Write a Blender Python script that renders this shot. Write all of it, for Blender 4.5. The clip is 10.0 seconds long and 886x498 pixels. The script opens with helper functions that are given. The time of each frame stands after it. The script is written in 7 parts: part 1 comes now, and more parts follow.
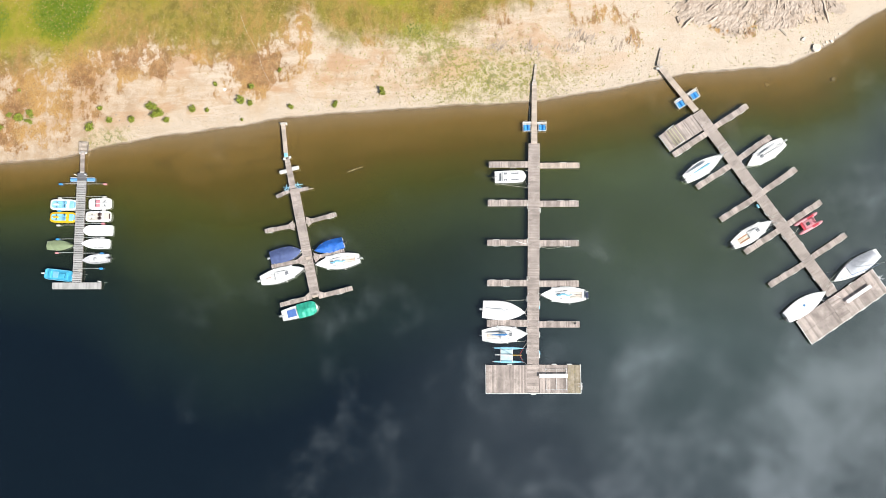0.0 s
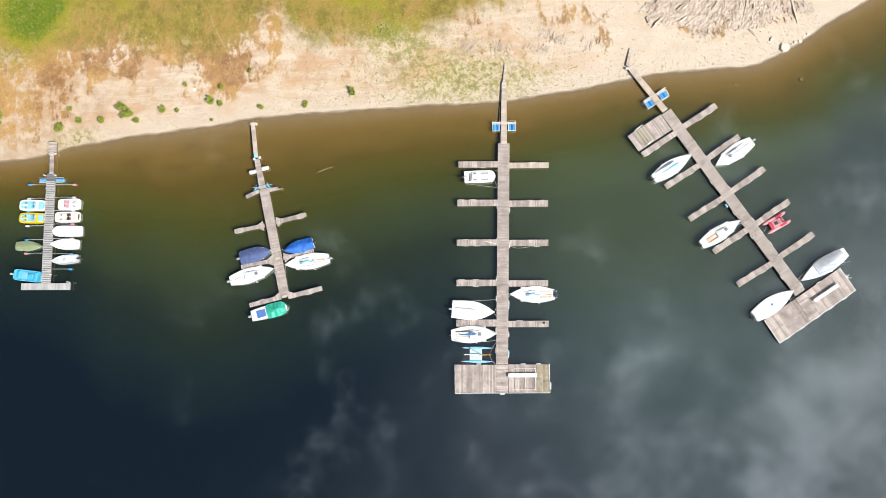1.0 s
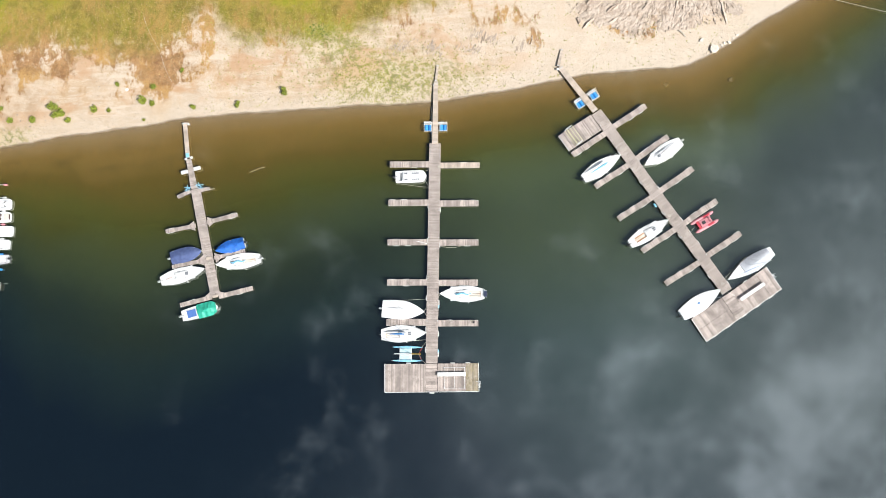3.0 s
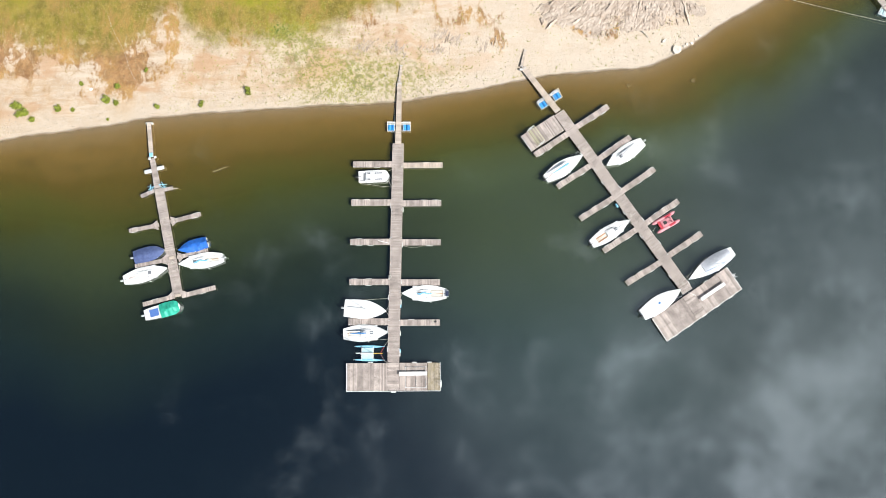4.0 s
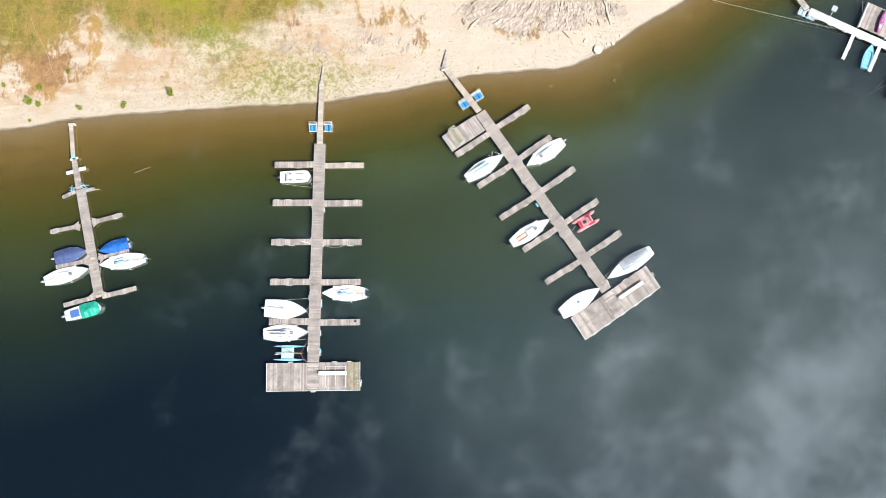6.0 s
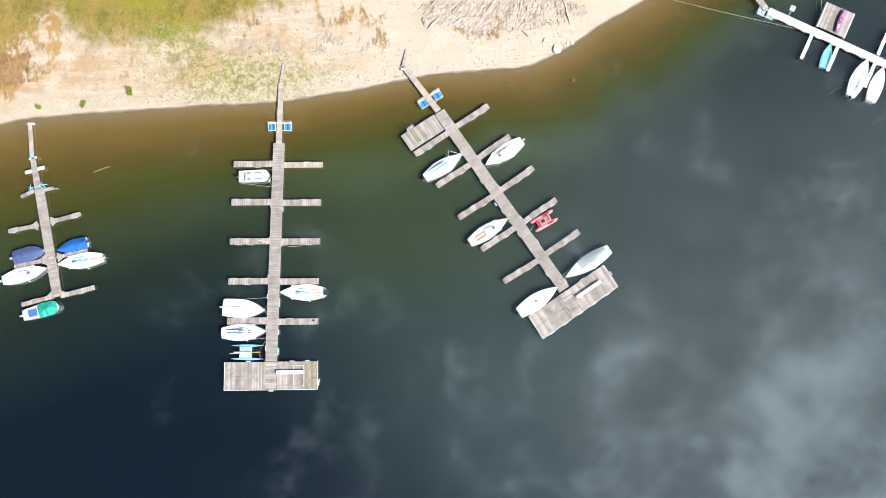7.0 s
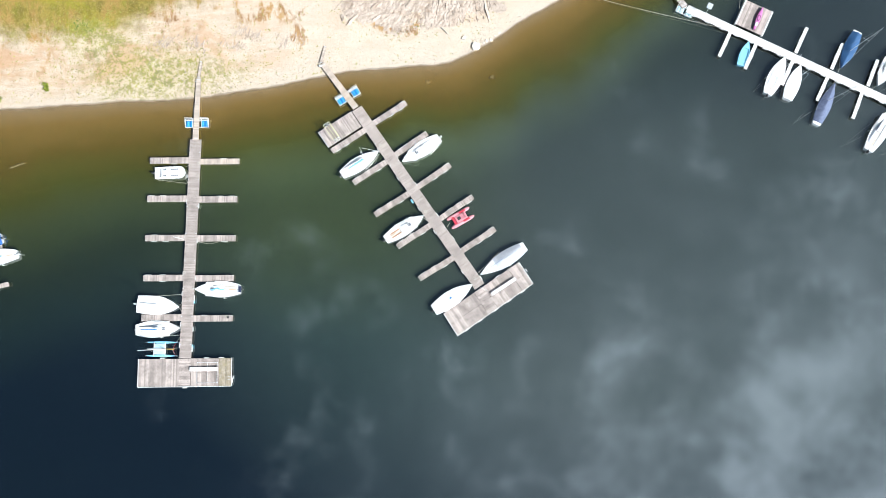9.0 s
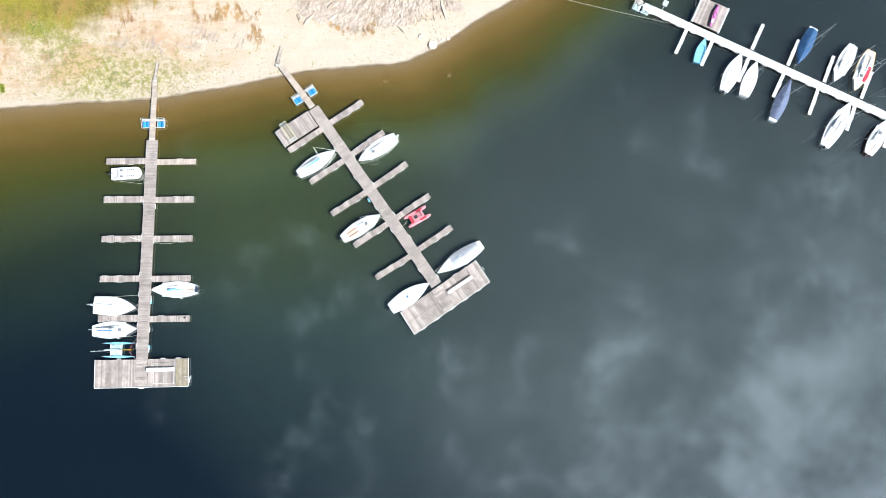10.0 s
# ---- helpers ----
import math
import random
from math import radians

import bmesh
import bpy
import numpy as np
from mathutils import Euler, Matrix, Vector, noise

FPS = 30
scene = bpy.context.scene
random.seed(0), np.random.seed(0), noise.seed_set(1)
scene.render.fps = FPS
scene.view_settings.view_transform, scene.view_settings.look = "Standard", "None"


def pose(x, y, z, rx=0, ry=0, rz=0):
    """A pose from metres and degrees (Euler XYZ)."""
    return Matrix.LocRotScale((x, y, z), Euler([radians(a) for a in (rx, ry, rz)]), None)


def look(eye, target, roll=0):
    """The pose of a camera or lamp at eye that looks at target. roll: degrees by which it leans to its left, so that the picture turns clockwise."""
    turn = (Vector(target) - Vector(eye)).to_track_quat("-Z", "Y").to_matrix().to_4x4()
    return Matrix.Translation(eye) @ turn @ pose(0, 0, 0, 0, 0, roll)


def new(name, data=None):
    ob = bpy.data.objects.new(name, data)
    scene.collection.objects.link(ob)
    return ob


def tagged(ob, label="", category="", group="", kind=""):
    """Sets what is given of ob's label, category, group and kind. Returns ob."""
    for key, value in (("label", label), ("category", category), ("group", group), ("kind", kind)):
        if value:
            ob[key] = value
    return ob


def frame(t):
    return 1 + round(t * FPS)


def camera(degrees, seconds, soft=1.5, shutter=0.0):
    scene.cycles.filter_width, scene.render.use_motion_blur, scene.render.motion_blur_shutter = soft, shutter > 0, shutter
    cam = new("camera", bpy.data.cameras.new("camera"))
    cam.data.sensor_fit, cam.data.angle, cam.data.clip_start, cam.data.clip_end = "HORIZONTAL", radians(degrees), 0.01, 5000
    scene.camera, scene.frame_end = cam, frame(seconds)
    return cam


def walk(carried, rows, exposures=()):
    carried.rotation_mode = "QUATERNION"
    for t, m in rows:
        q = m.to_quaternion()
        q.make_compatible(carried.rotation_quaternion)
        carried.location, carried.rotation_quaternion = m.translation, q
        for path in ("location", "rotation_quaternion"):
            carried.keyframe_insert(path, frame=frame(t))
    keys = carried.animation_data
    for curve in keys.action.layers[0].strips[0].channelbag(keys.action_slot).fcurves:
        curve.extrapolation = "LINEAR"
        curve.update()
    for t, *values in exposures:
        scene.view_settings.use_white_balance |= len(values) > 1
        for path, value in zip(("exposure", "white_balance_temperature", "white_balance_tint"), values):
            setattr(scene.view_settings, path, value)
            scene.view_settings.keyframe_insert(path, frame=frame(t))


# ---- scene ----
cam = camera(61.7, 10.0, soft=0.7)
PATH = [
    (0, (4.011, -2.339, 104.036), (3.953, -2.107, 102.05), -14.4),
    (0.5, (5.847, -2.401, 103.996), (5.794, -2.168, 102.011), -13.4),
    (1, (7.721, -2.437, 103.99), (7.674, -2.204, 102.004), -11.9),
    (1.5, (9.691, -2.442, 104.028), (9.651, -2.209, 102.042), -10.2),
    (2, (11.746, -2.439, 104.086), (11.711, -2.207, 102.1), -9.1),
    (2.5, (13.957, -2.443, 104.151), (13.928, -2.212, 102.165), -7.8),
    (4, (21.239, -2.538, 104.561), (21.222, -2.309, 102.574), -4.8),
    (4.5, (23.772, -2.558, 104.648), (23.759, -2.328, 102.662), -3.9),
    (5, (26.384, -2.588, 104.722), (26.374, -2.359, 102.735), -3.1),
    (5.5, (29.075, -2.634, 104.809), (29.068, -2.406, 102.822), -2.5),
    (7, (37.388, -2.751, 105.042), (37.39, -2.526, 103.055), -0.3),
    (7.5, (40.221, -2.782, 105.045), (40.226, -2.56, 103.057), 0.4),
    (8, (43.04, -2.837, 105.047), (43.048, -2.615, 103.06), 1.2),
    (8.5, (45.9, -2.895, 105.059), (45.911, -2.675, 103.071), 1.9),
    (9, (48.81, -2.963, 105.056), (48.822, -2.745, 103.068), 2.4),
    (9.5, (51.731, -3.095, 105.072), (51.745, -2.878, 103.084), 2.7),
    (10, (54.668, -3.263, 105.105), (54.685, -3.045, 103.117), 3.3),
]
walk(cam, [(t, look(eye, target, roll)) for t, eye, target, roll in PATH],
     exposures=((0.0, 0.37, 6500, 10), (5.0, 0.41, 6280, 8.5), (10.0, 0.57, 5930, 7)))

# ---- world, sun, exposure ----
SUN_WAY = Vector((0.84, -0.54, 0.0)).normalized()      # from which side the sun shines
SUN_UP = radians(50)

world = bpy.data.worlds.new("sky")
scene.world = world
world.use_nodes = True


class Nodes:
    """Short hand for building a node tree."""

    def __init__(self, tree):
        self.tree = tree
        tree.nodes.clear()

    def add(self, kind, **values):
        n = self.tree.nodes.new(kind)
        for key, v in values.items():
            if key == "op":
                n.operation = v
            elif key == "data":
                n.data_type = v
            elif key == "blend":
                n.blend_type = v
        return n

    def put(self, n, slot, v):
        if isinstance(v, bpy.types.NodeSocket):
            self.tree.links.new(v, n.inputs[slot])
        elif v is not None:
            n.inputs[slot].default_value = v

    def math(self, op, a, b=None, c=None, clamp=False):
        n = self.add("ShaderNodeMath", op=op)
        n.use_clamp = clamp
        for i, v in enumerate((a, b, c)):
            self.put(n, i, v)
        return n.outputs[0]

    def noise(self, where, scale, detail=4.0, rough=0.55, distort=0.0):
        n = self.add("ShaderNodeTexNoise")
        self.put(n, "Vector", where)
        for key, v in (("Scale", scale), ("Detail", detail), ("Roughness", rough), ("Distortion", distort)):
            self.put(n, key, v)
        return n.outputs[0]

    def ramp(self, fac, *stops):
        n = self.add("ShaderNodeValToRGB")
        self.put(n, 0, fac)
        el = n.color_ramp.elements
        while len(el) < len(stops):
            el.new(0.5)
        for e, (at, c) in zip(el, stops):
            e.position = at
            e.color = (c, c, c, 1) if isinstance(c, (int, float)) else (*c, 1)
        return n.outputs[0]

    def mix(self, fac, a, b, blend="MIX"):
        n = self.add("ShaderNodeMix", data="RGBA", blend=blend)
        n.clamp_factor = True
        for slot, v in ((0, fac), (6, a), (7, b)):
            if isinstance(v, tuple) and len(v) == 3:
                v = (*v, 1)
            self.put(n, slot, v)
        return n.outputs[2]

    def span(self, v, a, b, smooth=True):
        n = self.add("ShaderNodeMapRange")
        n.interpolation_type = "SMOOTHSTEP" if smooth else "LINEAR"
        for slot, x in enumerate((v, a, b, 0.0, 1.0)):
            self.put(n, slot, x)
        return n.outputs[0]

    def scaled(self, where, x, y, z):
        n = self.add("ShaderNodeVectorMath", op="MULTIPLY")
        self.put(n, 0, where)
        self.put(n, 1, (x, y, z))
        return n.outputs[0]


w = Nodes(world.node_tree)
sky = w.add("ShaderNodeTexSky")
sky.sky_type, sky.sun_disc = "NISHITA", False
sky.sun_elevation, sky.sun_rotation = SUN_UP, math.atan2(SUN_WAY.x, SUN_WAY.y)
way = w.add("ShaderNodeTexCoord").outputs["Generated"]
sep = w.add("ShaderNodeSeparateXYZ")
w.put(sep, 0, way)
high = w.math("MAXIMUM", sep.outputs[2], 0.12)
flat = w.add("ShaderNodeCombineXYZ")
px, py = w.math("DIVIDE", sep.outputs[0], high), w.math("DIVIDE", sep.outputs[1], high)
w.put(flat, 0, px)
w.put(flat, 1, py)
# broken cloud, thicker to the south-east
billow = w.noise(flat.outputs[0], 6.2, 7.0, 0.60, 0.12)
broad = w.noise(flat.outputs[0], 1.7, 2.0, 0.5)
fleece = w.noise(flat.outputs[0], 13.0, 6.0, 0.62, 0.15)


def bank(x, y, r):
    """A heap of cloud round one bearing of the sky."""
    dx, dy = w.math("DIVIDE", w.math("SUBTRACT", px, x), r), w.math("DIVIDE", w.math("SUBTRACT", py, y), r)
    return w.math("EXPONENT", w.math("MULTIPLY", w.math("ADD", w.math("MULTIPLY", dx, dx), w.math("MULTIPLY", dy, dy)), -1.0))


drift = w.math("ADD", w.math("MULTIPLY", px, 0.43), w.math("MULTIPLY", py, -0.36))
spread = w.math("MULTIPLY_ADD", bank(0.56, 0.42, 0.24), -0.10, w.math("MULTIPLY_ADD", bank(0.14, 0.10, 0.28), 0.06, drift))
veil = w.math("MULTIPLY", w.span(w.math("ADD", spread, w.math("MULTIPLY", broad, 0.2)), 0.0, 0.47), w.math("MULTIPLY_ADD", w.span(billow, 0.28, 0.70), 0.40, 0.40))


wisps = w.math("MULTIPLY", bank(-0.27, 0.10, 0.19), 0.072)
heaps = w.math("ADD", w.math("MULTIPLY_ADD", bank(-0.17, -0.12, 0.08), 0.115, wisps), w.math("MULTIPLY", bank(0.52, -0.24, 0.17), 0.12))
puff = w.span(w.math("ADD", w.math("ADD", w.math("MULTIPLY_ADD", fleece, 0.5, w.math("MULTIPLY", billow, 0.5)), heaps), w.math("MULTIPLY", drift, 0.30)), 0.53, 0.82)
thick = w.math("ADD", veil, w.math("MULTIPLY", w.math("MULTIPLY", puff, 0.68), w.math("SUBTRACT", 1.1, veil)))
cloud = w.mix(thick, (0.47, 0.60, 0.68), (1.42, 1.60, 1.78))
clear = w.mix(w.span(sep.outputs[2], 0.80, 0.35), (0.021, 0.027, 0.033), (0.085, 0.085, 0.080))     # the clear sky pales toward the horizon
tone = w.mix(thick, w.mix(1.0, sky.outputs[0], clear, "MULTIPLY"), cloud)
back = w.add("ShaderNodeBackground")
w.put(back, 0, tone)
back.inputs[1].default_value = 0.62
w.tree.links.new(back.outputs[0], w.add("ShaderNodeOutputWorld").inputs[0])

sun = new("sun", bpy.data.lights.new("sun", "SUN"))
sun.data.energy, sun.data.angle, sun.data.color = 4.55, radians(0.55), (1.0, 0.96, 0.9)
sun.matrix_world = look(SUN_WAY * math.cos(SUN_UP) * 200 + Vector((0, 0, 200 * math.sin(SUN_UP))), (0, 0, 0))


# ---- materials ----
def surface(name, a, b=None, rough=0.6, scale=3.0, fine=40.0, bump=0.15, metal=0.0, wear=None, pieces=0.0, objects=0.0, gloss=0.5):
    """Two tones mixed by a coarse and a fine noise, with relief; wear: colour and amount of stains;
    pieces, objects: how far the tone differs from island to island or from object to object."""
    m = bpy.data.materials.new(name)
    m.use_nodes = True
    n = Nodes(m.node_tree)
    at = n.add("ShaderNodeNewGeometry").outputs["Position"]
    coarse, grain = n.noise(at, scale, 3.0, 0.6), n.noise(at, fine, 3.0, 0.6)
    b = b or tuple(v * 0.82 for v in a)
    both = n.math("ADD", n.math("MULTIPLY", coarse, 0.65), n.math("MULTIPLY", grain, 0.35))
    col = n.mix(n.span(both, 0.36, 0.66), a, b)
    if pieces:
        r = n.add("ShaderNodeNewGeometry").outputs["Random Per Island"]
        k = n.math("MULTIPLY_ADD", r, 2 * pieces, 1 - pieces)
        col = n.mix(1.0, col, k, "MULTIPLY")
    if objects:
        r = n.add("ShaderNodeObjectInfo").outputs["Random"]
        col = n.mix(1.0, col, n.math("MULTIPLY_ADD", r, 2 * objects, 1 - objects), "MULTIPLY")
    if wear:
        stain = n.span(n.noise(at, scale * 0.45, 5.0, 0.62, 0.4), 0.52, 0.74)
        col = n.mix(n.math("MULTIPLY", stain, wear[1]), col, wear[0])
    bsdf = n.add("ShaderNodeBsdfPrincipled")
    n.put(bsdf, "Base Color", col)
    n.put(bsdf, "Roughness", n.math("MULTIPLY_ADD", coarse, 0.25, rough - 0.12, True))
    n.put(bsdf, "Metallic", metal)
    n.put(bsdf, "Specular IOR Level", gloss)
    if bump:
        bp = n.add("ShaderNodeBump")
        n.put(bp, "Strength", bump)
        n.put(bp, "Distance", 0.02)
        n.put(bp, "Height", both)
        n.put(bsdf, "Normal", bp.outputs[0])
    n.tree.links.new(bsdf.outputs[0], n.add("ShaderNodeOutputMaterial").inputs[0])
    return m


def attribute(n, name):
    a = n.add("ShaderNodeAttribute")
    a.attribute_name = name
    return a.outputs["Fac"]


def ground_material():
    m = bpy.data.materials.new("lake_shore")
    m.use_nodes = True
    n = Nodes(m.node_tree)
    at = n.add("ShaderNodeNewGeometry").outputs["Position"]
    d, turf, dry, weed, lushness = (attribute(n, a) for a in ("inland", "turf", "dry", "weed", "lush"))
    n1, n2, n3, n4 = n.noise(at, 0.15, 6, 0.65, 0.4), n.noise(at, 0.6, 6, 0.7, 0.3), n.noise(at, 2.6, 5, 0.75), n.noise(at, 7.0, 4, 0.75)
    n5 = n.noise(n.scaled(at, 1.0, 0.55, 1.0), 0.33, 5, 0.62, 0.2)
    n6 = n.noise(n.scaled(at, 1.0, 0.42, 1.0), 1.15, 6, 0.72, 0.35)          # streaks worn down the slope
    # pale gravelly sand
    col = n.mix(n.span(n2, 0.35, 0.66), (0.585, 0.465, 0.355), (0.48, 0.365, 0.265))
    col = n.mix(n.math("MULTIPLY", n.span(n5, 0.46, 0.62), 0.6), col, (0.515, 0.36, 0.225))
    col = n.mix(n.math("MULTIPLY", n.span(n4, 0.50, 0.62), 0.60), col, (0.63, 0.555, 0.45))
    col = n.mix(n.math("MULTIPLY", n.span(n4, 0.46, 0.34), 0.55), col, (0.30, 0.235, 0.155))
    rut = n.noise(n.scaled(at, 0.22, 1.3, 1.0), 0.9, 5, 0.6, 0.3)
    col = n.mix(n.math("MULTIPLY", n.span(rut, 0.50, 0.66), 0.65), col, (0.46, 0.325, 0.205))
    col = n.mix(n.math("MULTIPLY", n.span(rut, 0.46, 0.32), 0.65), col, (0.625, 0.52, 0.415))
    col = n.mix(n.math("MULTIPLY", n.span(n.math("ADD", d, n.math("MULTIPLY", n5, 6.0)), 7.5, 3.2), 0.55), col, n.mix(n.span(n4, 0.36, 0.64), (0.47, 0.39, 0.305), (0.63, 0.54, 0.44)))
    tan = n.noise(n.scaled(at, 0.55, 1.0, 1.0), 0.22, 6, 0.66, 0.5)
    col = n.mix(n.math("MULTIPLY", n.math("MULTIPLY", n.span(tan, 0.48, 0.62), n.span(d, 1.5, 4.5)), 0.65), col, (0.47, 0.275, 0.145))
    sx = n.add("ShaderNodeSeparateXYZ")
    n.put(sx, 0, at)
    pale = n.span(n.math("MULTIPLY_ADD", n.math("SUBTRACT", n2, 0.5), 14.0, sx.outputs[0]), 8.0, 34.0)
    col = n.mix(n.math("MULTIPLY", pale, 0.62), col, n.mix(n.span(n4, 0.40, 0.60), (0.53, 0.445, 0.355), (0.65, 0.56, 0.465)))
    # tan loam farther west
    loam = n.span(n.math("MULTIPLY_ADD", n.math("SUBTRACT", n5, 0.5), 30.0, sx.outputs[0]), -38.0, -54.0)
    col = n.mix(n.math("MULTIPLY", loam, n.math("MULTIPLY_ADD", n.span(n2, 0.40, 0.62), 0.45, 0.32)), col, (0.40, 0.275, 0.17))
    # dry brown turf with bare patches, ragged down the slope
    rag = n.math("ADD", n.math("ADD", n.math("MULTIPLY", n5, 0.45), n.math("MULTIPLY", n2, 0.25)), n.math("MULTIPLY", n6, 0.30))
    edge = n.math("ADD", dry, n.math("MULTIPLY", n.math("SUBTRACT", rag, 0.5), 5.4))
    brown = n.mix(n.span(n2, 0.36, 0.62), (0.40, 0.215, 0.085), (0.215, 0.105, 0.042))
    brown = n.mix(n.math("MULTIPLY", n.span(n1, 0.42, 0.58), 0.85), brown, (0.47, 0.27, 0.085))
    brown = n.mix(n.math("MULTIPLY", n.span(n4, 0.48, 0.36), 0.65), brown, (0.125, 0.08, 0.035))
    brown = n.mix(n.math("MULTIPLY", n.span(n6, 0.54, 0.70), 0.55), brown, (0.50, 0.37, 0.22))
    brown = n.mix(n.math("MULTIPLY", n.span(n3, 0.54, 0.66), 0.4), brown, (0.42, 0.31, 0.16))
    col = n.mix(n.math("MULTIPLY", n.math("MULTIPLY", n.span(edge, 0.26, 0.58), n.span(dry, 0.02, 0.16)), 0.9), col, brown)
    # low weeds on the sand
    spots = n.math("ADD", n.math("MULTIPLY", n.noise(at, 1.5, 4, 0.72, 0.3), 0.7), n.math("MULTIPLY", n2, 0.3))
    sprout = n.math("MULTIPLY", n.span(spots, 0.49, 0.55), n.span(weed, 0.05, 0.75))
    col = n.mix(n.math("MULTIPLY", n.span(weed, 0.1, 0.9), 0.22), col, (0.50, 0.44, 0.22))
    col = n.mix(n.math("MULTIPLY", sprout, 0.75), col, n.mix(n.span(n5, 0.42, 0.58), (0.29, 0.26, 0.065), (0.17, 0.185, 0.05)))
    # meadow
    edge = n.math("ADD", turf, n.math("MULTIPLY", n.math("SUBTRACT", n.math("ADD", n.math("MULTIPLY", n1, 0.35), n.math("ADD", n.math("MULTIPLY", n2, 0.35), n.math("MULTIPLY", n6, 0.30))), 0.5), 12.0))
    olive = n.mix(n.span(n2, 0.38, 0.62), (0.30, 0.225, 0.048), (0.18, 0.138, 0.030))
    olive = n.mix(n.math("MULTIPLY", n.span(n5, 0.46, 0.62), 0.8), olive, (0.36, 0.215, 0.07))
    olive = n.mix(n.math("MULTIPLY", n.span(n6, 0.48, 0.64), 0.65), olive, (0.15, 0.150, 0.020))
    lush = n.mix(n.span(n3, 0.38, 0.64), (0.078, 0.138, 0.007), (0.165, 0.20, 0.015))
    patch = n.math("ADD", n.math("ADD", n.math("MULTIPLY", n.math("SUBTRACT", n1, 0.5), 16.0), n.math("MULTIPLY", n.math("SUBTRACT", n6, 0.5), 10.0)), lushness)
    grass = n.mix(n.span(patch, -3.5, 4.0), olive, (0.30, 0.265, 0.030))
    grass = n.mix(n.span(patch, 0.0, 8.0), grass, lush)
    grass = n.mix(n.math("MULTIPLY", n.span(n4, 0.48, 0.34), 0.6), grass, (0.07, 0.07, 0.013))
    grass = n.mix(n.math("MULTIPLY", n.span(n4, 0.56, 0.66), n.span(patch, 4.0, -3.0)), grass, (0.42, 0.33, 0.13))
    col = n.mix(n.span(edge, -2.4, 2.6), col, grass)
    # wet rim and lake bed
    wet = n.span(n.math("ADD", d, n.math("MULTIPLY", n.math("SUBTRACT", n3, 0.5), 0.5)), 0.30, -0.1)
    col = n.mix(wet, col, (0.31, 0.225, 0.135))
    bsdf = n.add("ShaderNodeBsdfPrincipled")
    n.put(bsdf, "Base Color", col)
    n.put(bsdf, "Roughness", 0.9)
    n.put(bsdf, "Specular IOR Level", 0.2)
    bp = n.add("ShaderNodeBump")
    n.put(bp, "Strength", 0.5)
    n.put(bp, "Distance", 0.12)
    n.put(bp, "Height", n.math("ADD", n3, n.math("MULTIPLY", n4, 0.5)))
    n.put(bsdf, "Normal", bp.outputs[0])
    n.tree.links.new(bsdf.outputs[0], n.add("ShaderNodeOutputMaterial").inputs[0])
    return m


def body_material(name, veil):
    """Turbid lake water below its clear skin: brown over the shallows, green, then nearly black.
    veil: how much of what lies under this layer it hides."""
    m = bpy.data.materials.new(name)
    m.use_nodes = True
    n = Nodes(m.node_tree)
    at = n.add("ShaderNodeNewGeometry").outputs["Position"]
    deep = attribute(n, "deep")
    east = n.add("ShaderNodeSeparateXYZ")
    n.put(east, 0, at)
    swirl = n.noise(n.scaled(at, 1.0, 1.6, 1.0), 0.06, 4, 0.55, 0.5)
    silt = n.noise(n.scaled(at, 1.0, 2.2, 1.0), 0.32, 4, 0.6, 0.6)
    mud = n.noise(at, 1.3, 5, 0.65)
    near = n.span(deep, 0.0, 6.0)
    e = n.math("ADD", deep, n.math("MULTIPLY", n.math("MULTIPLY", n.math("SUBTRACT", swirl, 0.5), 7.5), near))
    e = n.math("ADD", e, n.math("MULTIPLY", n.math("MULTIPLY", n.math("SUBTRACT", silt, 0.5), 2.4), near))
    col = n.ramp(n.math("DIVIDE", e, 40.0, clamp=True),
                 (0.0, (0.56, 0.41, 0.23)), (0.02, (0.52, 0.355, 0.145)), (0.06, (0.43, 0.275, 0.068)), (0.15, (0.275, 0.195, 0.030)),
                 (0.28, (0.220, 0.232, 0.034)), (0.45, (0.260, 0.350, 0.145)), (0.70, (0.150, 0.270, 0.225)), (0.98, (0.066, 0.130, 0.182)))
    col = n.mix(n.math("MULTIPLY", n.span(mud, 0.48, 0.70), 0.30), col, n.mix(1.0, col, (0.6, 0.6, 0.55), "MULTIPLY"))
    # paler open water; the greyer eastern tone paints in the cloud's reflection
    col = n.mix(n.math("MULTIPLY", n.math("MULTIPLY", n.span(e, 9.0, 24.0), attribute(n, "pale_water")), 0.92), col, n.mix(n.span(east.outputs[0], 34.0, 68.0), n.mix(n.span(east.outputs[1], 14.0, -6.0), (0.580, 0.750, 0.330), (0.430, 0.660, 0.570)), (0.540, 0.670, 0.600)))
    reeds = n.math("MULTIPLY", n.span(silt, 0.52, 0.66), attribute(n, "reeds"))
    col = n.mix(n.math("MULTIPLY", reeds, 0.24), col, (0.085, 0.060, 0.020))
    body = n.add("ShaderNodeBsdfDiffuse")
    n.put(body, "Color", col)
    last = body.outputs[0]
    if veil < 1:
        mixer = n.add("ShaderNodeMixShader")
        n.put(mixer, 0, veil)
        n.tree.links.new(n.add("ShaderNodeBsdfTransparent").outputs[0], mixer.inputs[1])
        n.tree.links.new(last, mixer.inputs[2])
        last = mixer.outputs[0]
    n.tree.links.new(last, n.add("ShaderNodeOutputMaterial").inputs[0])
    return m


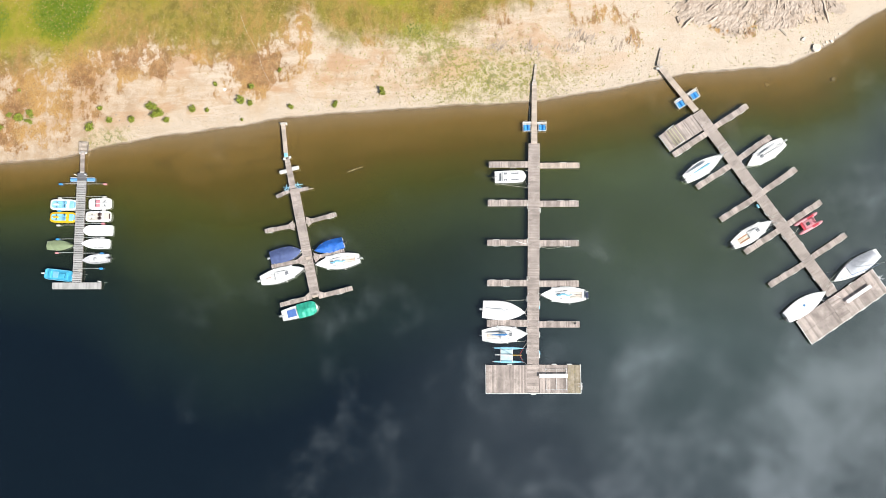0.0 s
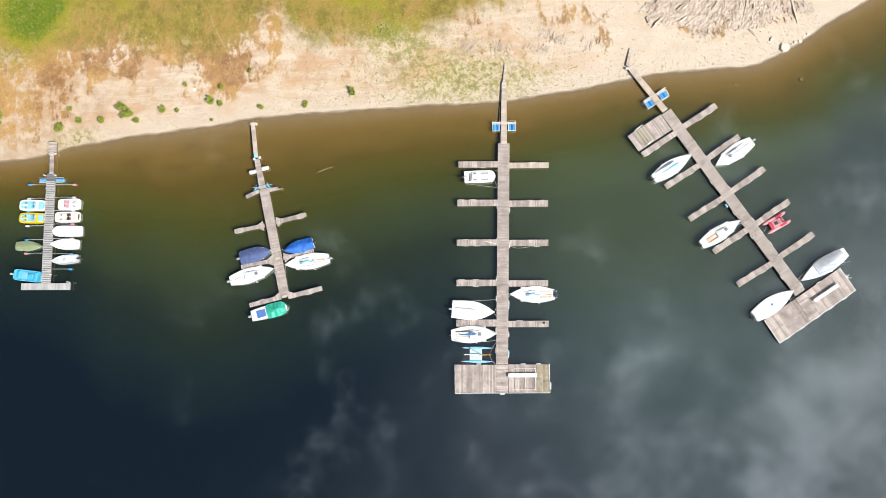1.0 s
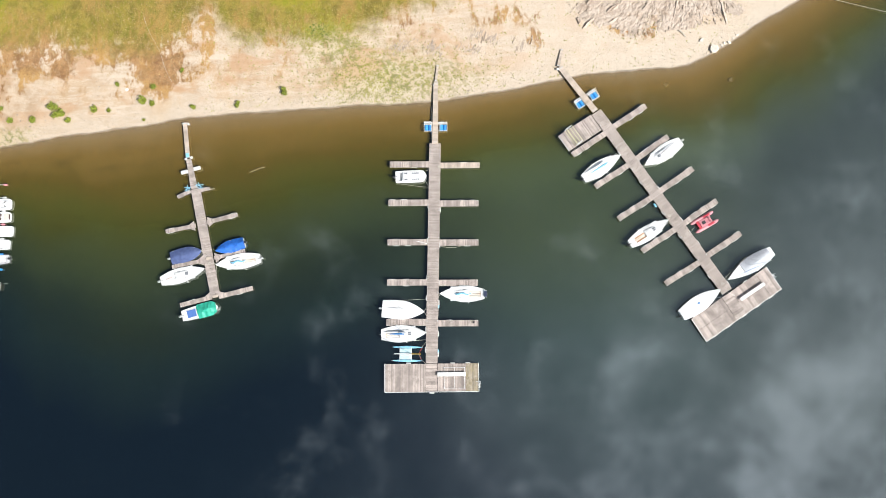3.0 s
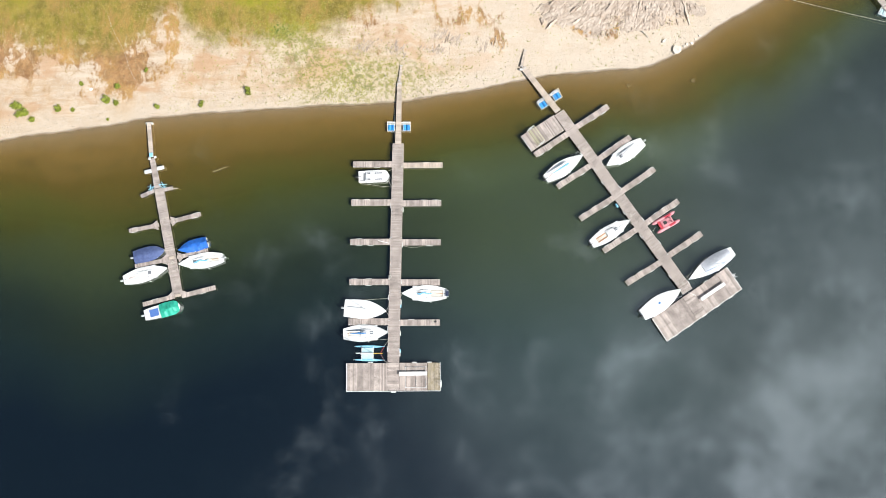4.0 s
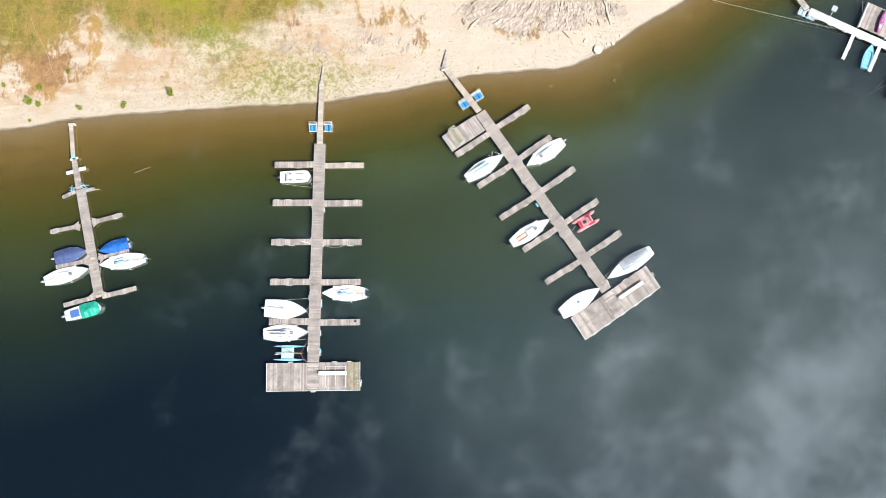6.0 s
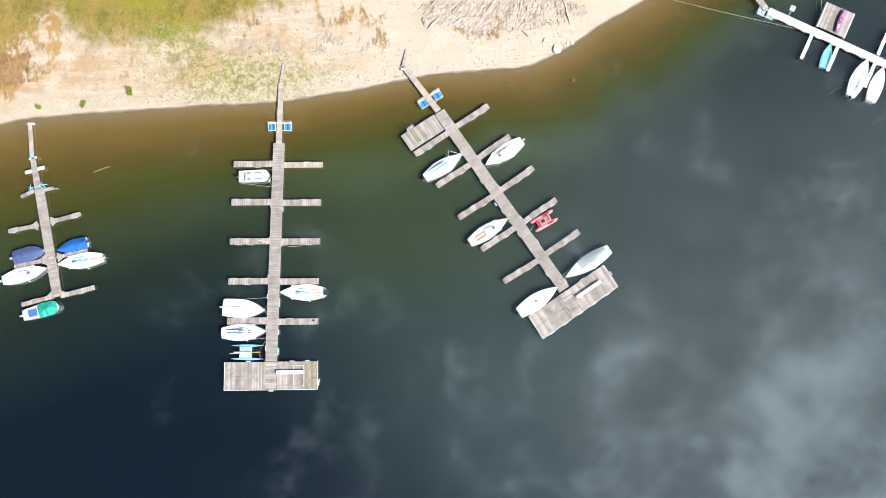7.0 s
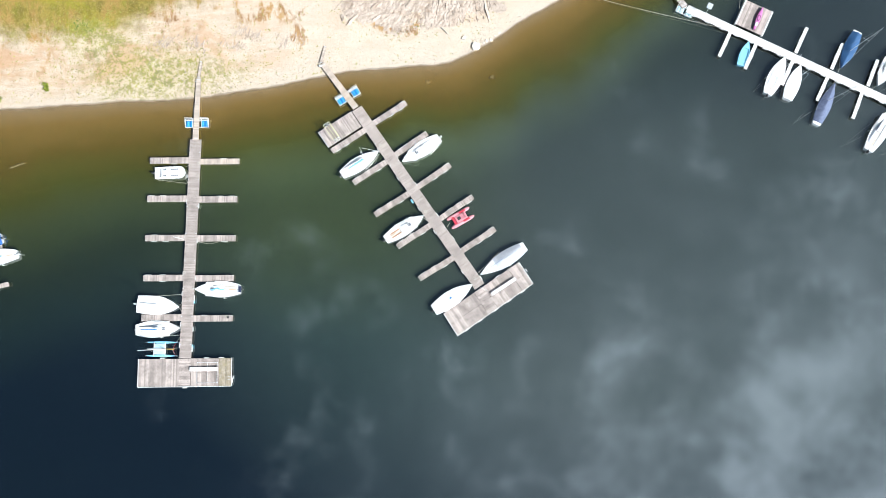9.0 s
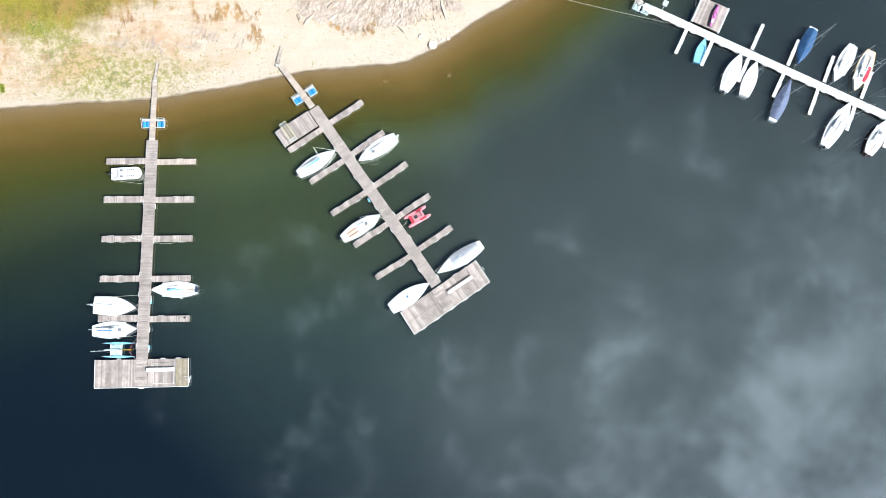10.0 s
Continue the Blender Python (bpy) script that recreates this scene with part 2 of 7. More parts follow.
def water_material():
    """The mirror-like skin of the lake; with growing depth the water takes up more light."""
    m = bpy.data.materials.new("lake_surface")
    m.use_nodes = True
    n = Nodes(m.node_tree)
    at = n.add("ShaderNodeNewGeometry").outputs["Position"]
    clear = n.add("ShaderNodeBsdfTransparent")
    n.put(clear, 0, n.mix(n.span(attribute(n, "deep"), 3.0, 24.0), (1.0, 1.0, 0.99), (0.42, 0.42, 0.42)))
    shine = n.add("ShaderNodeBsdfGlossy")
    n.put(shine, "Roughness", n.math("MULTIPLY_ADD", n.noise(at, 0.05, 4, 0.6), 0.016, 0.003))
    mixer = n.add("ShaderNodeMixShader")
    n.put(mixer, 0, 0.255)
    n.tree.links.new(clear.outputs[0], mixer.inputs[1])
    n.tree.links.new(shine.outputs[0], mixer.inputs[2])
    n.tree.links.new(mixer.outputs[0], n.add("ShaderNodeOutputMaterial").inputs[0])
    return m


M = {
    "deck": surface("weathered_decking", (0.465, 0.395, 0.36), (0.31, 0.265, 0.24), 0.85, 1.1, 18, 0.3, pieces=0.28, wear=((0.19, 0.165, 0.15), 0.55), gloss=0.3),
    "deck_pale": surface("bleached_decking", (0.54, 0.455, 0.385), (0.42, 0.345, 0.285), 0.85, 1.2, 18, 0.3, pieces=0.16, gloss=0.3),
    "deck_mossy": surface("lichened_decking", (0.36, 0.31, 0.25), (0.24, 0.20, 0.13), 0.9, 3.0, 22, 0.3, pieces=0.2, wear=((0.30, 0.25, 0.12), 0.7), gloss=0.3),
    "deck_white": surface("white_painted_decking", (0.80, 0.79, 0.77), (0.70, 0.69, 0.67), 0.7, 1.2, 16, 0.2, pieces=0.06, wear=((0.55, 0.53, 0.5), 0.4), gloss=0.3),
    "deck_plank": surface("weathered_walkway_board", (0.465, 0.395, 0.36), (0.32, 0.275, 0.25), 0.85, 1.1, 18, 0.3, objects=0.15, wear=((0.20, 0.175, 0.155), 0.5), gloss=0.3),
    "deck_white_plank": surface("white_painted_board", (0.80, 0.79, 0.77), (0.70, 0.69, 0.67), 0.7, 1.2, 16, 0.2, objects=0.06, wear=((0.55, 0.53, 0.5), 0.4), gloss=0.3),
    "deck_grey": surface("pale_grey_slats", (0.46, 0.45, 0.445), (0.36, 0.35, 0.345), 0.8, 1.0, 18, 0.25, pieces=0.15, gloss=0.3),
    "deck_grey_plank": surface("pale_grey_slat", (0.46, 0.45, 0.445), (0.36, 0.35, 0.345), 0.8, 1.0, 18, 0.25, objects=0.15, gloss=0.3),
    "drum_pale": surface("bleached_blue_drum", (0.16, 0.40, 0.72), (0.12, 0.32, 0.60), 0.5, 3, 25, 0.08),
    "grate": surface("grey_grating", (0.17, 0.17, 0.18), (0.12, 0.12, 0.13), 0.7, 3, 30, 0.3, pieces=0.2),
    "beam": surface("stained_timber_beam", (0.22, 0.19, 0.165), (0.13, 0.11, 0.10), 0.85, 2, 25, 0.4),
    "zinc": surface("galvanised_steel", (0.60, 0.61, 0.62), (0.47, 0.48, 0.49), 0.5, 4, 30, 0.05, metal=0.3),
    "white_steel": surface("white_painted_steel", (0.80, 0.80, 0.80), (0.68, 0.68, 0.67), 0.4, 5, 30, 0.05, wear=((0.45, 0.40, 0.34), 0.25)),
    "float": surface("black_plastic_float", (0.03, 0.032, 0.035), (0.05, 0.05, 0.05), 0.5, 3, 20, 0.1),
    "drum": surface("blue_plastic_drum", (0.05, 0.33, 0.74), (0.04, 0.25, 0.60), 0.4, 3, 25, 0.08, objects=0.12),
    "fender": surface("white_fender_plastic", (0.66, 0.66, 0.65), (0.50, 0.50, 0.48), 0.45, 5, 25, 0.08, objects=0.08),
    "gel": surface("white_gelcoat", (0.80, 0.80, 0.80), (0.74, 0.745, 0.75), 0.3, 1.5, 30, 0.02, wear=((0.62, 0.61, 0.58), 0.25)),
    "nonskid": surface("pale_grey_nonskid", (0.66, 0.67, 0.68), (0.58, 0.59, 0.60), 0.7, 3, 60, 0.1),
    "cockpit": surface("cream_cockpit_sole", (0.68, 0.64, 0.57), (0.58, 0.54, 0.48), 0.6, 3, 40, 0.08),
    "teak": surface("oiled_teak", (0.50, 0.27, 0.13), (0.40, 0.20, 0.09), 0.55, 3, 30, 0.15, pieces=0.15),
    "glass": surface("smoked_window", (0.17, 0.18, 0.20), (0.22, 0.23, 0.25), 0.12, 2, 20, 0.0),
    "solar": surface("blue_solar_cells", (0.10, 0.20, 0.50), (0.08, 0.16, 0.42), 0.35, 6, 30, 0.0),
    "solar_dark": surface("dark_solar_cells", (0.045, 0.055, 0.10), (0.03, 0.04, 0.075), 0.3, 6, 30, 0.0),
    "alu": surface("brushed_aluminium", (0.74, 0.75, 0.76), (0.64, 0.65, 0.66), 0.45, 5, 40, 0.02, metal=0.15),
    "wire": surface("stainless_wire", (0.50, 0.51, 0.53), (0.40, 0.41, 0.42), 0.45, 5, 40, 0.0, metal=0.3),
    "engine": surface("black_outboard_cowl", (0.03, 0.03, 0.033), (0.05, 0.05, 0.05), 0.35, 4, 30, 0.02),
    "engine_pale": surface("silver_outboard_cowl", (0.55, 0.56, 0.57), (0.42, 0.43, 0.44), 0.4, 4, 30, 0.02),
    "rope": surface("pale_rope", (0.58, 0.54, 0.47), (0.42, 0.39, 0.34), 0.9, 20, 90, 0.2),
    "rope_red": surface("red_rope", (0.45, 0.06, 0.07), (0.32, 0.04, 0.05), 0.9, 20, 90, 0.2),
    "sail_blue": surface("blue_sail_cloth", (0.05, 0.22, 0.52), (0.03, 0.15, 0.40), 0.8, 5, 50, 0.25),
    "sail_cyan": surface("pale_blue_sail_cloth", (0.22, 0.50, 0.68), (0.16, 0.40, 0.58), 0.8, 5, 50, 0.25),
    "sail_white": surface("white_sail_cloth", (0.80, 0.80, 0.80), (0.72, 0.73, 0.74), 0.8, 4, 50, 0.2),
    "tarp_navy": surface("faded_navy_tarpaulin", (0.085, 0.12, 0.27), (0.06, 0.085, 0.20), 0.75, 2.2, 30, 0.35, wear=((0.14, 0.17, 0.30), 0.5)),
    "tarp_blue": surface("bright_blue_tarpaulin", (0.025, 0.16, 0.60), (0.02, 0.11, 0.44), 0.55, 2.2, 30, 0.3),
    "tarp_green": surface("sea_green_tarpaulin", (0.04, 0.44, 0.31), (0.03, 0.36, 0.25), 0.55, 2.2, 30, 0.3),
    "tarp_olive": surface("olive_tarpaulin", (0.27, 0.33, 0.19), (0.20, 0.25, 0.14), 0.75, 2.2, 30, 0.3),
    "tarp_grey": surface("grey_canvas_cover", (0.54, 0.56, 0.60), (0.43, 0.45, 0.50), 0.8, 2.2, 30, 0.3),
    "tarp_slate": surface("slate_blue_canvas_cover", (0.16, 0.19, 0.29), (0.11, 0.135, 0.22), 0.8, 2.2, 30, 0.3),
    "tarp_deep": surface("deep_blue_canvas_cover", (0.03, 0.10, 0.24), (0.02, 0.07, 0.17), 0.7, 2.2, 30, 0.3, wear=((0.12, 0.18, 0.26), 0.4)),
    "cyan": surface("turquoise_hull_plastic", (0.08, 0.45, 0.66), (0.06, 0.36, 0.56), 0.35, 2, 30, 0.05),
    "pale_cyan": surface("faded_turquoise_plastic", (0.30, 0.62, 0.80), (0.23, 0.52, 0.70), 0.4, 2, 30, 0.05),
    "yellow": surface("yellow_hull_plastic", (0.80, 0.50, 0.02), (0.70, 0.41, 0.02), 0.35, 2, 30, 0.05),
    "red": surface("faded_red_plastic", (0.55, 0.05, 0.08), (0.45, 0.04, 0.06), 0.4, 2, 30, 0.05),
    "pink": surface("sun_bleached_pink_plastic", (0.66, 0.30, 0.33), (0.58, 0.22, 0.26), 0.45, 2, 30, 0.05),
    "magenta": surface("magenta_plastic", (0.60, 0.20, 0.46), (0.50, 0.15, 0.38), 0.4, 2, 30, 0.05),
    "brown_seat": surface("dark_brown_seat_plastic", (0.09, 0.05, 0.045), (0.06, 0.035, 0.03), 0.5, 3, 30, 0.05),
    "grey_hull": surface("pale_grey_boat_paint", (0.56, 0.56, 0.58), (0.48, 0.48, 0.50), 0.5, 2, 30, 0.08),
    "navy_hull": surface("dark_navy_hull_paint", (0.015, 0.022, 0.05), (0.02, 0.03, 0.06), 0.3, 2, 30, 0.02),
    "maroon": surface("maroon_hull_paint", (0.14, 0.02, 0.03), (0.10, 0.015, 0.02), 0.35, 2, 30, 0.02),
    "tramp": surface("pale_trampoline_mesh", (0.52, 0.70, 0.74), (0.42, 0.60, 0.66), 0.8, 3, 80, 0.2),
    "yellow_rail": surface("pale_yellow_rail", (0.60, 0.57, 0.36), (0.48, 0.45, 0.28), 0.6, 4, 30, 0.1),
    "rock": surface("pale_shore_rock", (0.74, 0.68, 0.60), (0.60, 0.54, 0.46), 0.9, 2.5, 12, 0.6, objects=0.14),
    "slab": surface("broken_slate_slab", (0.50, 0.415, 0.345), (0.36, 0.285, 0.225), 0.9, 0.9, 8, 0.6, objects=0.14, pieces=0.14, wear=((0.33, 0.22, 0.14), 0.75)),
    "sunk": surface("silted_rock", (0.33, 0.25, 0.10), (0.24, 0.18, 0.07), 0.9, 2, 12, 0.4),
    "pebble": surface("shore_gravel", (0.43, 0.37, 0.305), (0.30, 0.25, 0.20), 0.9, 9, 30, 0.2, pieces=0.4),
    "wood_bleached": surface("bleached_driftwood", (0.60, 0.55, 0.48), (0.42, 0.37, 0.31), 0.9, 3, 25, 0.4),
    "stem": surface("brown_stem", (0.14, 0.10, 0.05), (0.09, 0.065, 0.035), 0.9, 5, 40, 0.3),
    "leaf": surface("shrub_leaf", (0.27, 0.30, 0.035), (0.155, 0.19, 0.022), 0.6, 2.5, 30, 0.1, pieces=0.35),
    "blade": surface("meadow_blade", (0.33, 0.26, 0.07), (0.20, 0.175, 0.035), 0.7, 0.5, 8, 0.1, pieces=0.4),
    "blade_green": surface("lush_meadow_blade", (0.15, 0.205, 0.018), (0.075, 0.14, 0.011), 0.7, 0.5, 8, 0.1, pieces=0.4),
    "blade_dry": surface("dry_meadow_blade", (0.40, 0.28, 0.13), (0.27, 0.175, 0.075), 0.8, 0.6, 8, 0.1, pieces=0.4),
    "weed": surface("low_weed_leaf", (0.34, 0.32, 0.06), (0.18, 0.20, 0.04), 0.7, 1.2, 20, 0.1, pieces=0.4),
    "ground": ground_material(),
    "water": water_material(),
    "body": body_material("turbid_water", 1.0),
    "haze_1": body_material("thin_cloudy_water", 0.26),
    "haze_2": body_material("cloudy_water", 0.32),
    "haze_3": body_material("thick_cloudy_water", 0.42),
}


# ---- mesh building ----
class Shape:
    """Collects vertices and faces of one mesh."""

    def __init__(self):
        self.v, self.f = [], []

    def add(self, verts, faces):
        k = len(self.v)
        self.v += [tuple(p) for p in verts]
        self.f += [tuple(i + k for i in q) for q in faces]

    def box(self, c, size, turn=0.0, m=None):
        x, y, z = (s / 2 for s in size)
        mm = Matrix.Translation(c) @ Matrix.Rotation(turn, 4, "Z") @ (m or Matrix())
        pts = [mm @ Vector((sx * x, sy * y, sz * z)) for sz in (-1, 1) for sx, sy in ((-1, -1), (1, -1), (1, 1), (-1, 1))]
        self.add(pts, [(3, 2, 1, 0), (4, 5, 6, 7), (0, 1, 5, 4), (1, 2, 6, 5), (2, 3, 7, 6), (3, 0, 4, 7)])

    def block(self, c, size, edge=0.03, turn=0.0):
        """A box with chamfered upright edges and top."""
        x, y, z = (s / 2 for s in size)
        e = min(edge, x * 0.9, y * 0.9)
        mm = Matrix.Translation(c) @ Matrix.Rotation(turn, 4, "Z")
        rings = []
        for zz, k in ((-z, 0.0), (z - min(e, z), 0.0), (z, e)):
            a, b = x - k, y - k
            rings.append([mm @ Vector(p) for p in ((a - e, -b, zz), (a, -b + e, zz), (a, b - e, zz), (a - e, b, zz), (-a + e, b, zz), (-a, b - e, zz), (-a, -b + e, zz), (-a + e, -b, zz))])
        self.loft(rings, True, True)

    def loft(self, rings, closed=True, caps=False):
        n = len(rings[0])
        faces = []
        for i in range(len(rings) - 1):
            for j in range(n if closed else n - 1):
                k = (j + 1) % n
                faces.append((i * n + j, i * n + k, (i + 1) * n + k, (i + 1) * n + j))
        if caps:
            faces.append(tuple(reversed(range(n))))
            faces.append(tuple((len(rings) - 1) * n + j for j in range(n)))
        self.add([p for r in rings for p in r], faces)

    def tube(self, pts, r, sides=6, r2=None):
        pts = [Vector(p) for p in pts]
        rings = []
        for i, p in enumerate(pts):
            t = (pts[min(i + 1, len(pts) - 1)] - pts[max(i - 1, 0)]).normalized()
            a = t.cross(Vector((0, 0, 1)) if abs(t.z) < 0.95 else Vector((1, 0, 0))).normalized()
            b = t.cross(a)
            rr = r if r2 is None else r + (r2 - r) * i / (len(pts) - 1)
            rings.append([p + (a * math.cos(k) + b * math.sin(k)) * rr for k in (2 * math.pi * s / sides for s in range(sides))])
        self.loft(rings, True, True)

    def disc_stack(self, profile, sides=12, at=(0, 0, 0), axis="Z"):
        """A turned form from (radius, height) pairs."""
        turn = {"Z": Matrix(), "X": Matrix.Rotation(math.pi / 2, 4, "Y"), "Y": Matrix.Rotation(-math.pi / 2, 4, "X")}[axis]
        rings = [[Vector(at) + turn @ Vector((r * math.cos(a), r * math.sin(a), h)) for a in (2 * math.pi * s / sides for s in range(sides))] for r, h in profile]
        self.loft(rings, True, True)

    def boards(self, a, b, width, z, step=0.145, gap=0.010, thick=0.035, jitter=0.012, rng=random.Random(5), width2=None):
        """Boards laid across the way from a to b."""
        a, b = Vector((*a, 0)), Vector((*b, 0))
        way = b - a
        length = way.length
        count = max(1, round(length / step))
        turn = math.atan2(way.y, way.x)
        for i in range(count):
            u = (i + 0.5) / count
            p = a + way * u
            wd = width + ((width2 or width) - width) * u
            self.box((p.x, p.y, z - thick / 2 + rng.uniform(-0.004, 0.004)), (length / count - gap, wd + rng.uniform(-jitter, jitter), thick), turn + rng.uniform(-0.004, 0.004))

    def mesh(self, name, material, smooth=None):
        me = bpy.data.meshes.new(name)
        me.from_pydata(self.v, [], self.f)
        me.materials.append(material)
        if smooth is not None:
            me.polygons.foreach_set("use_smooth", [True] * len(me.polygons))
            me.set_sharp_from_angle(angle=radians(smooth))
        me.update()
        return me


def thing(name, m, label, category, group=""):
    ob = new(name)
    ob.empty_display_size = 0.3
    ob.matrix_world = m
    return tagged(ob, label, category, group)


def part(name, s, material, parent, label="", smooth=None, kind=""):
    ob = new(name, s if isinstance(s, bpy.types.Mesh) else s.mesh(name, material, smooth))
    ob.parent = parent
    return tagged(ob, label, kind=kind)


def single(name, s, material, label, category="", group="", kind="", smooth=None, m=None):
    ob = new(name, s.mesh(name, material, smooth))
    if m is not None:
        ob.matrix_world = m
    return tagged(ob, label, category, group, kind)


def between(a, b, z=0.0):
    """The pose half way from a to b, with x along the way, and the length."""
    a, b = Vector(a), Vector(b)
    way = b - a
    c = (a + b) / 2
    return pose(c.x, c.y, z, 0, 0, math.degrees(math.atan2(way.y, way.x))), way.length


# ---- shore, lake bed and water ----
SHORE = [(-400, 10), (-150, 14), (-80, 20), (-64, 22.8), (-55, 23.4), (-49.5, 24.9), (-39.5, 26.6), (-30, 27.8), (-22, 29.0), (-14, 29.65), (-6, 30.15), (2.5, 30.5),
         (12, 30.85), (18.7, 31.7), (27, 32.9), (35, 34.75), (43, 35.35), (49.5, 35.55), (53, 36.75), (57.6, 39.45), (60.2, 41.6), (65.2, 44.2), (76, 51), (100, 63), (160, 80), (400, 110)]
SX, SY = (np.array(c, float) for c in zip(*SHORE))


def shore_y(x):
    x = np.asarray(x, float)
    base = sum(np.interp(x + k, SX, SY) for k in (-1.6, -0.8, 0, 0.8, 1.6)) / 5
    return base + 0.13 * np.sin(x * 0.5) * np.sin(x * 0.23 + 1) + 0.05 * np.sin(x * 2.3 + 0.6)


def inland(x, y):
    """Distance from the water's edge, positive on land."""
    slope = (shore_y(np.asarray(x) + 1) - shore_y(np.asarray(x) - 1)) / 2
    return (np.asarray(y) - shore_y(x)) / np.sqrt(1 + slope ** 2)


def height(x, y):
    x, y = np.asarray(x, float), np.asarray(y, float)
    d = inland(x, y)
    land = 0.045 * np.clip(d, 0, 30) + 0.02 * np.clip(d - 30, 0, 400)
    bed = 0.13 * np.clip(d, -30, 0) + 0.02 * np.clip(d + 30, -200, 0)
    rough = 0.05 * np.sin(x * 0.8 + np.sin(y * 0.6)) * np.sin(y * 0.7 + np.cos(x * 0.4)) * np.clip(d / 3, 0, 1)
    return land + bed + rough - 0.01


def stops(fine0, fine1, step, far):
    """Coordinates close together from fine0 to fine1, then wider and wider up to far."""
    mid = list(np.arange(fine0, fine1 + step / 2, step))
    out, s = [], step
    p = fine1
    while p < far:
        s *= 1.35
        p += s
        out.append(p)
    low, s = [], step
    p = fine0
    while p > -far:
        s *= 1.35
        p -= s
        low.append(p)
    return np.array(low[::-1] + mid + out)


def sheet(name, xs, ys, z, material, layers, label, smooth=True):
    gx, gy = np.meshgrid(xs, ys)
    gx, gy = gx.ravel(), gy.ravel()
    me = bpy.data.meshes.new(name)
    nx, ny = len(xs), len(ys)
    i = (np.arange(ny - 1)[:, None] * nx + np.arange(nx - 1)[None, :]).ravel()
    quads = np.stack([i, i + 1, i + nx + 1, i + nx], 1)
    me.from_pydata(np.stack([gx, gy, z(gx, gy)], 1).tolist(), [], quads.tolist())
    for key, fn in layers.items():
        me.attributes.new(key, "FLOAT", "POINT").data.foreach_set("value", np.asarray(fn(gx, gy), np.float32))
    me.materials.append(material)
    if smooth:
        me.polygons.foreach_set("use_smooth", [True] * len(me.polygons))
    me.update()
    return tagged(new(name, me), label, "", "", "structure")


def turf(x, y):
    """How far a place lies inside the meadow."""
    edge = np.interp(x, [-80, -64, -50, -43, -31, -26, -23, -20.5, -18.5, -15.5, -10, -5, 4, 8.3, 12, 15, 22, 30, 60], [36.5, 37, 40, 41.0, 39.2, 39.6, 42, 45.0, 44.8, 41.2, 40.4, 40.9, 41.8, 44.0, 45.4, 46.4, 49, 56, 70])
    return y - edge


def soil(x, y):
    """Brown earth washed out below the outcrops."""
    spots = ((36.5, 43.2, 2.4, 1.6, 0.5), (40.3, 41.9, 3.2, 1.1, 0.55), (45, 41.2, 3.0, 1.0, 0.5), (48.5, 44.5, 2.0, 3.5, 0.4), (20, 40.0, 3.5, 1.0, 0.35), (28.5, 40.2, 2.0, 1.6, 0.5), (11, 38.4, 2.0, 0.8, 0.35), (26, 43.5, 5, 1.0, 0.4))
    return sum(0.65 * a * np.exp(-((x - cx) / rx) ** 2 - ((y - cy) / ry) ** 2) for cx, cy, rx, ry, a in spots)


def dry(x, y):
    """How much brown dead turf covers the sand: strong below the western meadow."""
    t = turf(x, y)
    d = inland(x, y)
    west = np.interp(x, [-90, -62, -52, -46, -35, -31, -22, -16, -8, 4, 30], [0.62, 0.58, 0.46, 0.12, 0.10, 0.40, 0.36, 0.06, 0.12, 0.06, 0.02])
    west = west + 0.55 * np.exp(-((x + 25) / 3.6) ** 2 - ((y - 36) / 3.2) ** 2)
    west = west + np.interp(x, [-58, -48, -34, -28], [0, 0.5, 0.5, 0.1]) * np.clip((d - 8.6) / 3.0, 0, 1)
    return west * np.clip((d - np.interp(x, [-62, -48, -40], [0.6, 1.2, 2.2])) / 3.5, 0, 1) * np.clip((t + np.interp(x, [-56, -44], [19, 12])) / 6, 0, 1) + soil(x, y)


def lush(x, y):
    """Greenness of the meadow: strongest in a damp hollow in the west and along its far edge."""
    spots = ((-54.5, 46.8, 4.8, 5.6, 17), (-45, 50.2, 6, 2.6, 11), (-66, 44, 5, 6, 9), (-38, 50.4, 13, 2.6, 8), (-8, 47.6, 5, 2.4, 9), (13, 48.2, 5, 2.0, 11), (-1.5, 41.8, 4.5, 2.2, 6))
    hollow = sum(a * np.exp(-((x - cx) / rx) ** 2 - ((y - cy) / ry) ** 2) for cx, cy, rx, ry, a in spots)
    return -4.0 + hollow + np.clip((y - 50) * 0.8, 0, 6)


def weed(x, y):
    d = inland(x, y)
    a = 0.8 * np.exp(-((x - 6) / 8.5) ** 2) * np.exp(-((d - 4.0) / 4.5) ** 2)
    b = 0.35 * np.exp(-((x - 16) / 9) ** 2) * np.exp(-((d - 3) / 3.0) ** 2)
    c = np.exp(-((x + 1.5) / 4.5) ** 2 - ((y - 40.6) / 2.6) ** 2)
    e = 0.8 * np.exp(-((x + 48) / 4) ** 2 - ((d - 1.2) / 1.6) ** 2)
    return np.clip(a + b + c + e, 0, 1)


def deep(x, y):
    """Distance out from the rim, stretched where the bed falls off faster."""
    k = np.interp(x, [-70, -52, -42, -30, -20, 0, 14, 35, 55, 75, 110], [1.7, 1.5, 0.95, 0.74, 0.76, 1.0, 1.22, 1.3, 1.25, 1.2, 2.0])
    out = -inland(x, y)
    return np.clip(out * k + 0.5 * np.clip(out - 30, 0, 40), 0, 60)


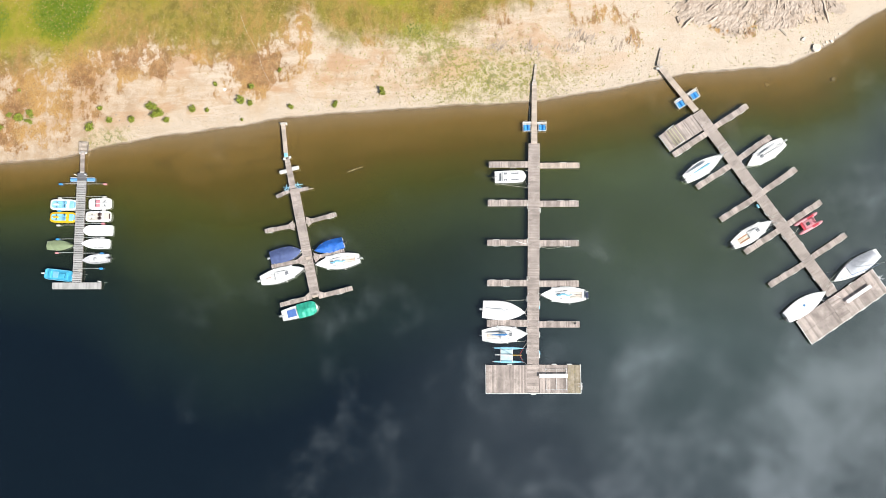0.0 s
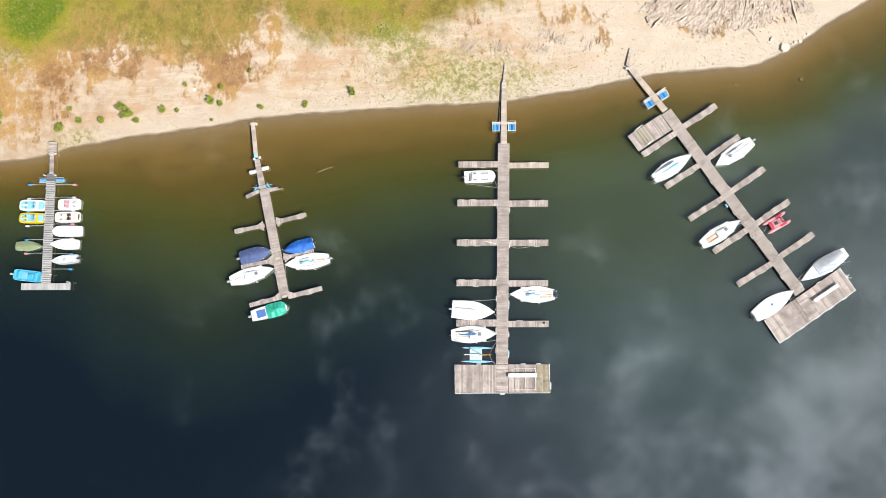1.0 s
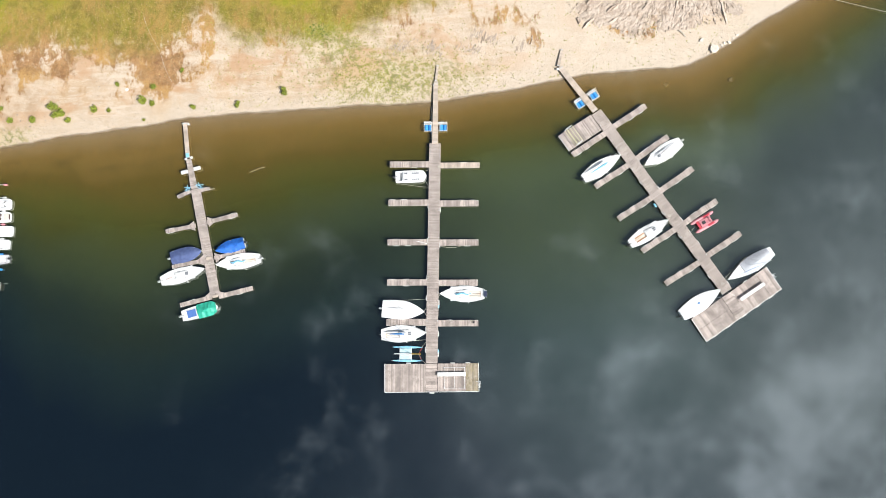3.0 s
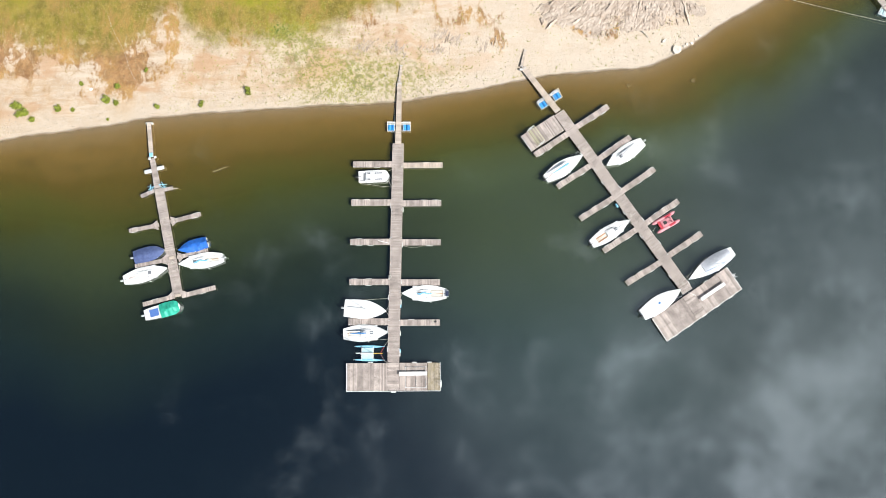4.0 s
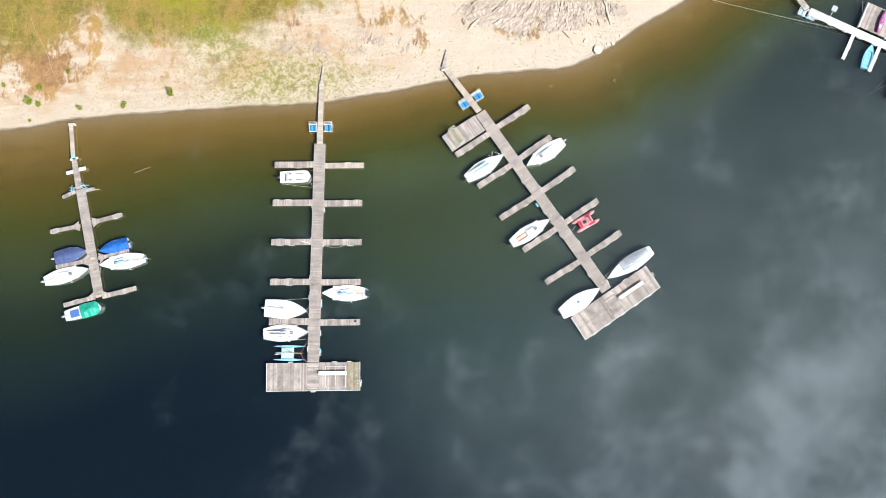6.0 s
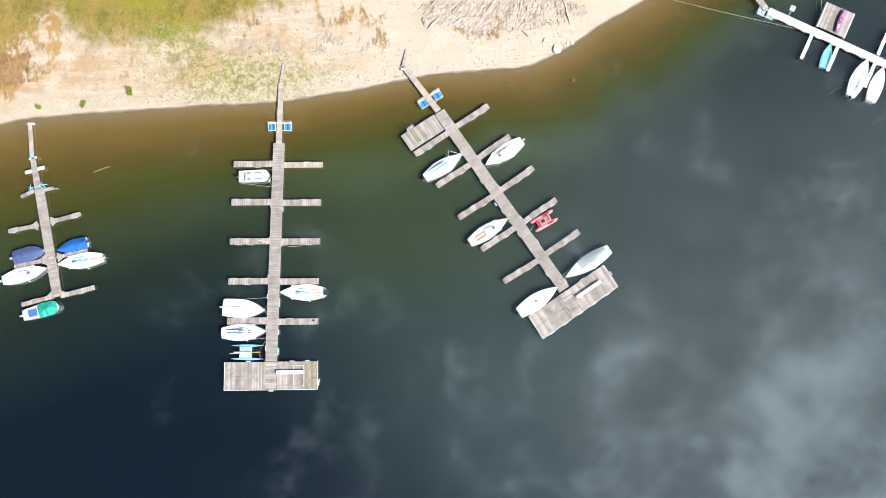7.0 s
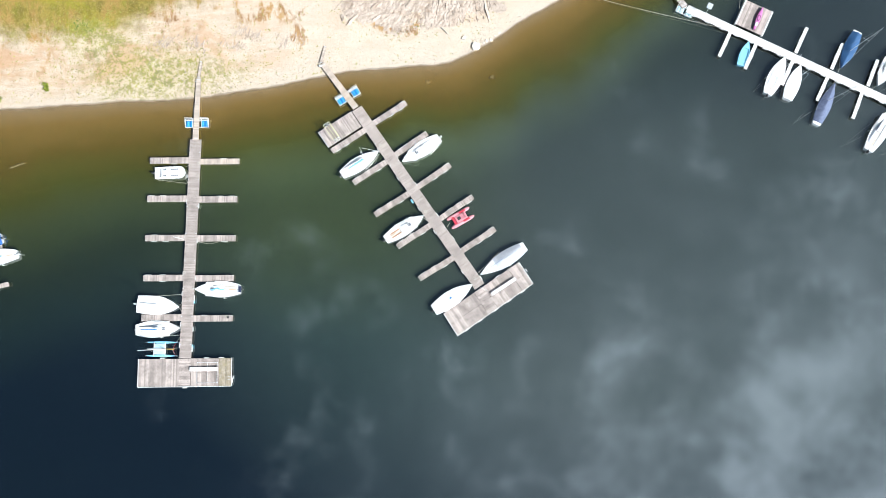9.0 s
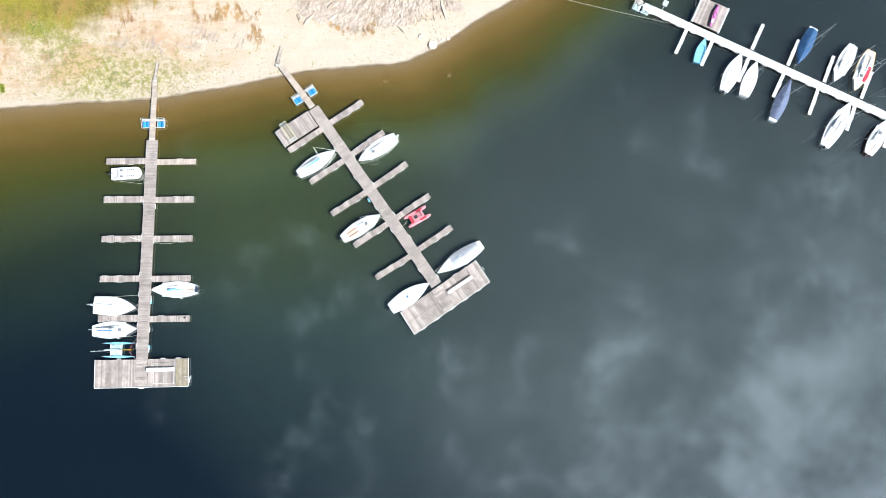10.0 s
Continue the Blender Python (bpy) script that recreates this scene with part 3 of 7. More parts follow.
def pale_water(x, y):
    """Where the open water is coloured paler: green near the piers; over the whole eastern bay its tone also stands in
    for reflected cloud.
    """
    low, span = np.interp(x, [12, 30, 75], [-15, -30, -50]), np.interp(x, [12, 30, 75], [20, 30, 36])
    return np.interp(x, [-14, 5, 16, 26, 75, 110], [0, 0.2, 0.7, 1.0, 1.05, 1.0]) * np.clip((np.asarray(y) - low) / span, 0, 1) * (1 - 0.4 * np.clip((np.asarray(y) - 26) / 10, 0, 1) * np.clip((np.asarray(x) - 55) / 12, 0, 1))


def reeds(x, y):
    """Beds of water weed in the western shallows."""
    q = deep(x, y)
    return np.interp(x, [-56, -46, -26, -18], [0, 1, 1, 0.12]) * np.clip((q - 0.8) / 1.2, 0, 1) * np.clip((9 - q) / 5, 0, 1)


LX, LY = stops(-78, 132, 0.75, 2500), stops(14, 64, 0.6, 2500)
sheet("ground", LX, LY, height, M["ground"], {"inland": inland, "turf": turf, "dry": dry, "weed": weed, "lush": lush},
      "pale gravelly lake shore rising to dry grass and green meadow")
WX, WY = LX, stops(-28, 64, 0.6, 2500)
# the murk thickens with depth: each layer veils a part of what lies under it
MURK = [(0.10, 0.15, "haze_1"), (0.42, 0.12, "haze_1"), (0.80, 0.09, "haze_2"), (1.25, 0.06, "haze_3"), (1.85, 0.03, "body")]
for z0, rise, key in MURK:
    sheet("water_body" if key == "body" else "water_haze", WX, WY, lambda x, y: np.maximum(height(x, y) + np.clip(-inland(x, y) * rise * 0.5, -0.3, rise), -z0), M[key], {"deep": deep, "pale_water": pale_water, "reeds": reeds},
          "turbid lake water, brown over the shallows and dark farther out" if key == "body" else "cloudy layer of the turbid lake water")
sheet("water", WX, WY, lambda x, y: np.zeros_like(x), M["water"], {"deep": deep}, "calm mirror-like surface of the lake")


# ---- jetties ----
DECK = 0.5


def jetty(name, label, category="jetty"):
    return thing(name, pose(0, 0, 0), label, category)


def floats(parent, a, b, width, every=2.4):
    """Dark buoyancy tanks under a deck."""
    a, b = Vector((*a, 0)), Vector((*b, 0))
    count = max(2, round((b - a).length / every))
    turn = math.atan2((b - a).y, (b - a).x)
    for i in range(count):
        p = a + (b - a) * (i + 0.5) / count
        s = Shape()
        s.block((p.x, p.y, 0.08), (min(1.1, (b - a).length / count * 0.6), width * 0.84, 0.5), 0.06, turn)
        part("float", s, M["float"], parent)


def planks(parent, a, b, width, z, step, material, rng, gap=0.018):
    """Single boards across a walkway, which share a few meshes."""
    way = b - a
    count = round(way.length / step)
    turn = math.degrees(math.atan2(way.y, way.x))
    meshes = []
    for k in range(3):
        s = Shape()
        s.block((0, 0, -0.0175), (way.length / count - gap, width + (k - 1) * 0.025, 0.035), 0.006)
        meshes.append(s.mesh("deck_board", M[material]))
    for i in range(count):
        p = a + way * (i + 0.5) / count
        o = part("deck_board", meshes[rng.randrange(3)], None, parent)
        o.matrix_local = pose(p.x, p.y, z + rng.uniform(-0.004, 0.004), 0, 0, turn + rng.uniform(-0.3, 0.3))


def deck(parent, name, a, b, width, material="deck", step=0.145, z=DECK, seed=1, width2=None, tanks=True):
    """A stretch of floating walkway: a frame, its boards and the tanks that carry it."""
    va, vb = Vector((*a, 0)), Vector((*b, 0))
    t = (vb - va).normalized()
    n = Vector((-t.y, t.x, 0))
    w2 = width2 or width
    frame_shape = Shape()
    for side in (-1, 1):
        p, q = va + n * side * (width / 2 - 0.05), vb + n * side * (w2 / 2 - 0.05)
        c = (p + q) / 2
        frame_shape.box((c.x, c.y, z - 0.13), ((q - p).length, 0.08, 0.18), math.atan2((q - p).y, (q - p).x))
    for p, wd, k in ((va, width, 1), (vb, w2, -1)):
        c = p + t * 0.05 * k
        frame_shape.box((c.x, c.y, z - 0.13), (0.08, wd - 0.18, 0.17), math.atan2(t.y, t.x))
    base = part(name, frame_shape, M["beam"], parent)
    if "walkway" in name:
        planks(base, va, vb, width, z, step, material + "_plank", random.Random(seed), 0.013 if step < 0.2 else 0.06)
    else:
        s = Shape()
        s.boards(a, b, width, z, step, rng=random.Random(seed), width2=width2)
        part("planking", s, M[material], base, kind="stuff")
    if tanks:
        floats(base, a, b, min(width, w2))
    return base


def bumper(parent, c, turn, length=0.9, thick=0.09):
    """A white plastic edge fender, bulging from the deck's side."""
    s = Shape()
    k = [(-1, 0.35), (-0.85, 0.9), (-0.4, 1.0), (0.4, 1.0), (0.85, 0.9), (1, 0.35)]
    m = Matrix.Translation((c[0], c[1], DECK - 0.09)) @ Matrix.Rotation(turn, 4, "Z")
    s.loft([[m @ Vector((x * length / 2, math.cos(a) * thick / 2 * r, math.sin(a) * 0.1 * r)) for a in (math.pi * j / 4 for j in range(8))] for x, r in k], True, True)
    part("fender", s, M["fender"], parent, smooth=40)


def finger(parent, a, b, width, seed, fenders=(), material="deck"):
    """A mooring finger from the walkway at a out to b, with fenders (share of the length, side)."""
    step_in = (Vector(b) - Vector(a)).normalized() * 0.16
    a = (a[0] - step_in.x, a[1] - step_in.y)
    base = deck(parent, "finger_pontoon", a, b, width, material, 0.16, DECK - 0.012, seed)
    va, vb = Vector((*a, 0)), Vector((*b, 0))
    t = (vb - va).normalized()
    n = Vector((-t.y, t.x, 0))
    turn = math.atan2(t.y, t.x)
    for u, side in fenders:
        p = va + (vb - va) * u + n * side * (width / 2 + 0.03)
        bumper(base, (p.x, p.y), turn)
    # a pale corner guard and a mooring cleat on the outer end
    g = Shape()
    p = vb - t * 0.12 + n * (width / 2 - 0.1)
    g.block((p.x, p.y, DECK + 0.03), (0.16, 0.1, 0.05), 0.02, turn)
    part("corner_guard", g, M["fender"], base)
    return base


def gusset(parent, c, a, b):
    """A boarded triangle that stiffens the corner between walkway and finger."""
    s = Shape()
    pts = [Vector((*p, 0)) for p in (c, a, b)]
    s.add([p + Vector((0, 0, z)) for z in (DECK - 0.06, DECK - 0.006) for p in pts], [(2, 1, 0), (3, 4, 5), (0, 1, 4, 3), (1, 2, 5, 4), (2, 0, 3, 5)])
    part("corner_brace", s, M["deck"], parent)


def bollard(parent, c):
    s = Shape()
    s.disc_stack([(0.06, 0), (0.05, 0.03), (0.045, 0.16), (0.075, 0.19), (0.07, 0.23), (0.02, 0.24)], 8, (c[0], c[1], DECK))
    part("bollard", s, M["zinc"], parent, smooth=40)


def gangway(a, b, za, zb, width, label, material="deck_pale", width2=None):
    """A sloping boarded bridge from the shore at a down to the jetty at b."""
    va, vb = Vector((*a, za)), Vector((*b, zb))
    length = (vb - va).length
    m = Matrix.Translation(va) @ (vb - va).to_track_quat("X", "Z").to_matrix().to_4x4()
    g = thing("gangway", m, label, "gangway")
    w2 = width2 or width
    for side in (-1, 1):
        s = Shape()
        s.box((length / 2, side * (min(width, w2) / 2 - 0.06), -0.13), (length, 0.09, 0.16))
        part("side_beam", s, M["beam"], g)
    s = Shape()
    s.boards((0, 0), (length, 0), width, 0, 0.15, rng=random.Random(int(length * 10)), width2=width2)
    part("planking", s, M[material], g, kind="stuff")
    for u in (0.03, 0.97):
        s = Shape()
        s.box((length * u, 0, 0.012), (0.1, width * 0.9, 0.02))
        part("hinge_plate", s, M["zinc"], g)
    return g


def drum_float(c, turn, length, label, drums="drum"):
    """A raft of blue drums in a white steel cradle that carries the end of a gangway."""
    g = thing("drum_raft", pose(c[0], c[1], 0, 0, 0, turn), label, "float")
    deep_y = 1.25
    for side in (-1, 1):
        x0 = side * length / 2
        for k in range(2):
            x = x0 - side * (0.34 + 0.56 * k)
            s = Shape()
            s.disc_stack([(0.2, -0.42), (0.26, -0.40), (0.27, -0.2), (0.255, -0.18), (0.27, -0.16), (0.27, 0.16), (0.255, 0.18), (0.27, 0.2), (0.26, 0.40), (0.2, 0.42)], 14, (x, -0.12, 0.14), "Y")
            d = part("drum", s, M[drums], g, smooth=40)
            cap = Shape()
            cap.disc_stack([(0.04, 0), (0.04, 0.03)], 8, (x + 0.1, -0.53, 0.24), "Y")
            part("bung", cap, M["float"], d)
    for y in (-deep_y / 2, deep_y / 2):
        s = Shape()
        s.box((0, y, 0.40), (length, 0.09, 0.06))
        part("cradle_rail", s, M["white_steel"], g)
    s = Shape()
    s.box((0, deep_y / 2 - 0.22, 0.42), (length - 0.1, 0.18, 0.03))
    part("cradle_board", s, M["fender"], g)
    for x in (-length / 2 + 0.03, -0.62, 0.62, length / 2 - 0.03):
        s = Shape()
        s.box((x, 0, 0.405), (0.06, deep_y - 0.1, 0.05))
        part("cradle_bar", s, M["white_steel"], g)
    for side in (-1, 1):
        x, y = side * (length / 2 - 0.04), deep_y / 2
        s = Shape()
        s.tube([(x, y, 0.4), (x, y, 1.05), (side * 0.6, y, 1.05), (side * 0.6, y, 0.4)], 0.022, 6)
        s.tube([(x, y, 1.03), (x, -y, 0.44)], 0.018, 6)
        part("railing", s, M["white_steel"], g, "white tubular railing")
    return g


def bench(a, b, z, label, width=0.42):
    """A long white slatted bench on trestle legs."""
    m, length = between(a, b, z)
    g = thing("bench", m, label, "bench")
    for k in range(3):
        s = Shape()
        s.block((0, (k - 1) * width / 3, 0.43), (length, width / 3 - 0.012, 0.04), 0.01)
        part("slat", s, M["white_steel"], g)
    for x in (-length * 0.4, 0, length * 0.4):
        s = Shape()
        for y in (-0.15, 0.15):
            s.tube([(x, y, 0), (x, y * 0.8, 0.41)], 0.025)
        s.box((x, 0, 0.39), (0.05, width * 0.85, 0.04))
        part("leg", s, M["zinc"], g)
    return g


def low_frame(x0, x1, y0, y1, z, h, mid):
    """A low frame of white tubes on short posts."""
    g = thing("tube_frame", pose((x0 + x1) / 2, (y0 + y1) / 2, z), "low bare white tube frame on the boards of the head", "frame")
    ex, ey = (x1 - x0) / 2, (y1 - y0) / 2
    mx = mid - (x0 + x1) / 2
    for x in (-ex, ex):
        for y in (-ey, ey):
            s = Shape()
            s.tube([(x, y, 0), (x, y, h)], 0.035, 8)
            post = part("post", s, M["white_steel"], g)
            f = Shape()
            f.box((x, y, 0.006), (0.16, 0.16, 0.012))
            part("foot_plate", f, M["zinc"], post)
    for p, q in (((-ex, -ey), (ex, -ey)), ((-ex, ey), (ex, ey)), ((-ex, -ey), (-ex, ey)), ((ex, -ey), (ex, ey)), ((mx, -ey), (mx, ey))):
        s = Shape()
        s.tube([(*p, h), (*q, h)], 0.024, 8)
        part("top_rail", s, M["white_steel"], g)
    return g


def rack(a, b, width, z, h):
    """A boat rack: two braced white end frames joined by pale yellow rails."""
    m, length = between(a, b, z)
    g = thing("boat_rack", m, "empty boat rack with pale yellow rails and white braced ends", "rack")
    for x in (-length / 2, length / 2):
        s = Shape()
        for y in (-width / 2, width / 2):
            s.tube([(x, y, 0), (x, y, h)], 0.03)
        for zz in (0.08, h):
            s.tube([(x, -width / 2, zz), (x, width / 2, zz)], 0.03)
        s.tube([(x, -width / 2, 0.08), (x, width / 2, h)], 0.022)
        s.tube([(x, width / 2, 0.08), (x, -width / 2, h)], 0.022)
        part("end_frame", s, M["white_steel"], g)
    for y, zz in ((-width / 2, h), (width / 2, h), (-width / 2 + 0.05, 0.1), (width / 2 - 0.05, 0.1), (0, 0.1)):
        s = Shape()
        s.box((0, y, zz), (length, 0.09, 0.05))
        part("rail", s, M["yellow_rail"], g)
    return g


def on_line(a, b, u):
    return tuple(p + (q - p) * u for p, q in zip(a, b))


# jetty A: narrow pier with pedal boats and mooring arms
ja = jetty("floating_jetty", "narrow grey slatted jetty with mooring arms and a cross pontoon")
deck(ja, "walkway_pontoon", (-51.13, 20.14), (-51.06, 5.42), 1.33, "deck_grey", 0.26, seed=11)
deck(ja, "ramp_pontoon", (-51.13, 21.25), (-51.13, 20.16), 1.28, "grate", 0.11, seed=12)
deck(ja, "cross_pontoon", (-54.58, 4.93), (-47.52, 4.9), 0.95, "deck_grey", 0.2, DECK - 0.01, 13)
for c in ((-52.3, 20.28), (-49.9, 20.28)):
    s = Shape()
    s.disc_stack([(0.2, -0.54), (0.26, -0.52), (0.27, -0.2), (0.255, -0.18), (0.27, -0.16), (0.27, 0.2), (0.26, 0.52), (0.2, 0.54)], 14, (c[0], c[1], 0.2), "X")
    dr = part("drum", s, M["drum_pale"], ja, "sun-bleached blue drum", smooth=40)
    for dy in (-0.33, 0.33):
        s = Shape()
        s.box((c[0], c[1] + dy, 0.4), (1.2, 0.05, 0.06))
        part("cradle_bar", s, M["white_steel"], dr)
arms = [(-1, y, k) for y, k in ((19.68, "drum"), (17.63, "fender"), (15.76, "drum"), (13.65, "fender"), (11.64, "drum"), (9.68, "red"))]
arms += [(1, y, k) for y, k in ((19.61, "red"), (17.74, "fender"), (15.82, "fender"), (13.85, "red"), (11.78, "fender"), (9.56, "drum"), (7.38, "drum"))]
for side, y, k in arms:
    x0, x1 = -51.1 + side * 0.66, -51.05 + side * 3.25
    s = Shape()
    s.tube([(x0, y + 0.02, 0.38), ((x0 + x1) / 2, y + 0.05, 0.33), (x1, y, 0.3)], 0.035)
    arm = part("mooring_arm", s, M["zinc"], ja)
    s = Shape()
    s.disc_stack([(0.03, -0.3), (0.12, -0.26), (0.155, -0.12), (0.155, 0.12), (0.12, 0.26), (0.03, 0.3)], 10, (x1, y, 0.22), "X")
    part("buoy", s, M[{"drum": "drum", "fender": "fender", "red": "pink"}[k]], arm, smooth=45)
for y in (19, 14.5, 10.4, 6.3):
    for x in (-51.68, -50.52):
        bollard(ja, (x, y))
g = gangway((-51.15, 24.4), (-51.1, 21.2), 0.62, 0.54, 0.6, "narrow grey metal gangway from the shore", material="deck")
land_a = thing("landing_stage", pose(-51.14, 25.13, 0), "small slatted wooden landing stage on the gravel", "landing")
s = Shape()
s.boards((0, 0.76), (0, -0.76), 1.22, 0.55, 0.19, 0.05)
part("planking", s, M["deck_pale"], land_a, kind="stuff")
for x in (-0.5, 0.5):
    s = Shape()
    s.box((x, 0, 0.28), (0.1, 1.45, 0.46))
    part("sleeper", s, M["beam"], land_a)
for x in (-0.42, 0.42):
    s = Shape()
    s.disc_stack([(0.04, -0.17), (0.13, -0.12), (0.15, 0), (0.13, 0.12), (0.04, 0.17)], 10, (x, -0.95, 0.42), "X")
    part("fender", s, M["fender"], land_a, smooth=45)

# jetty B: bent grey pier with gusseted fingers
jb = jetty("floating_jetty", "weathered grey plank jetty with three pairs of braced fingers")
B0, B1 = (-20.24, 18.62), (-16.98, 3.19)
deck(jb, "walkway_pontoon", B0, B1, 1.36, "deck", 0.15, seed=21)
deck(jb, "approach_pontoon", (-21.37, 23.0), (-20.42, 18.66), 0.72, "deck", 0.15, DECK - 0.01, 22, 0.98)
BT = (Vector((*B1, 0)) - Vector((*B0, 0))).normalized()
BN = Vector((-BT.y, BT.x, 0))
for k, (a, b, wd) in enumerate((((-20.2, 13.28), (-24.33, 12.5), 0.58), ((-18.3, 13.80), (-14.13, 14.84), 0.60), ((-18.8, 8.32), (-23.25, 7.43), 0.56),
                                ((-17.15, 8.68), (-12.95, 9.65), 0.54), ((-17.66, 3.08), (-21.93, 2.02), 0.62), ((-16.35, 3.22), (-11.75, 4.34), 0.66))):
    finger(jb, a, b, wd, 30 + k, ((0.85, 1), (0.8, -1)) if k < 2 else ((0.6, -1),))
    t = (Vector((*b, 0)) - Vector((*a, 0))).normalized()
    out = Vector((-t.y, t.x, 0))
    for side in (-1, 1) if k < 4 else (1 if t.x > 0 else -1,):
        e = Vector((*a, 0)) + out * side * (wd / 2)
        gusset(jb, (e - t * 0.02)[:2], (e + t * 0.75)[:2], (e + out * side * 0.45 - t * 0.02)[:2])
for c in ((-18.03, 8.62), (-17.0, 3.25)):
    s = Shape()
    s.block((c[0], c[1], DECK + 0.06), (0.75, 0.36, 0.12), 0.03, 0.2)
    part("cable_box", s, M["deck_pale"], jb)
for side, c in ((-1, (-21.9, 21.08)), (1, (-20.1, 21.6))):
    s = Shape()
    s.block((c[0], c[1], DECK - 0.02), (1.02, 0.55, 0.16), 0.05, 0.22)
    part("foam_block", s, M["fender"], jb, "white foam float block")
for c, r in (((-21.75, 22.98), 0.0), ((-20.95, 23.2), 0.3)):
    s = Shape()
    s.block((c[0], c[1], DECK), (0.36, 0.34, 0.2), 0.05, r)
    part("foam_block", s, M["fender"], jb)
for a, b, wd in (((-20.95, 18.3), (-22.8, 17.45), 0.52), ((-19.7, 18.35), (-18.2, 18.68), 0.5)):
    deck(jb, "side_pontoon", a, b, wd, "deck", 0.15, DECK - 0.02, 27)
s = Shape()
s.boards((-18.3, 18.5), (-17.45, 18.6), 0.12, DECK + 0.02, 0.9)
part("loose_plank", s, M["deck_pale"], jb)
for cx, cy, k in ((-21.35, 18.6, 1), (-19.55, 18.95, -1)):
    for p, q in (((-0.5, 0.25, 0.5), (0.45, 0.12, 0.95)), ((-0.15, -0.35, 0.5), (0.15, 0.5, 1.0)), ((-0.4, -0.2, 0.55), (0.5, 0.3, 0.6)), ((0.1, -0.3, 0.55), (0.5, 0.1, 1.0))):
        s = Shape()
        s.tube([(cx + p[0] * k, cy + p[1], p[2]), (cx + q[0] * k, cy + q[1], q[2])], 0.045)
        part("winch_strut", s, M["pale_cyan"], jb, "pale blue painted steel strut")
gangway((-22.08, 28.4), (-21.45, 23.15), 0.45, 0.56, 0.6, "light wooden slatted gangway reaching the shore")
for x in (-22.42, -21.68):
    s = Shape()
    s.block((0, 0, 0.2), (0.3, 0.3, 0.42), 0.06)
    single("anchor_block", s, M["fender"], "small white concrete anchor block at the shore", "block", "anchor blocks", m=pose(x, 28.25, 0.0))
s = Shape()
s.block((0, 0, 0), (0.62, 0.5, 0.1), 0.03)
single("hinge_cover", s, M["pale_cyan"], "pale blue cover over the hinge of the gangway", "cover", m=pose(-21.5, 23.5, 0.62, 0, 0, -83))

# jetty C: long straight pier with five pairs of fingers and a head platform
jc = jetty("floating_jetty", "long weathered plank jetty with ten fingers and wide head")
CA, CB = (14.06, 24.82), (13.30, -6.37)
for i in range(6):
    u0, u1 = i / 6, (i + 1) / 6 - 0.0006
    deck(jc, "walkway_pontoon", on_line(CA, CB, u0), on_line(CA, CB, u1), 1.64, "deck", 0.15, DECK, 40 + i)
CF = [(7.55, 13.14, 21.76, 0.9, 14.8, 20.4, 21.56, 0.82), (7.34, 12.98, 16.2, 0.92, 14.65, 20.17, 16.06, 0.9), (7.2, 12.84, 10.56, 0.88, 14.5, 20.06, 10.46, 0.9),
      (7.12, 12.72, 4.88, 0.88, 14.4, 19.9, 4.78, 0.88), (7.02, 12.58, -0.70, 0.96, 14.24, 19.85, -0.86, 0.88)]
FEND = [(((0.4, 1),), ((0.6, 1),)), (((0.9, -1), (0.62, -1)), ((0.55, 1), (0.85, 1))), (((0.78, -1), (0.5, 1), (0.78, 1)), ((0.72, -1),)),
        (((0.88, -1), (0.53, -1), (0.53, 1)), ((0.4, -1), (0.6, -1))), (((0.78, 1), (0.5, 1)), ((0.3, 1),))]
for k, (x0, x1, y, wd, x2, x3, y2, wd2) in enumerate(CF):
    finger(jc, (x1, y), (x0, y + 0.03), wd, 50 + k, FEND[k][0])
    finger(jc, (x2, y2), (x3, y2 - 0.02), wd2, 60 + k, FEND[k][1], "deck" if k else "deck_pale")
for u in (0.30, 0.46, 0.63, 0.72, 0.86, 0.95):
    for side in (-1, 1):
        p = on_line(CA, CB, u + 0.01 * side)
        bumper(jc, (p[0] + side * 0.88, p[1]), math.pi / 2, 0.75, 0.16)
for i in range(8):
    p = on_line(CA, CB, (i + 0.5) / 8)
    bollard(jc, (p[0] - 0.72, p[1]))
    bollard(jc, (p[0] + 0.72, p[1]))
for k, (x0, x1, mt) in enumerate(((6.86, 12.46, "deck"), (14.14, 18.02, "deck"), (18.05, 19.74, "deck_mossy"))):
    deck(jc, "head_pontoon", (x0, -7.36), (x1, -7.4), 1.94, mt, 0.2, DECK - 0.008, 70 + k)
    deck(jc, "head_pontoon", (x0, -9.26), (x1, -9.3), 1.84, mt if k == 0 else "deck_mossy" if k == 2 else "deck", 0.2, DECK - 0.008, 75 + k)
deck(jc, "head_pontoon", (13.30, -6.40), (13.27, -10.2), 1.62, "deck", 0.15, DECK, 79)
s = Shape()
s.box((13.3, -10.27, DECK - 0.05), (12.95, 0.07, 0.12))
s.box((6.80, -8.3, DECK - 0.05), (0.07, 3.9, 0.12))
part("edge_strip", s, M["white_steel"], jc, "white edge strip")
s = Shape()
s.box((19.8, -8.3, DECK - 0.05), (0.07, 3.9, 0.12))
part("edge_strip", s, M["white_steel"], jc, "white edge strip")
for c, t in (((10.1, -6.30), 0), ((16.2, -6.34), 0), ((18.3, -6.34), 0), ((19.9, -9.45), math.pi / 2), ((13.3, -10.4), 0)):
    bumper(jc, c, t, 0.7, 0.18)
gangway((14.25, 34.0), (14.06, 24.7), 0.46, 0.56, 0.66, "long pale wooden gangway to the main jetty", width2=0.88)
gangway((14.55, 36.5), (14.24, 34.02), 0.40, 0.45, 0.36, "narrow plank path onto the gangway")
drum_float((14.15, 27.27), 0, 3.36, "white cradle of blue drums under the long gangway")
bench((14.1, -7.86), (18.0, -7.86), DECK, "long white slatted bench on the jetty head", 0.55)
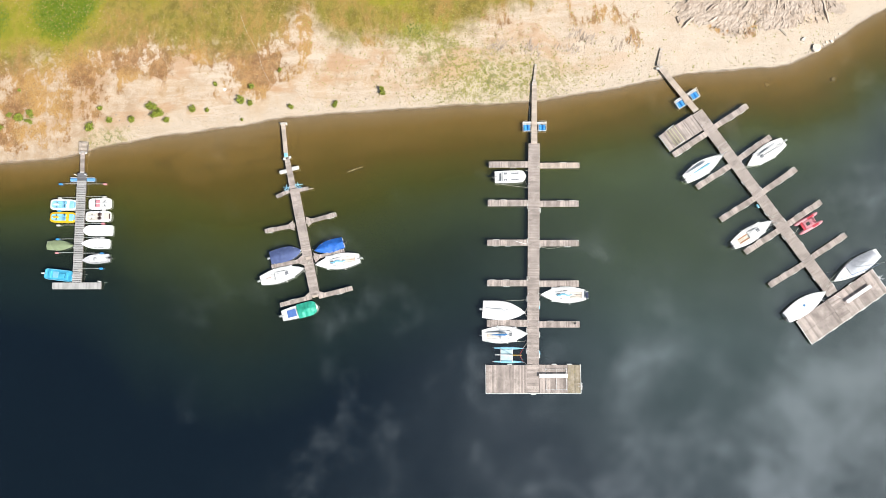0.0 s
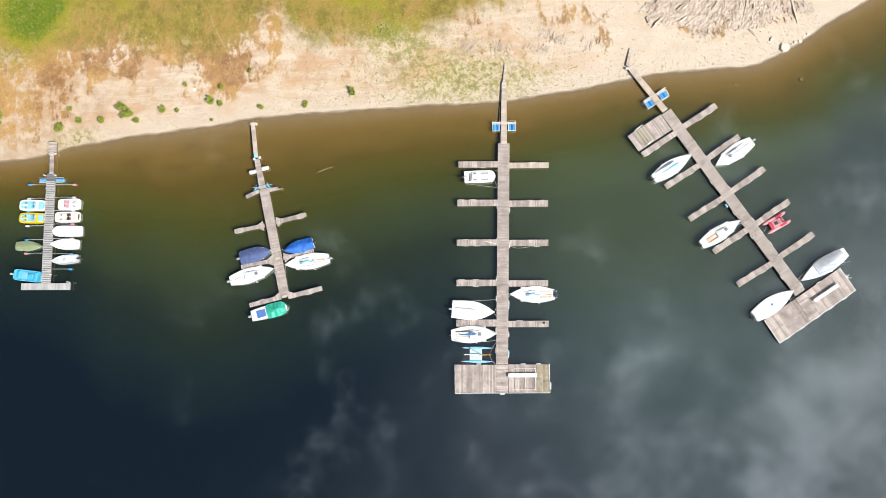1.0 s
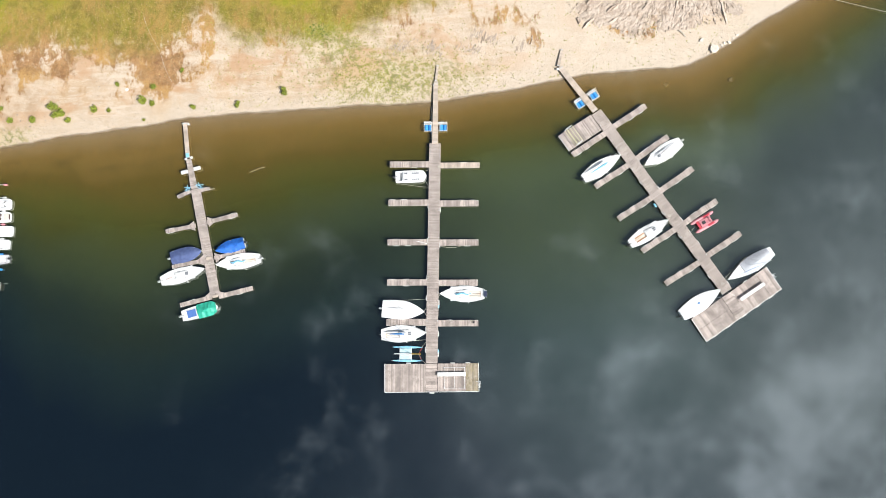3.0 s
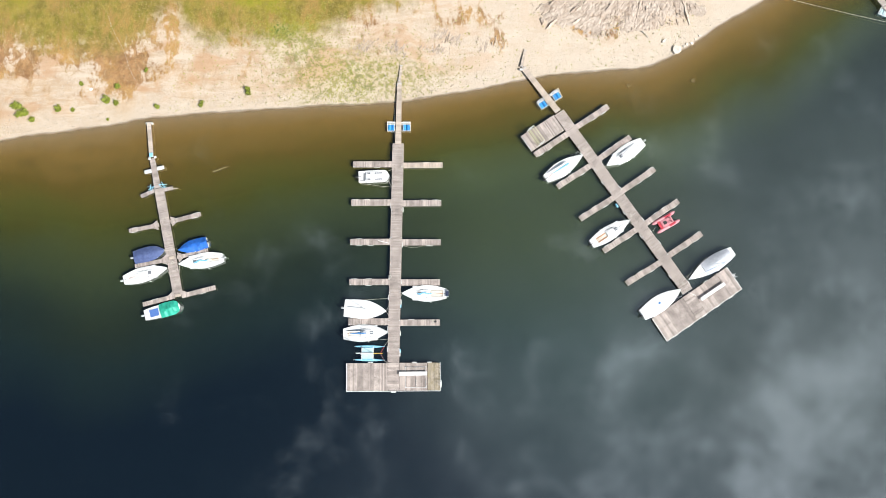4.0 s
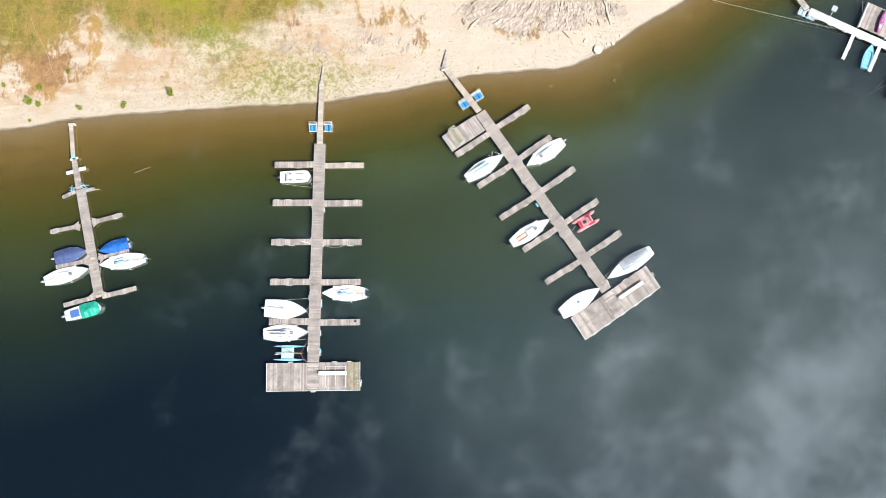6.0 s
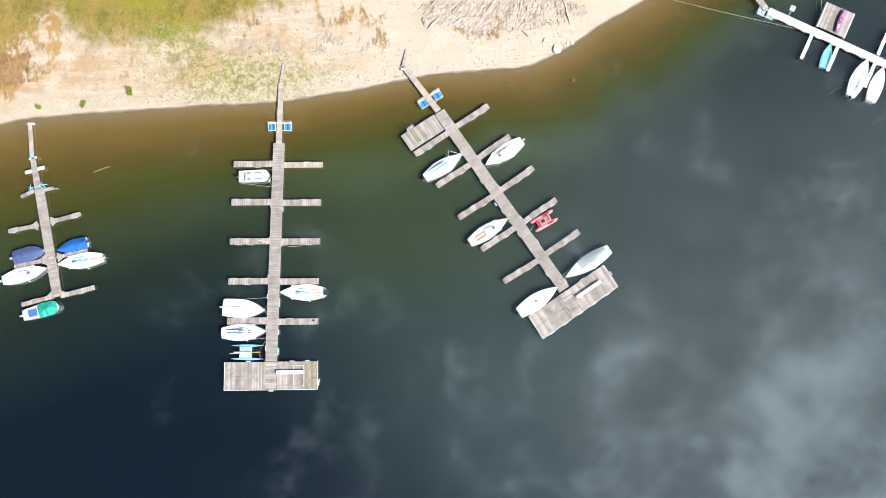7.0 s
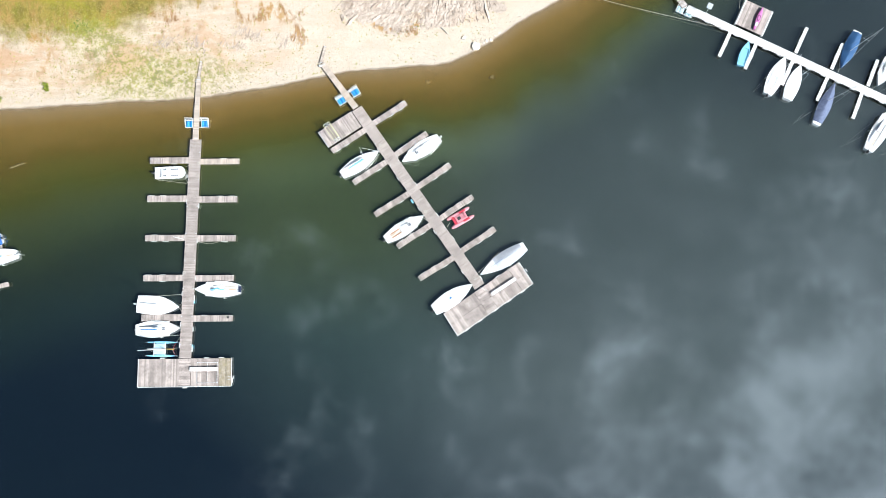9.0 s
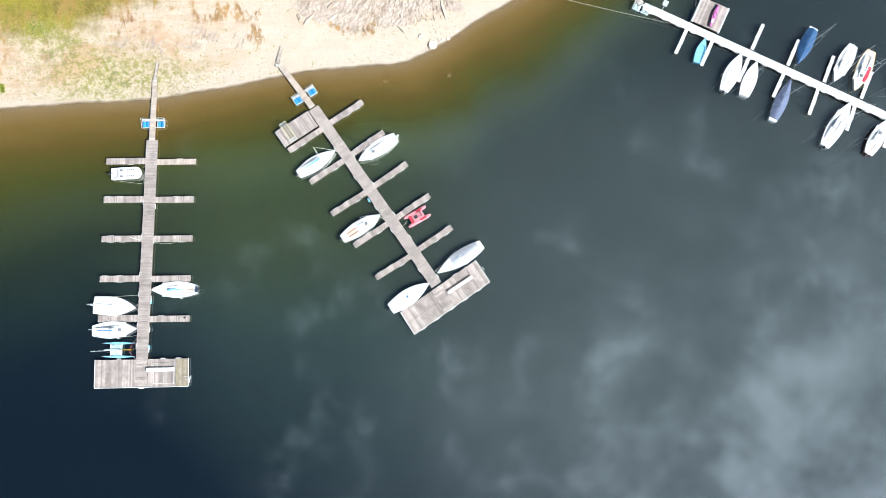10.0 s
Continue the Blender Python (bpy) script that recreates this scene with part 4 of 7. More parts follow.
low_frame(15.03, 17.82, -9.76, -6.97, DECK, 0.12, 16.45)
s = Shape()
s.disc_stack([(0.05, 0), (0.09, 0.02), (0.10, 0.14), (0.05, 0.2), (0.02, 0.22)], 10)
single("post_cap", s, M["fender"], "white cap of the gangway's anchor post", "post", m=pose(13.92, 33.4, 0.55))
s = Shape()
s.tube([(13.55, 30.4, 0.03), (13.5, 27.5, 0.2), (13.62, 25.0, 0.42)], 0.03)
single("water_pipe", s, M["alu"], "grey supply pipe hanging beside the gangway", "pipe")

# jetty D: slanting pier with five pairs of fingers, a side raft and a head platform
jd = jetty("floating_jetty", "slanting weathered plank jetty with fingers, side raft and wide head")
DA, DB = (37.24, 29.1), (54.55, 3.10)
for i in range(6):
    deck(jd, "walkway_pontoon", on_line(DA, DB, i / 6), on_line(DA, DB, (i + 1) / 6 - 0.0006), 1.62, "deck", 0.15, DECK, 90 + i)
DF = [((38.4, 25.92), (33.63, 22.85), (39.75, 26.95), (44.38, 29.92)), ((41.55, 21.28), (36.72, 18.18), (42.90, 22.28), (47.38, 25.37)),
      ((44.7, 16.58), (39.8, 13.52), (46.02, 17.55), (50.66, 20.68)), ((47.75, 11.98), (42.96, 8.91), (49.12, 12.86), (53.82, 16.0)), ((50.88, 7.25), (46.02, 4.3), (52.22, 8.28), (56.9, 11.32))]
for k, (a, b, c, d) in enumerate(DF):
    finger(jd, a, b, 0.80, 100 + k, ((0.55, -1), (0.85, -1), (0.3, 1)) if k else ((0.6, 1), (0.85, 1)))
    finger(jd, c, d, 0.80, 110 + k, ((0.35, 1), (0.6, 1), (0.85, -1)) if k % 2 else ((0.5, -1), (0.8, -1), (0.9, 1)))
DT = (Vector((*DB, 0)) - Vector((*DA, 0))).normalized()
DN = Vector((-DT.y, DT.x, 0))
for i in range(8):
    p = Vector((*on_line(DA, DB, (i + 0.5) / 8), 0))
    for side in (-1, 1):
        q = p + DN * side * 0.7
        bollard(jd, (q.x, q.y))
for u in (0.22, 0.38, 0.55, 0.68, 0.9):
    q = Vector((*on_line(DA, DB, u), 0)) - DN * 0.86
    bumper(jd, (q.x, q.y), math.atan2(DT.y, DT.x), 0.7, 0.15)
    q = Vector((*on_line(DA, DB, u + 0.07), 0)) + DN * 0.86
    bumper(jd, (q.x, q.y), math.atan2(DT.y, DT.x), 0.7, 0.15)
# head: two rows of boards beside the walkway's end
H0, H1, H2, H3 = (Vector((*p, 0)) for p in ((49.4, -0.62), (51.33, -3.76), (62.1, 3.42), (60.15, 6.5)))
ex = (H3 - H0).normalized()
hl = (H3 - H0).length
down = (H1 - H0)
for k, (u0, u1, mt) in enumerate(((0.0, 0.405, "deck"), (0.535, 0.86, "deck"), (0.863, 1.0, "deck"))):
    for r0, r1 in ((0.0, 0.5), (0.505, 1.0)):
        c = H0 + down * (r0 + r1) / 2
        a, b = c + ex * hl * u0, c + ex * hl * u1
        deck(jd, "head_pontoon", a[:2], b[:2], down.length * (r1 - r0) - 0.01, mt, 0.29, DECK - 0.008, 120 + k + int(r0 * 8))
a = H0 + ex * hl * 0.47
deck(jd, "head_pontoon", a[:2], (a + down)[:2], 1.62, "deck", 0.16, DECK, 128)
for p, q in ((H1 - ex * 0.02, H2), (H0, H1), (H3, H2)):
    c, t = (p + q) / 2, q - p
    s = Shape()
    s.box((c.x, c.y, DECK - 0.05), (t.length, 0.07, 0.12), math.atan2(t.y, t.x))
    part("edge_strip", s, M["white_steel"], jd, "white edge strip")
for u in (0.12, 0.3, 0.5, 0.68, 0.86):
    p = H1 + ex * hl * u - down.normalized() * -0.08
    bumper(jd, (p.x, p.y), math.atan2(ex.y, ex.x), 0.8, 0.16)
for u in (0.05, 0.2, 0.72):
    p = H0 + ex * hl * u - down.normalized() * 0.05
    bumper(jd, (p.x, p.y), math.atan2(ex.y, ex.x), 0.7, 0.14)
# side raft at the shore end
R0, R1, R2, R3 = (Vector((*p, 0)) for p in ((31.72, 25.68), (36.35, 28.76), (38.0, 26.36), (33.25, 23.4)))
raft = thing("side_raft", pose(0, 0, 0), "weathered plank raft moored beside the jetty", "raft")
a, b = (R0 + R3) / 2, (R1 + R2) / 2
deck(raft, "raft_pontoon", a[:2], b[:2], (R0 - R3).length - 0.05, "deck", 0.16, DECK + 0.06, 130)
t = R3 - R0
s = Shape()
c = (R0 + R3) / 2 - ex * 0.06
s.box((c.x, c.y, DECK - 0.02), (t.length, 0.08, 0.14), math.atan2(t.y, t.x))
part("edge_strip", s, M["zinc"], raft)
rack((33.0, 26.55), (34.5, 24.35), 0.95, DECK + 0.06, 1.35)
gangway((32.2, 35.92), (37.12, 29.2), 0.48, 0.56, 0.78, "pale wooden gangway bent toward the slanting jetty", width2=0.92)
gangway((32.62, 38.6), (31.98, 36.0), 0.36, 0.47, 0.40, "narrow plank path onto the bent gangway")
drum_float((35.95, 31.05), 31.5, 3.62, "white cradle of blue drums under the bent gangway")
bench((56.2, 1.98), (59.6, 4.16), DECK, "long white slatted bench on the slanting jetty's head", 0.5)
s = Shape()
s.block((0, 0, 0.15), (0.4, 0.3, 0.3), 0.05)
single("anchor_block", s, M["fender"], "small white concrete anchor block at the shore", "block", "anchor blocks", m=pose(31.9, 35.6, 0.25))

# jetty E: white pier farther along the bay
je = jetty("floating_jetty", "long white-painted plank jetty with fingers and a wooden raft")
EA, EB = (85.9, 43.68), (131.33, 20.89)
for i in range(8):
    deck(je, "walkway_pontoon", on_line(EA, EB, i / 8), on_line(EA, EB, (i + 1) / 8 - 0.0004), 1.18, "deck_white", 0.15, DECK, 140 + i)
EF = [((92.05, 39.95), (90.22, 36.3)), ((95.75, 38.15), (93.9, 34.4)), ((101.54, 36.88), (103.41, 40.59)), ((100.94, 35.48), (99.17, 31.88)), ((106.63, 34.35), (108.48, 38.10)),
      ((105.93, 33.05), (104.11, 29.49)), ((111.77, 31.76), (113.45, 35.57)), ((110.71, 30.46), (109.15, 26.76)), ((117.01, 29.18), (118.85, 33.09)), ((116.01, 28.08), (114.44, 24.32)),
      ((122.46, 26.60), (124.17, 30.40)), ((121.25, 25.39), (119.64, 21.69)), ((126.49, 22.81), (124.78, 19.10))]
for k, (a, b) in enumerate(EF):
    finger(je, a, b, 0.52, 150 + k, ((0.5, 1),), "deck_white")
ET = (Vector((*EB, 0)) - Vector((*EA, 0))).normalized()
EN = Vector((-ET.y, ET.x, 0))
for i in range(22):
    p = Vector((*on_line(EA, EB, (i + 0.5) / 22), 0)) - EN * 0.66
    bumper(je, (p.x, p.y), math.atan2(ET.y, ET.x), 0.8, 0.15)
ra = thing("wooden_raft", pose(0, 0, 0), "brown weathered plank raft with white side floats", "raft")
P0, P1, P2, P3 = (Vector((*p, 0)) for p in ((92.72, 41.3), (96.75, 39.30), (98.57, 42.98), (94.5, 44.95)))
u = (P1 - P0).normalized()
deck(ra, "raft_pontoon", ((P0 + P3) / 2 + u * 0.3)[:2], ((P1 + P2) / 2 - u * 0.3)[:2], (P3 - P0).length, "deck", 0.16, DECK + 0.05, 170)
for p, q, k in ((P0, P3, 0.15), (P1, P2, -0.15)):
    c, t = (p + q) / 2 + u * k, q - p
    s = Shape()
    s.block((c.x, c.y, DECK - 0.1), (t.length + 0.1, 0.32, 0.42), 0.08, math.atan2(t.y, t.x))
    part("side_float", s, M["fender"], ra, "white side float")
gangway((80.2, 51.6), (85.6, 43.9), 0.9, 0.56, 0.9, "dark plank gangway to the white jetty", material="deck")
g = drum_float((85.6, 43.4), -27, 2.6, "white cradle of pale drums at the white jetty", "tramp")
s = Shape()
for y in (-0.2, 0.2):
    s.tube([(-0.35, y, 0), (-0.35, y, 0.55), (0.35, y, 0.55), (0.35, y, 0)], 0.025)
single("hand_rail", s, M["beam"], "low dark tube rail beside the white jetty", "rail", m=pose(87.6, 41.4, 0.3, 0, 0, 20))
sign = thing("notice_board", pose(88.3, 42.75, DECK, 0, 0, 62), "pale grey notice board on a bent white post", "sign")
s = Shape()
s.tube([(-0.7, 0, 0), (-0.6, 0, 1.5), (0.0, 0, 1.9)], 0.035, 8)
part("post", s, M["white_steel"], sign, smooth=50)
s = Shape()
s.block((0.45, 0, 1.95), (0.9, 0.75, 0.04), 0.03)
part("panel", s, M["tarp_grey"], sign)


# ---- boats ----
def beam_at(u, tr, p, full=0.42):
    """Half breadth as a share of the greatest, u from stern to bow."""
    if u < full:
        return tr + (1 - tr) * math.sin(math.pi / 2 * u / full)
    return max(0.0, 1 - ((u - full) / (1 - full)) ** p)


def hull_shape(L, B, H, tr=0.7, p=2.0, n=18, draft=0.35):
    s = Shape()
    rings = []
    for i in range(n + 1):
        u = i / n
        wv = max(0.012, B / 2 * beam_at(u, tr, p))
        x = -L / 2 + L * u
        z = H * (1 + 0.28 * u * u)
        rake = 0.06 * L * max(0, (u - 0.75) / 0.25)
        half = [(x, wv, z), (x - rake * 0.3, wv * 0.97, z * 0.6), (x - rake * 0.7, wv * 0.86, z * 0.1), (x - rake, wv * 0.45, -draft * 0.6), (x - rake, 0, -draft)]
        rings.append(half + [(a, -b, c) for a, b, c in reversed(half[:-1])])
    s.loft(rings, False, False)
    s.add(rings[0], [tuple(range(len(rings[0])))])
    return s


def deck_shape(L, B, H, tr, p, well=None, n=18, drop=0.015, crown=0.05):
    """The deck, with a hole over the cockpit well (u0, u1, half breadth)."""
    s = Shape()
    us = sorted({i / n for i in range(n + 1)} | ({well[0], well[1]} if well else set()))
    rows = []
    for u in us:
        wv = max(0.01, B / 2 * beam_at(u, tr, p) - 0.01)
        x, z = -L / 2 + L * u, H * (1 + 0.28 * u * u) - drop
        inner = min(well[2], wv * 0.8) if well else wv * 0.5
        rows.append([(x, wv, z), (x, inner, z + crown * (1 - (inner / wv) ** 2)), (x, -inner, z + crown * (1 - (inner / wv) ** 2)), (x, -wv, z)])
    for i in range(len(us) - 1):
        r, q = rows[i], rows[i + 1]
        for j in range(3):
            if well and j == 1 and us[i] >= well[0] - 1e-6 and us[i + 1] <= well[1] + 1e-6:
                continue
            s.add([r[j], q[j], q[j + 1], r[j + 1]], [(3, 2, 1, 0)])
    return s


def well_shape(L, B, H, well, depth, tr, p):
    """Floor, sides and ends of a cockpit."""
    s = Shape()
    a, b, wd = well
    x0, x1 = -L / 2 + L * a, -L / 2 + L * b
    top = H * (1 + 0.28 * ((a + b) / 2) ** 2) + 0.02
    w0 = min(wd, B / 2 * beam_at(a, tr, p) * 0.8)
    f = top - depth
    lo = [(x0 + 0.02, -w0 * 0.9, f), (x1 - 0.02, -wd * 0.9, f), (x1 - 0.02, wd * 0.9, f), (x0 + 0.02, w0 * 0.9, f)]
    hi = [(x0, -w0, top), (x1, -wd, top), (x1, wd, top), (x0, w0, top)]
    s.add(lo + hi, [(0, 1, 2, 3), (0, 4, 5, 1), (1, 5, 6, 2), (2, 6, 7, 3), (3, 7, 4, 0)])
    return s


def cabin_shape(x0, x1, w0, w1, z, h, n=7):
    """A coachroof with rounded, sloping sides; w0 aft, w1 forward."""
    s = Shape()
    rings = []
    for i in range(n + 1):
        u = i / n
        x = x0 + (x1 - x0) * u
        wd = (w0 + (w1 - w0) * u) / 2
        k = h * min(1.0, 0.02 + 1.02 * (1 - max(0, (u - 0.55) / 0.45) ** 2) ** 0.6) if u < 1 else 0.02
        if i == 0:
            k = h
        rings.append([(x, -wd, z - 0.06), (x, -wd * 0.94, z + k * 0.65), (x, -wd * 0.76, z + k * 0.95), (x, 0, z + k * 1.06), (x, wd * 0.76, z + k * 0.95), (x, wd * 0.94, z + k * 0.65), (x, wd, z - 0.06)])
    s.loft(rings, False, False)
    s.add(rings[0], [tuple(range(7))])
    s.add(rings[-1], [tuple(reversed(range(7)))])
    return s


def gunwale(L, B, H, tr, p, r=0.03, n=20):
    """The rub rail along the sheer."""
    s = Shape()
    for side in (-1, 1):
        s.tube([(-L / 2 + L * i / n, side * max(0.01, B / 2 * beam_at(i / n, tr, p)), H * (1 + 0.28 * (i / n) ** 2)) for i in range(n + 1)], r, 6)
    s.tube([(-L / 2, -B / 2 * tr, H), (-L / 2, B / 2 * tr, H)], r, 6)
    return s


def outboard(parent, x, z, material="engine"):
    s = Shape()
    s.block((x - 0.2, 0, z + 0.22), (0.42, 0.27, 0.34), 0.08)
    eng = part("outboard_motor", s, M[material], parent)
    s = Shape()
    s.box((x - 0.16, 0, z - 0.25), (0.12, 0.09, 0.7))
    s.box((x - 0.02, 0, z + 0.02), (0.14, 0.24, 0.2))
    part("bracket", s, M["zinc"], eng)
    s = Shape()
    s.tube([(x + 0.02, 0, z + 0.22), (x + 0.38, 0.04, z + 0.27)], 0.025)
    part("tiller", s, M["engine"], eng)


def mooring(a, b, label="pale mooring rope from bow to jetty", material="rope", sag=0.12, r=0.022):
    a, b = Vector(a), Vector(b)
    s = Shape()
    s.tube([a + (b - a) * u - Vector((0, 0, sag * 4 * u * (1 - u))) for u in (0, 0.25, 0.5, 0.75, 1)], r, 5)
    return single("mooring_rope", s, M[material], label, "rope", "mooring ropes", smooth=60)


def wrinkled(rings, amount, seed):
    """Shift the points of a cloth a little."""
    off = Vector((seed * 7.3, seed * 1.9, 0))
    out = []
    for r in rings:
        out.append([Vector(q) + Vector((0, 0, 1)) * noise.noise(Vector(q) * 2.4 + off) * amount + Vector((0, 1, 0)) * noise.noise(Vector(q) * 3.1 - off) * amount * 0.4 for q in r])
    return out


def cover_shape(L, B, H, tr, p, ridge, u0=0.0, u1=1.0, seed=1, n=22, over=0.05, fold=0.05, creases=0.0):
    """A cloth stretched over a boat, highest along a ridge; ridge: function of u."""
    rings = []
    for i in range(n + 1):
        u = u0 + (u1 - u0) * i / n
        wv = max(0.03, B / 2 * beam_at(u, tr, p) + over)
        x, z = -L / 2 + L * u, H * (1 + 0.28 * u * u)
        k = ridge(u)
        rings.append([(x, -wv, z - 0.14), (x, -wv, z + 0.02), (x, -wv * 0.62, z + k * 0.5), (x, -wv * 0.28, z + k * 0.86), (x, 0, z + k), (x, wv * 0.28, z + k * 0.86), (x, wv * 0.62, z + k * 0.5), (x, wv, z + 0.02), (x, wv, z - 0.14)])
    rings = wrinkled(rings, fold, seed)
    for r in rings:
        for q in r[1:-1]:
            q.z += creases * (0.5 - abs(noise.noise(Vector((q.x * 1.5 + q.y * 1.1, q.y * 1.6 - q.x * 0.8, seed))))*2)
    s = Shape()
    s.loft(rings, False, False)
    s.add(rings[0], [tuple(range(9))])
    s.add(rings[-1], [tuple(reversed(range(9)))])
    return s


def rig(g, L, H, u=0.62, height=8.0, boom=True, cloth=None, furl="sail_white", rake=0.0, spreaders=True, aft=0.0, stays=True):
    """Mast, boom with its furled sail, spreaders and wires."""
    x = -L / 2 + L * u
    foot = H * 1.2
    s = Shape()
    s.tube([(x, 0, foot), (x - rake * 0.5, 0, height / 2), (x - rake, 0, height)], 0.042, 8, 0.026)
    mast = part("mast", s, M["alu"], g, "tall aluminium mast", smooth=50)
    if spreaders:
        s = Shape()
        z = height * 0.55
        for side in (-1, 1):
            s.tube([(x - rake * 0.5, 0, z), (x - 0.1 - rake * 0.5, side * 0.45, z + 0.03)], 0.02)
        part("spreader", s, M["alu"], mast)
    if boom:
        end = -L / 2 + L * 0.14
        s = Shape()
        s.tube([(x - 0.05, 0, foot + 0.75), (end, 0.03, foot + 0.68)], 0.045, 8)
        bm_ = part("boom", s, M["alu"], g, smooth=50)
        if cloth:
            s = Shape()
            pts = [Vector((x - 0.08, 0, foot + 0.87)) + (Vector((end + 0.15, 0.03, foot + 0.76)) - Vector((x - 0.08, 0, foot + 0.87))) * k / 10 for k in range(11)]
            rr = [0.03, 0.17, 0.19, 0.165, 0.15, 0.155, 0.13, 0.12, 0.11, 0.08, 0.02]
            s.loft([[q + Vector((0, math.cos(a) * r_ * 0.8 + 0.015 * math.sin(9 * k), math.sin(a) * r_)) for a in (2 * math.pi * j / 8 for j in range(8))] for k, (q, r_) in enumerate(zip(pts, rr))], True, True)
            part("furled_sail", s, M[cloth], bm_, smooth=60)
    if stays:
        top = Vector((x - rake, 0, height - 0.1))
        bow = Vector((L / 2 - 0.05, 0, H * 1.28 + 0.03))
        s = Shape()
        s.tube([bow, bow + (top - bow) * 0.9], 0.016, 5)
        if furl:
            s.tube([bow + (top - bow) * 0.03, bow + (top - bow) * 0.1, bow + (top - bow) * 0.5, bow + (top - bow) * 0.86], 0.032, 7, 0.02)
        part("forestay", s, M[furl or "wire"], mast)
        for side in (-1, 1):
            s = Shape()
            mid = Vector((x - 0.1 - rake * 0.5, side * 0.45, height * 0.55 + 0.03))
            s.tube([(x - 0.15, side * 0.92, H * 1.15), mid, top], 0.009, 4)
            part("shroud", s, M["wire"], mast)
    return mast


def sailboat(stern, bow, beam, label, free=0.62, tr=0.58, p=2.0, well=(0.1, 0.42, 0.5), floor="cockpit", cabin=True, cloth="sail_blue", mast=8.0, mast_u=0.62,
             motor="engine", hull="gel", hatch=True, solar=False, furl="sail_white", windows=True, seats=None, top="gel", stripe=None, rake=0.0, boom=True):
    m, L = between(stern, bow)
    g = thing("sailboat", m, label, "sailboat")
    H = free
    part("hull", hull_shape(L, beam, H, tr, p), M[hull], g, smooth=50)
    part("deck", deck_shape(L, beam, H, tr, p, well), M[top], g, smooth=40)
    part("rub_rail", gunwale(L, beam, H, tr, p), M["fender"] if not stripe else M[stripe], g, smooth=50)
    if well:
        cp = part("cockpit", well_shape(L, beam, H, well, 0.10, tr, p), M[floor], g)
        x0, x1 = -L / 2 + L * well[0] + 0.1, -L / 2 + L * well[1] - 0.1
        for side in (-1, 1):
            s = Shape()
            s.block(((x0 + x1) / 2, side * well[2] * 0.70, H - 0.06), (x1 - x0, well[2] * 0.36, 0.14), 0.03)
            part("bench_seat", s, M[seats or "gel"], cp)
        s = Shape()
        s.tube([(x0 - 0.15, 0, H + 0.06), (x0 + 0.8, 0.06, H + 0.22)], 0.028)
        part("tiller", s, M["teak"], g, "varnished tiller")
    if cabin:
        c0, c1 = -L / 2 + L * (well[1] if well else 0.4) + 0.02, -L / 2 + L * 0.76
        cab = part("coachroof", cabin_shape(c0, c1, beam * 0.58, beam * 0.34, H * 1.1, 0.15), M["gel"], g, smooth=35)
        if hatch:
            s = Shape()
            s.block((c0 + 0.42, 0, H * 1.1 + 0.185), (0.62, 0.56, 0.06), 0.03)
            part("sliding_hatch", s, M["nonskid"], cab)
            s = Shape()
            s.block((c0 + (c1 - c0) * 0.62, 0, H * 1.1 + 0.17), (0.46, 0.46, 0.05), 0.03)
            part("fore_hatch", s, M["glass"], cab, "smoked acrylic hatch")
        if windows:
            for side in (-1, 1):
                for k in range(2):
                    s = Shape()
                    u = 0.22 + 0.26 * k
                    wd = (beam * 0.58 + beam * (0.34 - 0.58) * u) / 2
                    s.block((c0 + (c1 - c0) * u, side * (wd * 0.965), H * 1.1 + 0.075), (0.42, 0.05, 0.07), 0.02, -side * 0.09)
                    part("window", s, M["glass"], cab)
        s = Shape()
        for side in (-1, 1):
            s.tube([(c0 + 0.2, side * beam * 0.2, H * 1.1 + 0.17), ((c0 + c1) / 2, side * beam * 0.18, H * 1.1 + 0.20), (c1 - 0.5, side * beam * 0.13, H * 1.1 + 0.14)], 0.018)
        part("grab_rail", s, M["nonskid"], cab)
        for side in (-1, 1):
            s = Shape()
            x = (c0 + c1) / 2
            s.box((x, side * beam * 0.385, H * 1.14 + 0.012), (c1 - c0, beam * 0.1, 0.012))
            part("side_deck_pad", s, M["nonskid"], g)
    if mast:
        rig(g, L, H, mast_u, mast, boom, cloth, furl, rake)
    elif cloth:
        s = Shape()
        pts = [Vector((L * (0.16 - 0.045 * k), 0.10 * math.sin(k * 1.3), H * 1.1 + 0.27 - 0.012 * k)) for k in range(9)]
        s.loft([[q + Vector((0, math.cos(a) * r_ * 0.75, math.sin(a) * r_ * 0.5)) for a in (2 * math.pi * j / 8 for j in range(8))] for q, r_ in zip(pts, (0.04, 0.16, 0.2, 0.15, 0.17, 0.13, 0.12, 0.1, 0.03))], True, True)
        part("furled_sail", s, M[cloth], g, "sail bundled on the coachroof", smooth=60)
    # pulpit on the bow
    s = Shape()
    s.tube([(L / 2 - 0.75, 0.42, H * 1.2), (L / 2 - 0.7, 0.40, H * 1.2 + 0.45), (L / 2 - 0.05, 0.0, H * 1.28 + 0.5), (L / 2 - 0.7, -0.40, H * 1.2 + 0.45), (L / 2 - 0.75, -0.42, H * 1.2)], 0.016, 6)
    part("pulpit", s, M["alu"], g, smooth=60)
    s = Shape()
    s.box((-L / 2 - 0.06, 0, H * 0.35), (0.1, 0.05, 1.2))
    s.box((-L / 2 - 0.2, 0, -0.1), (0.3, 0.04, 0.7))
    part("rudder", s, M["nonskid"], g)
    if motor:
        outboard(g, -L / 2 - 0.05, H * 0.75, motor)
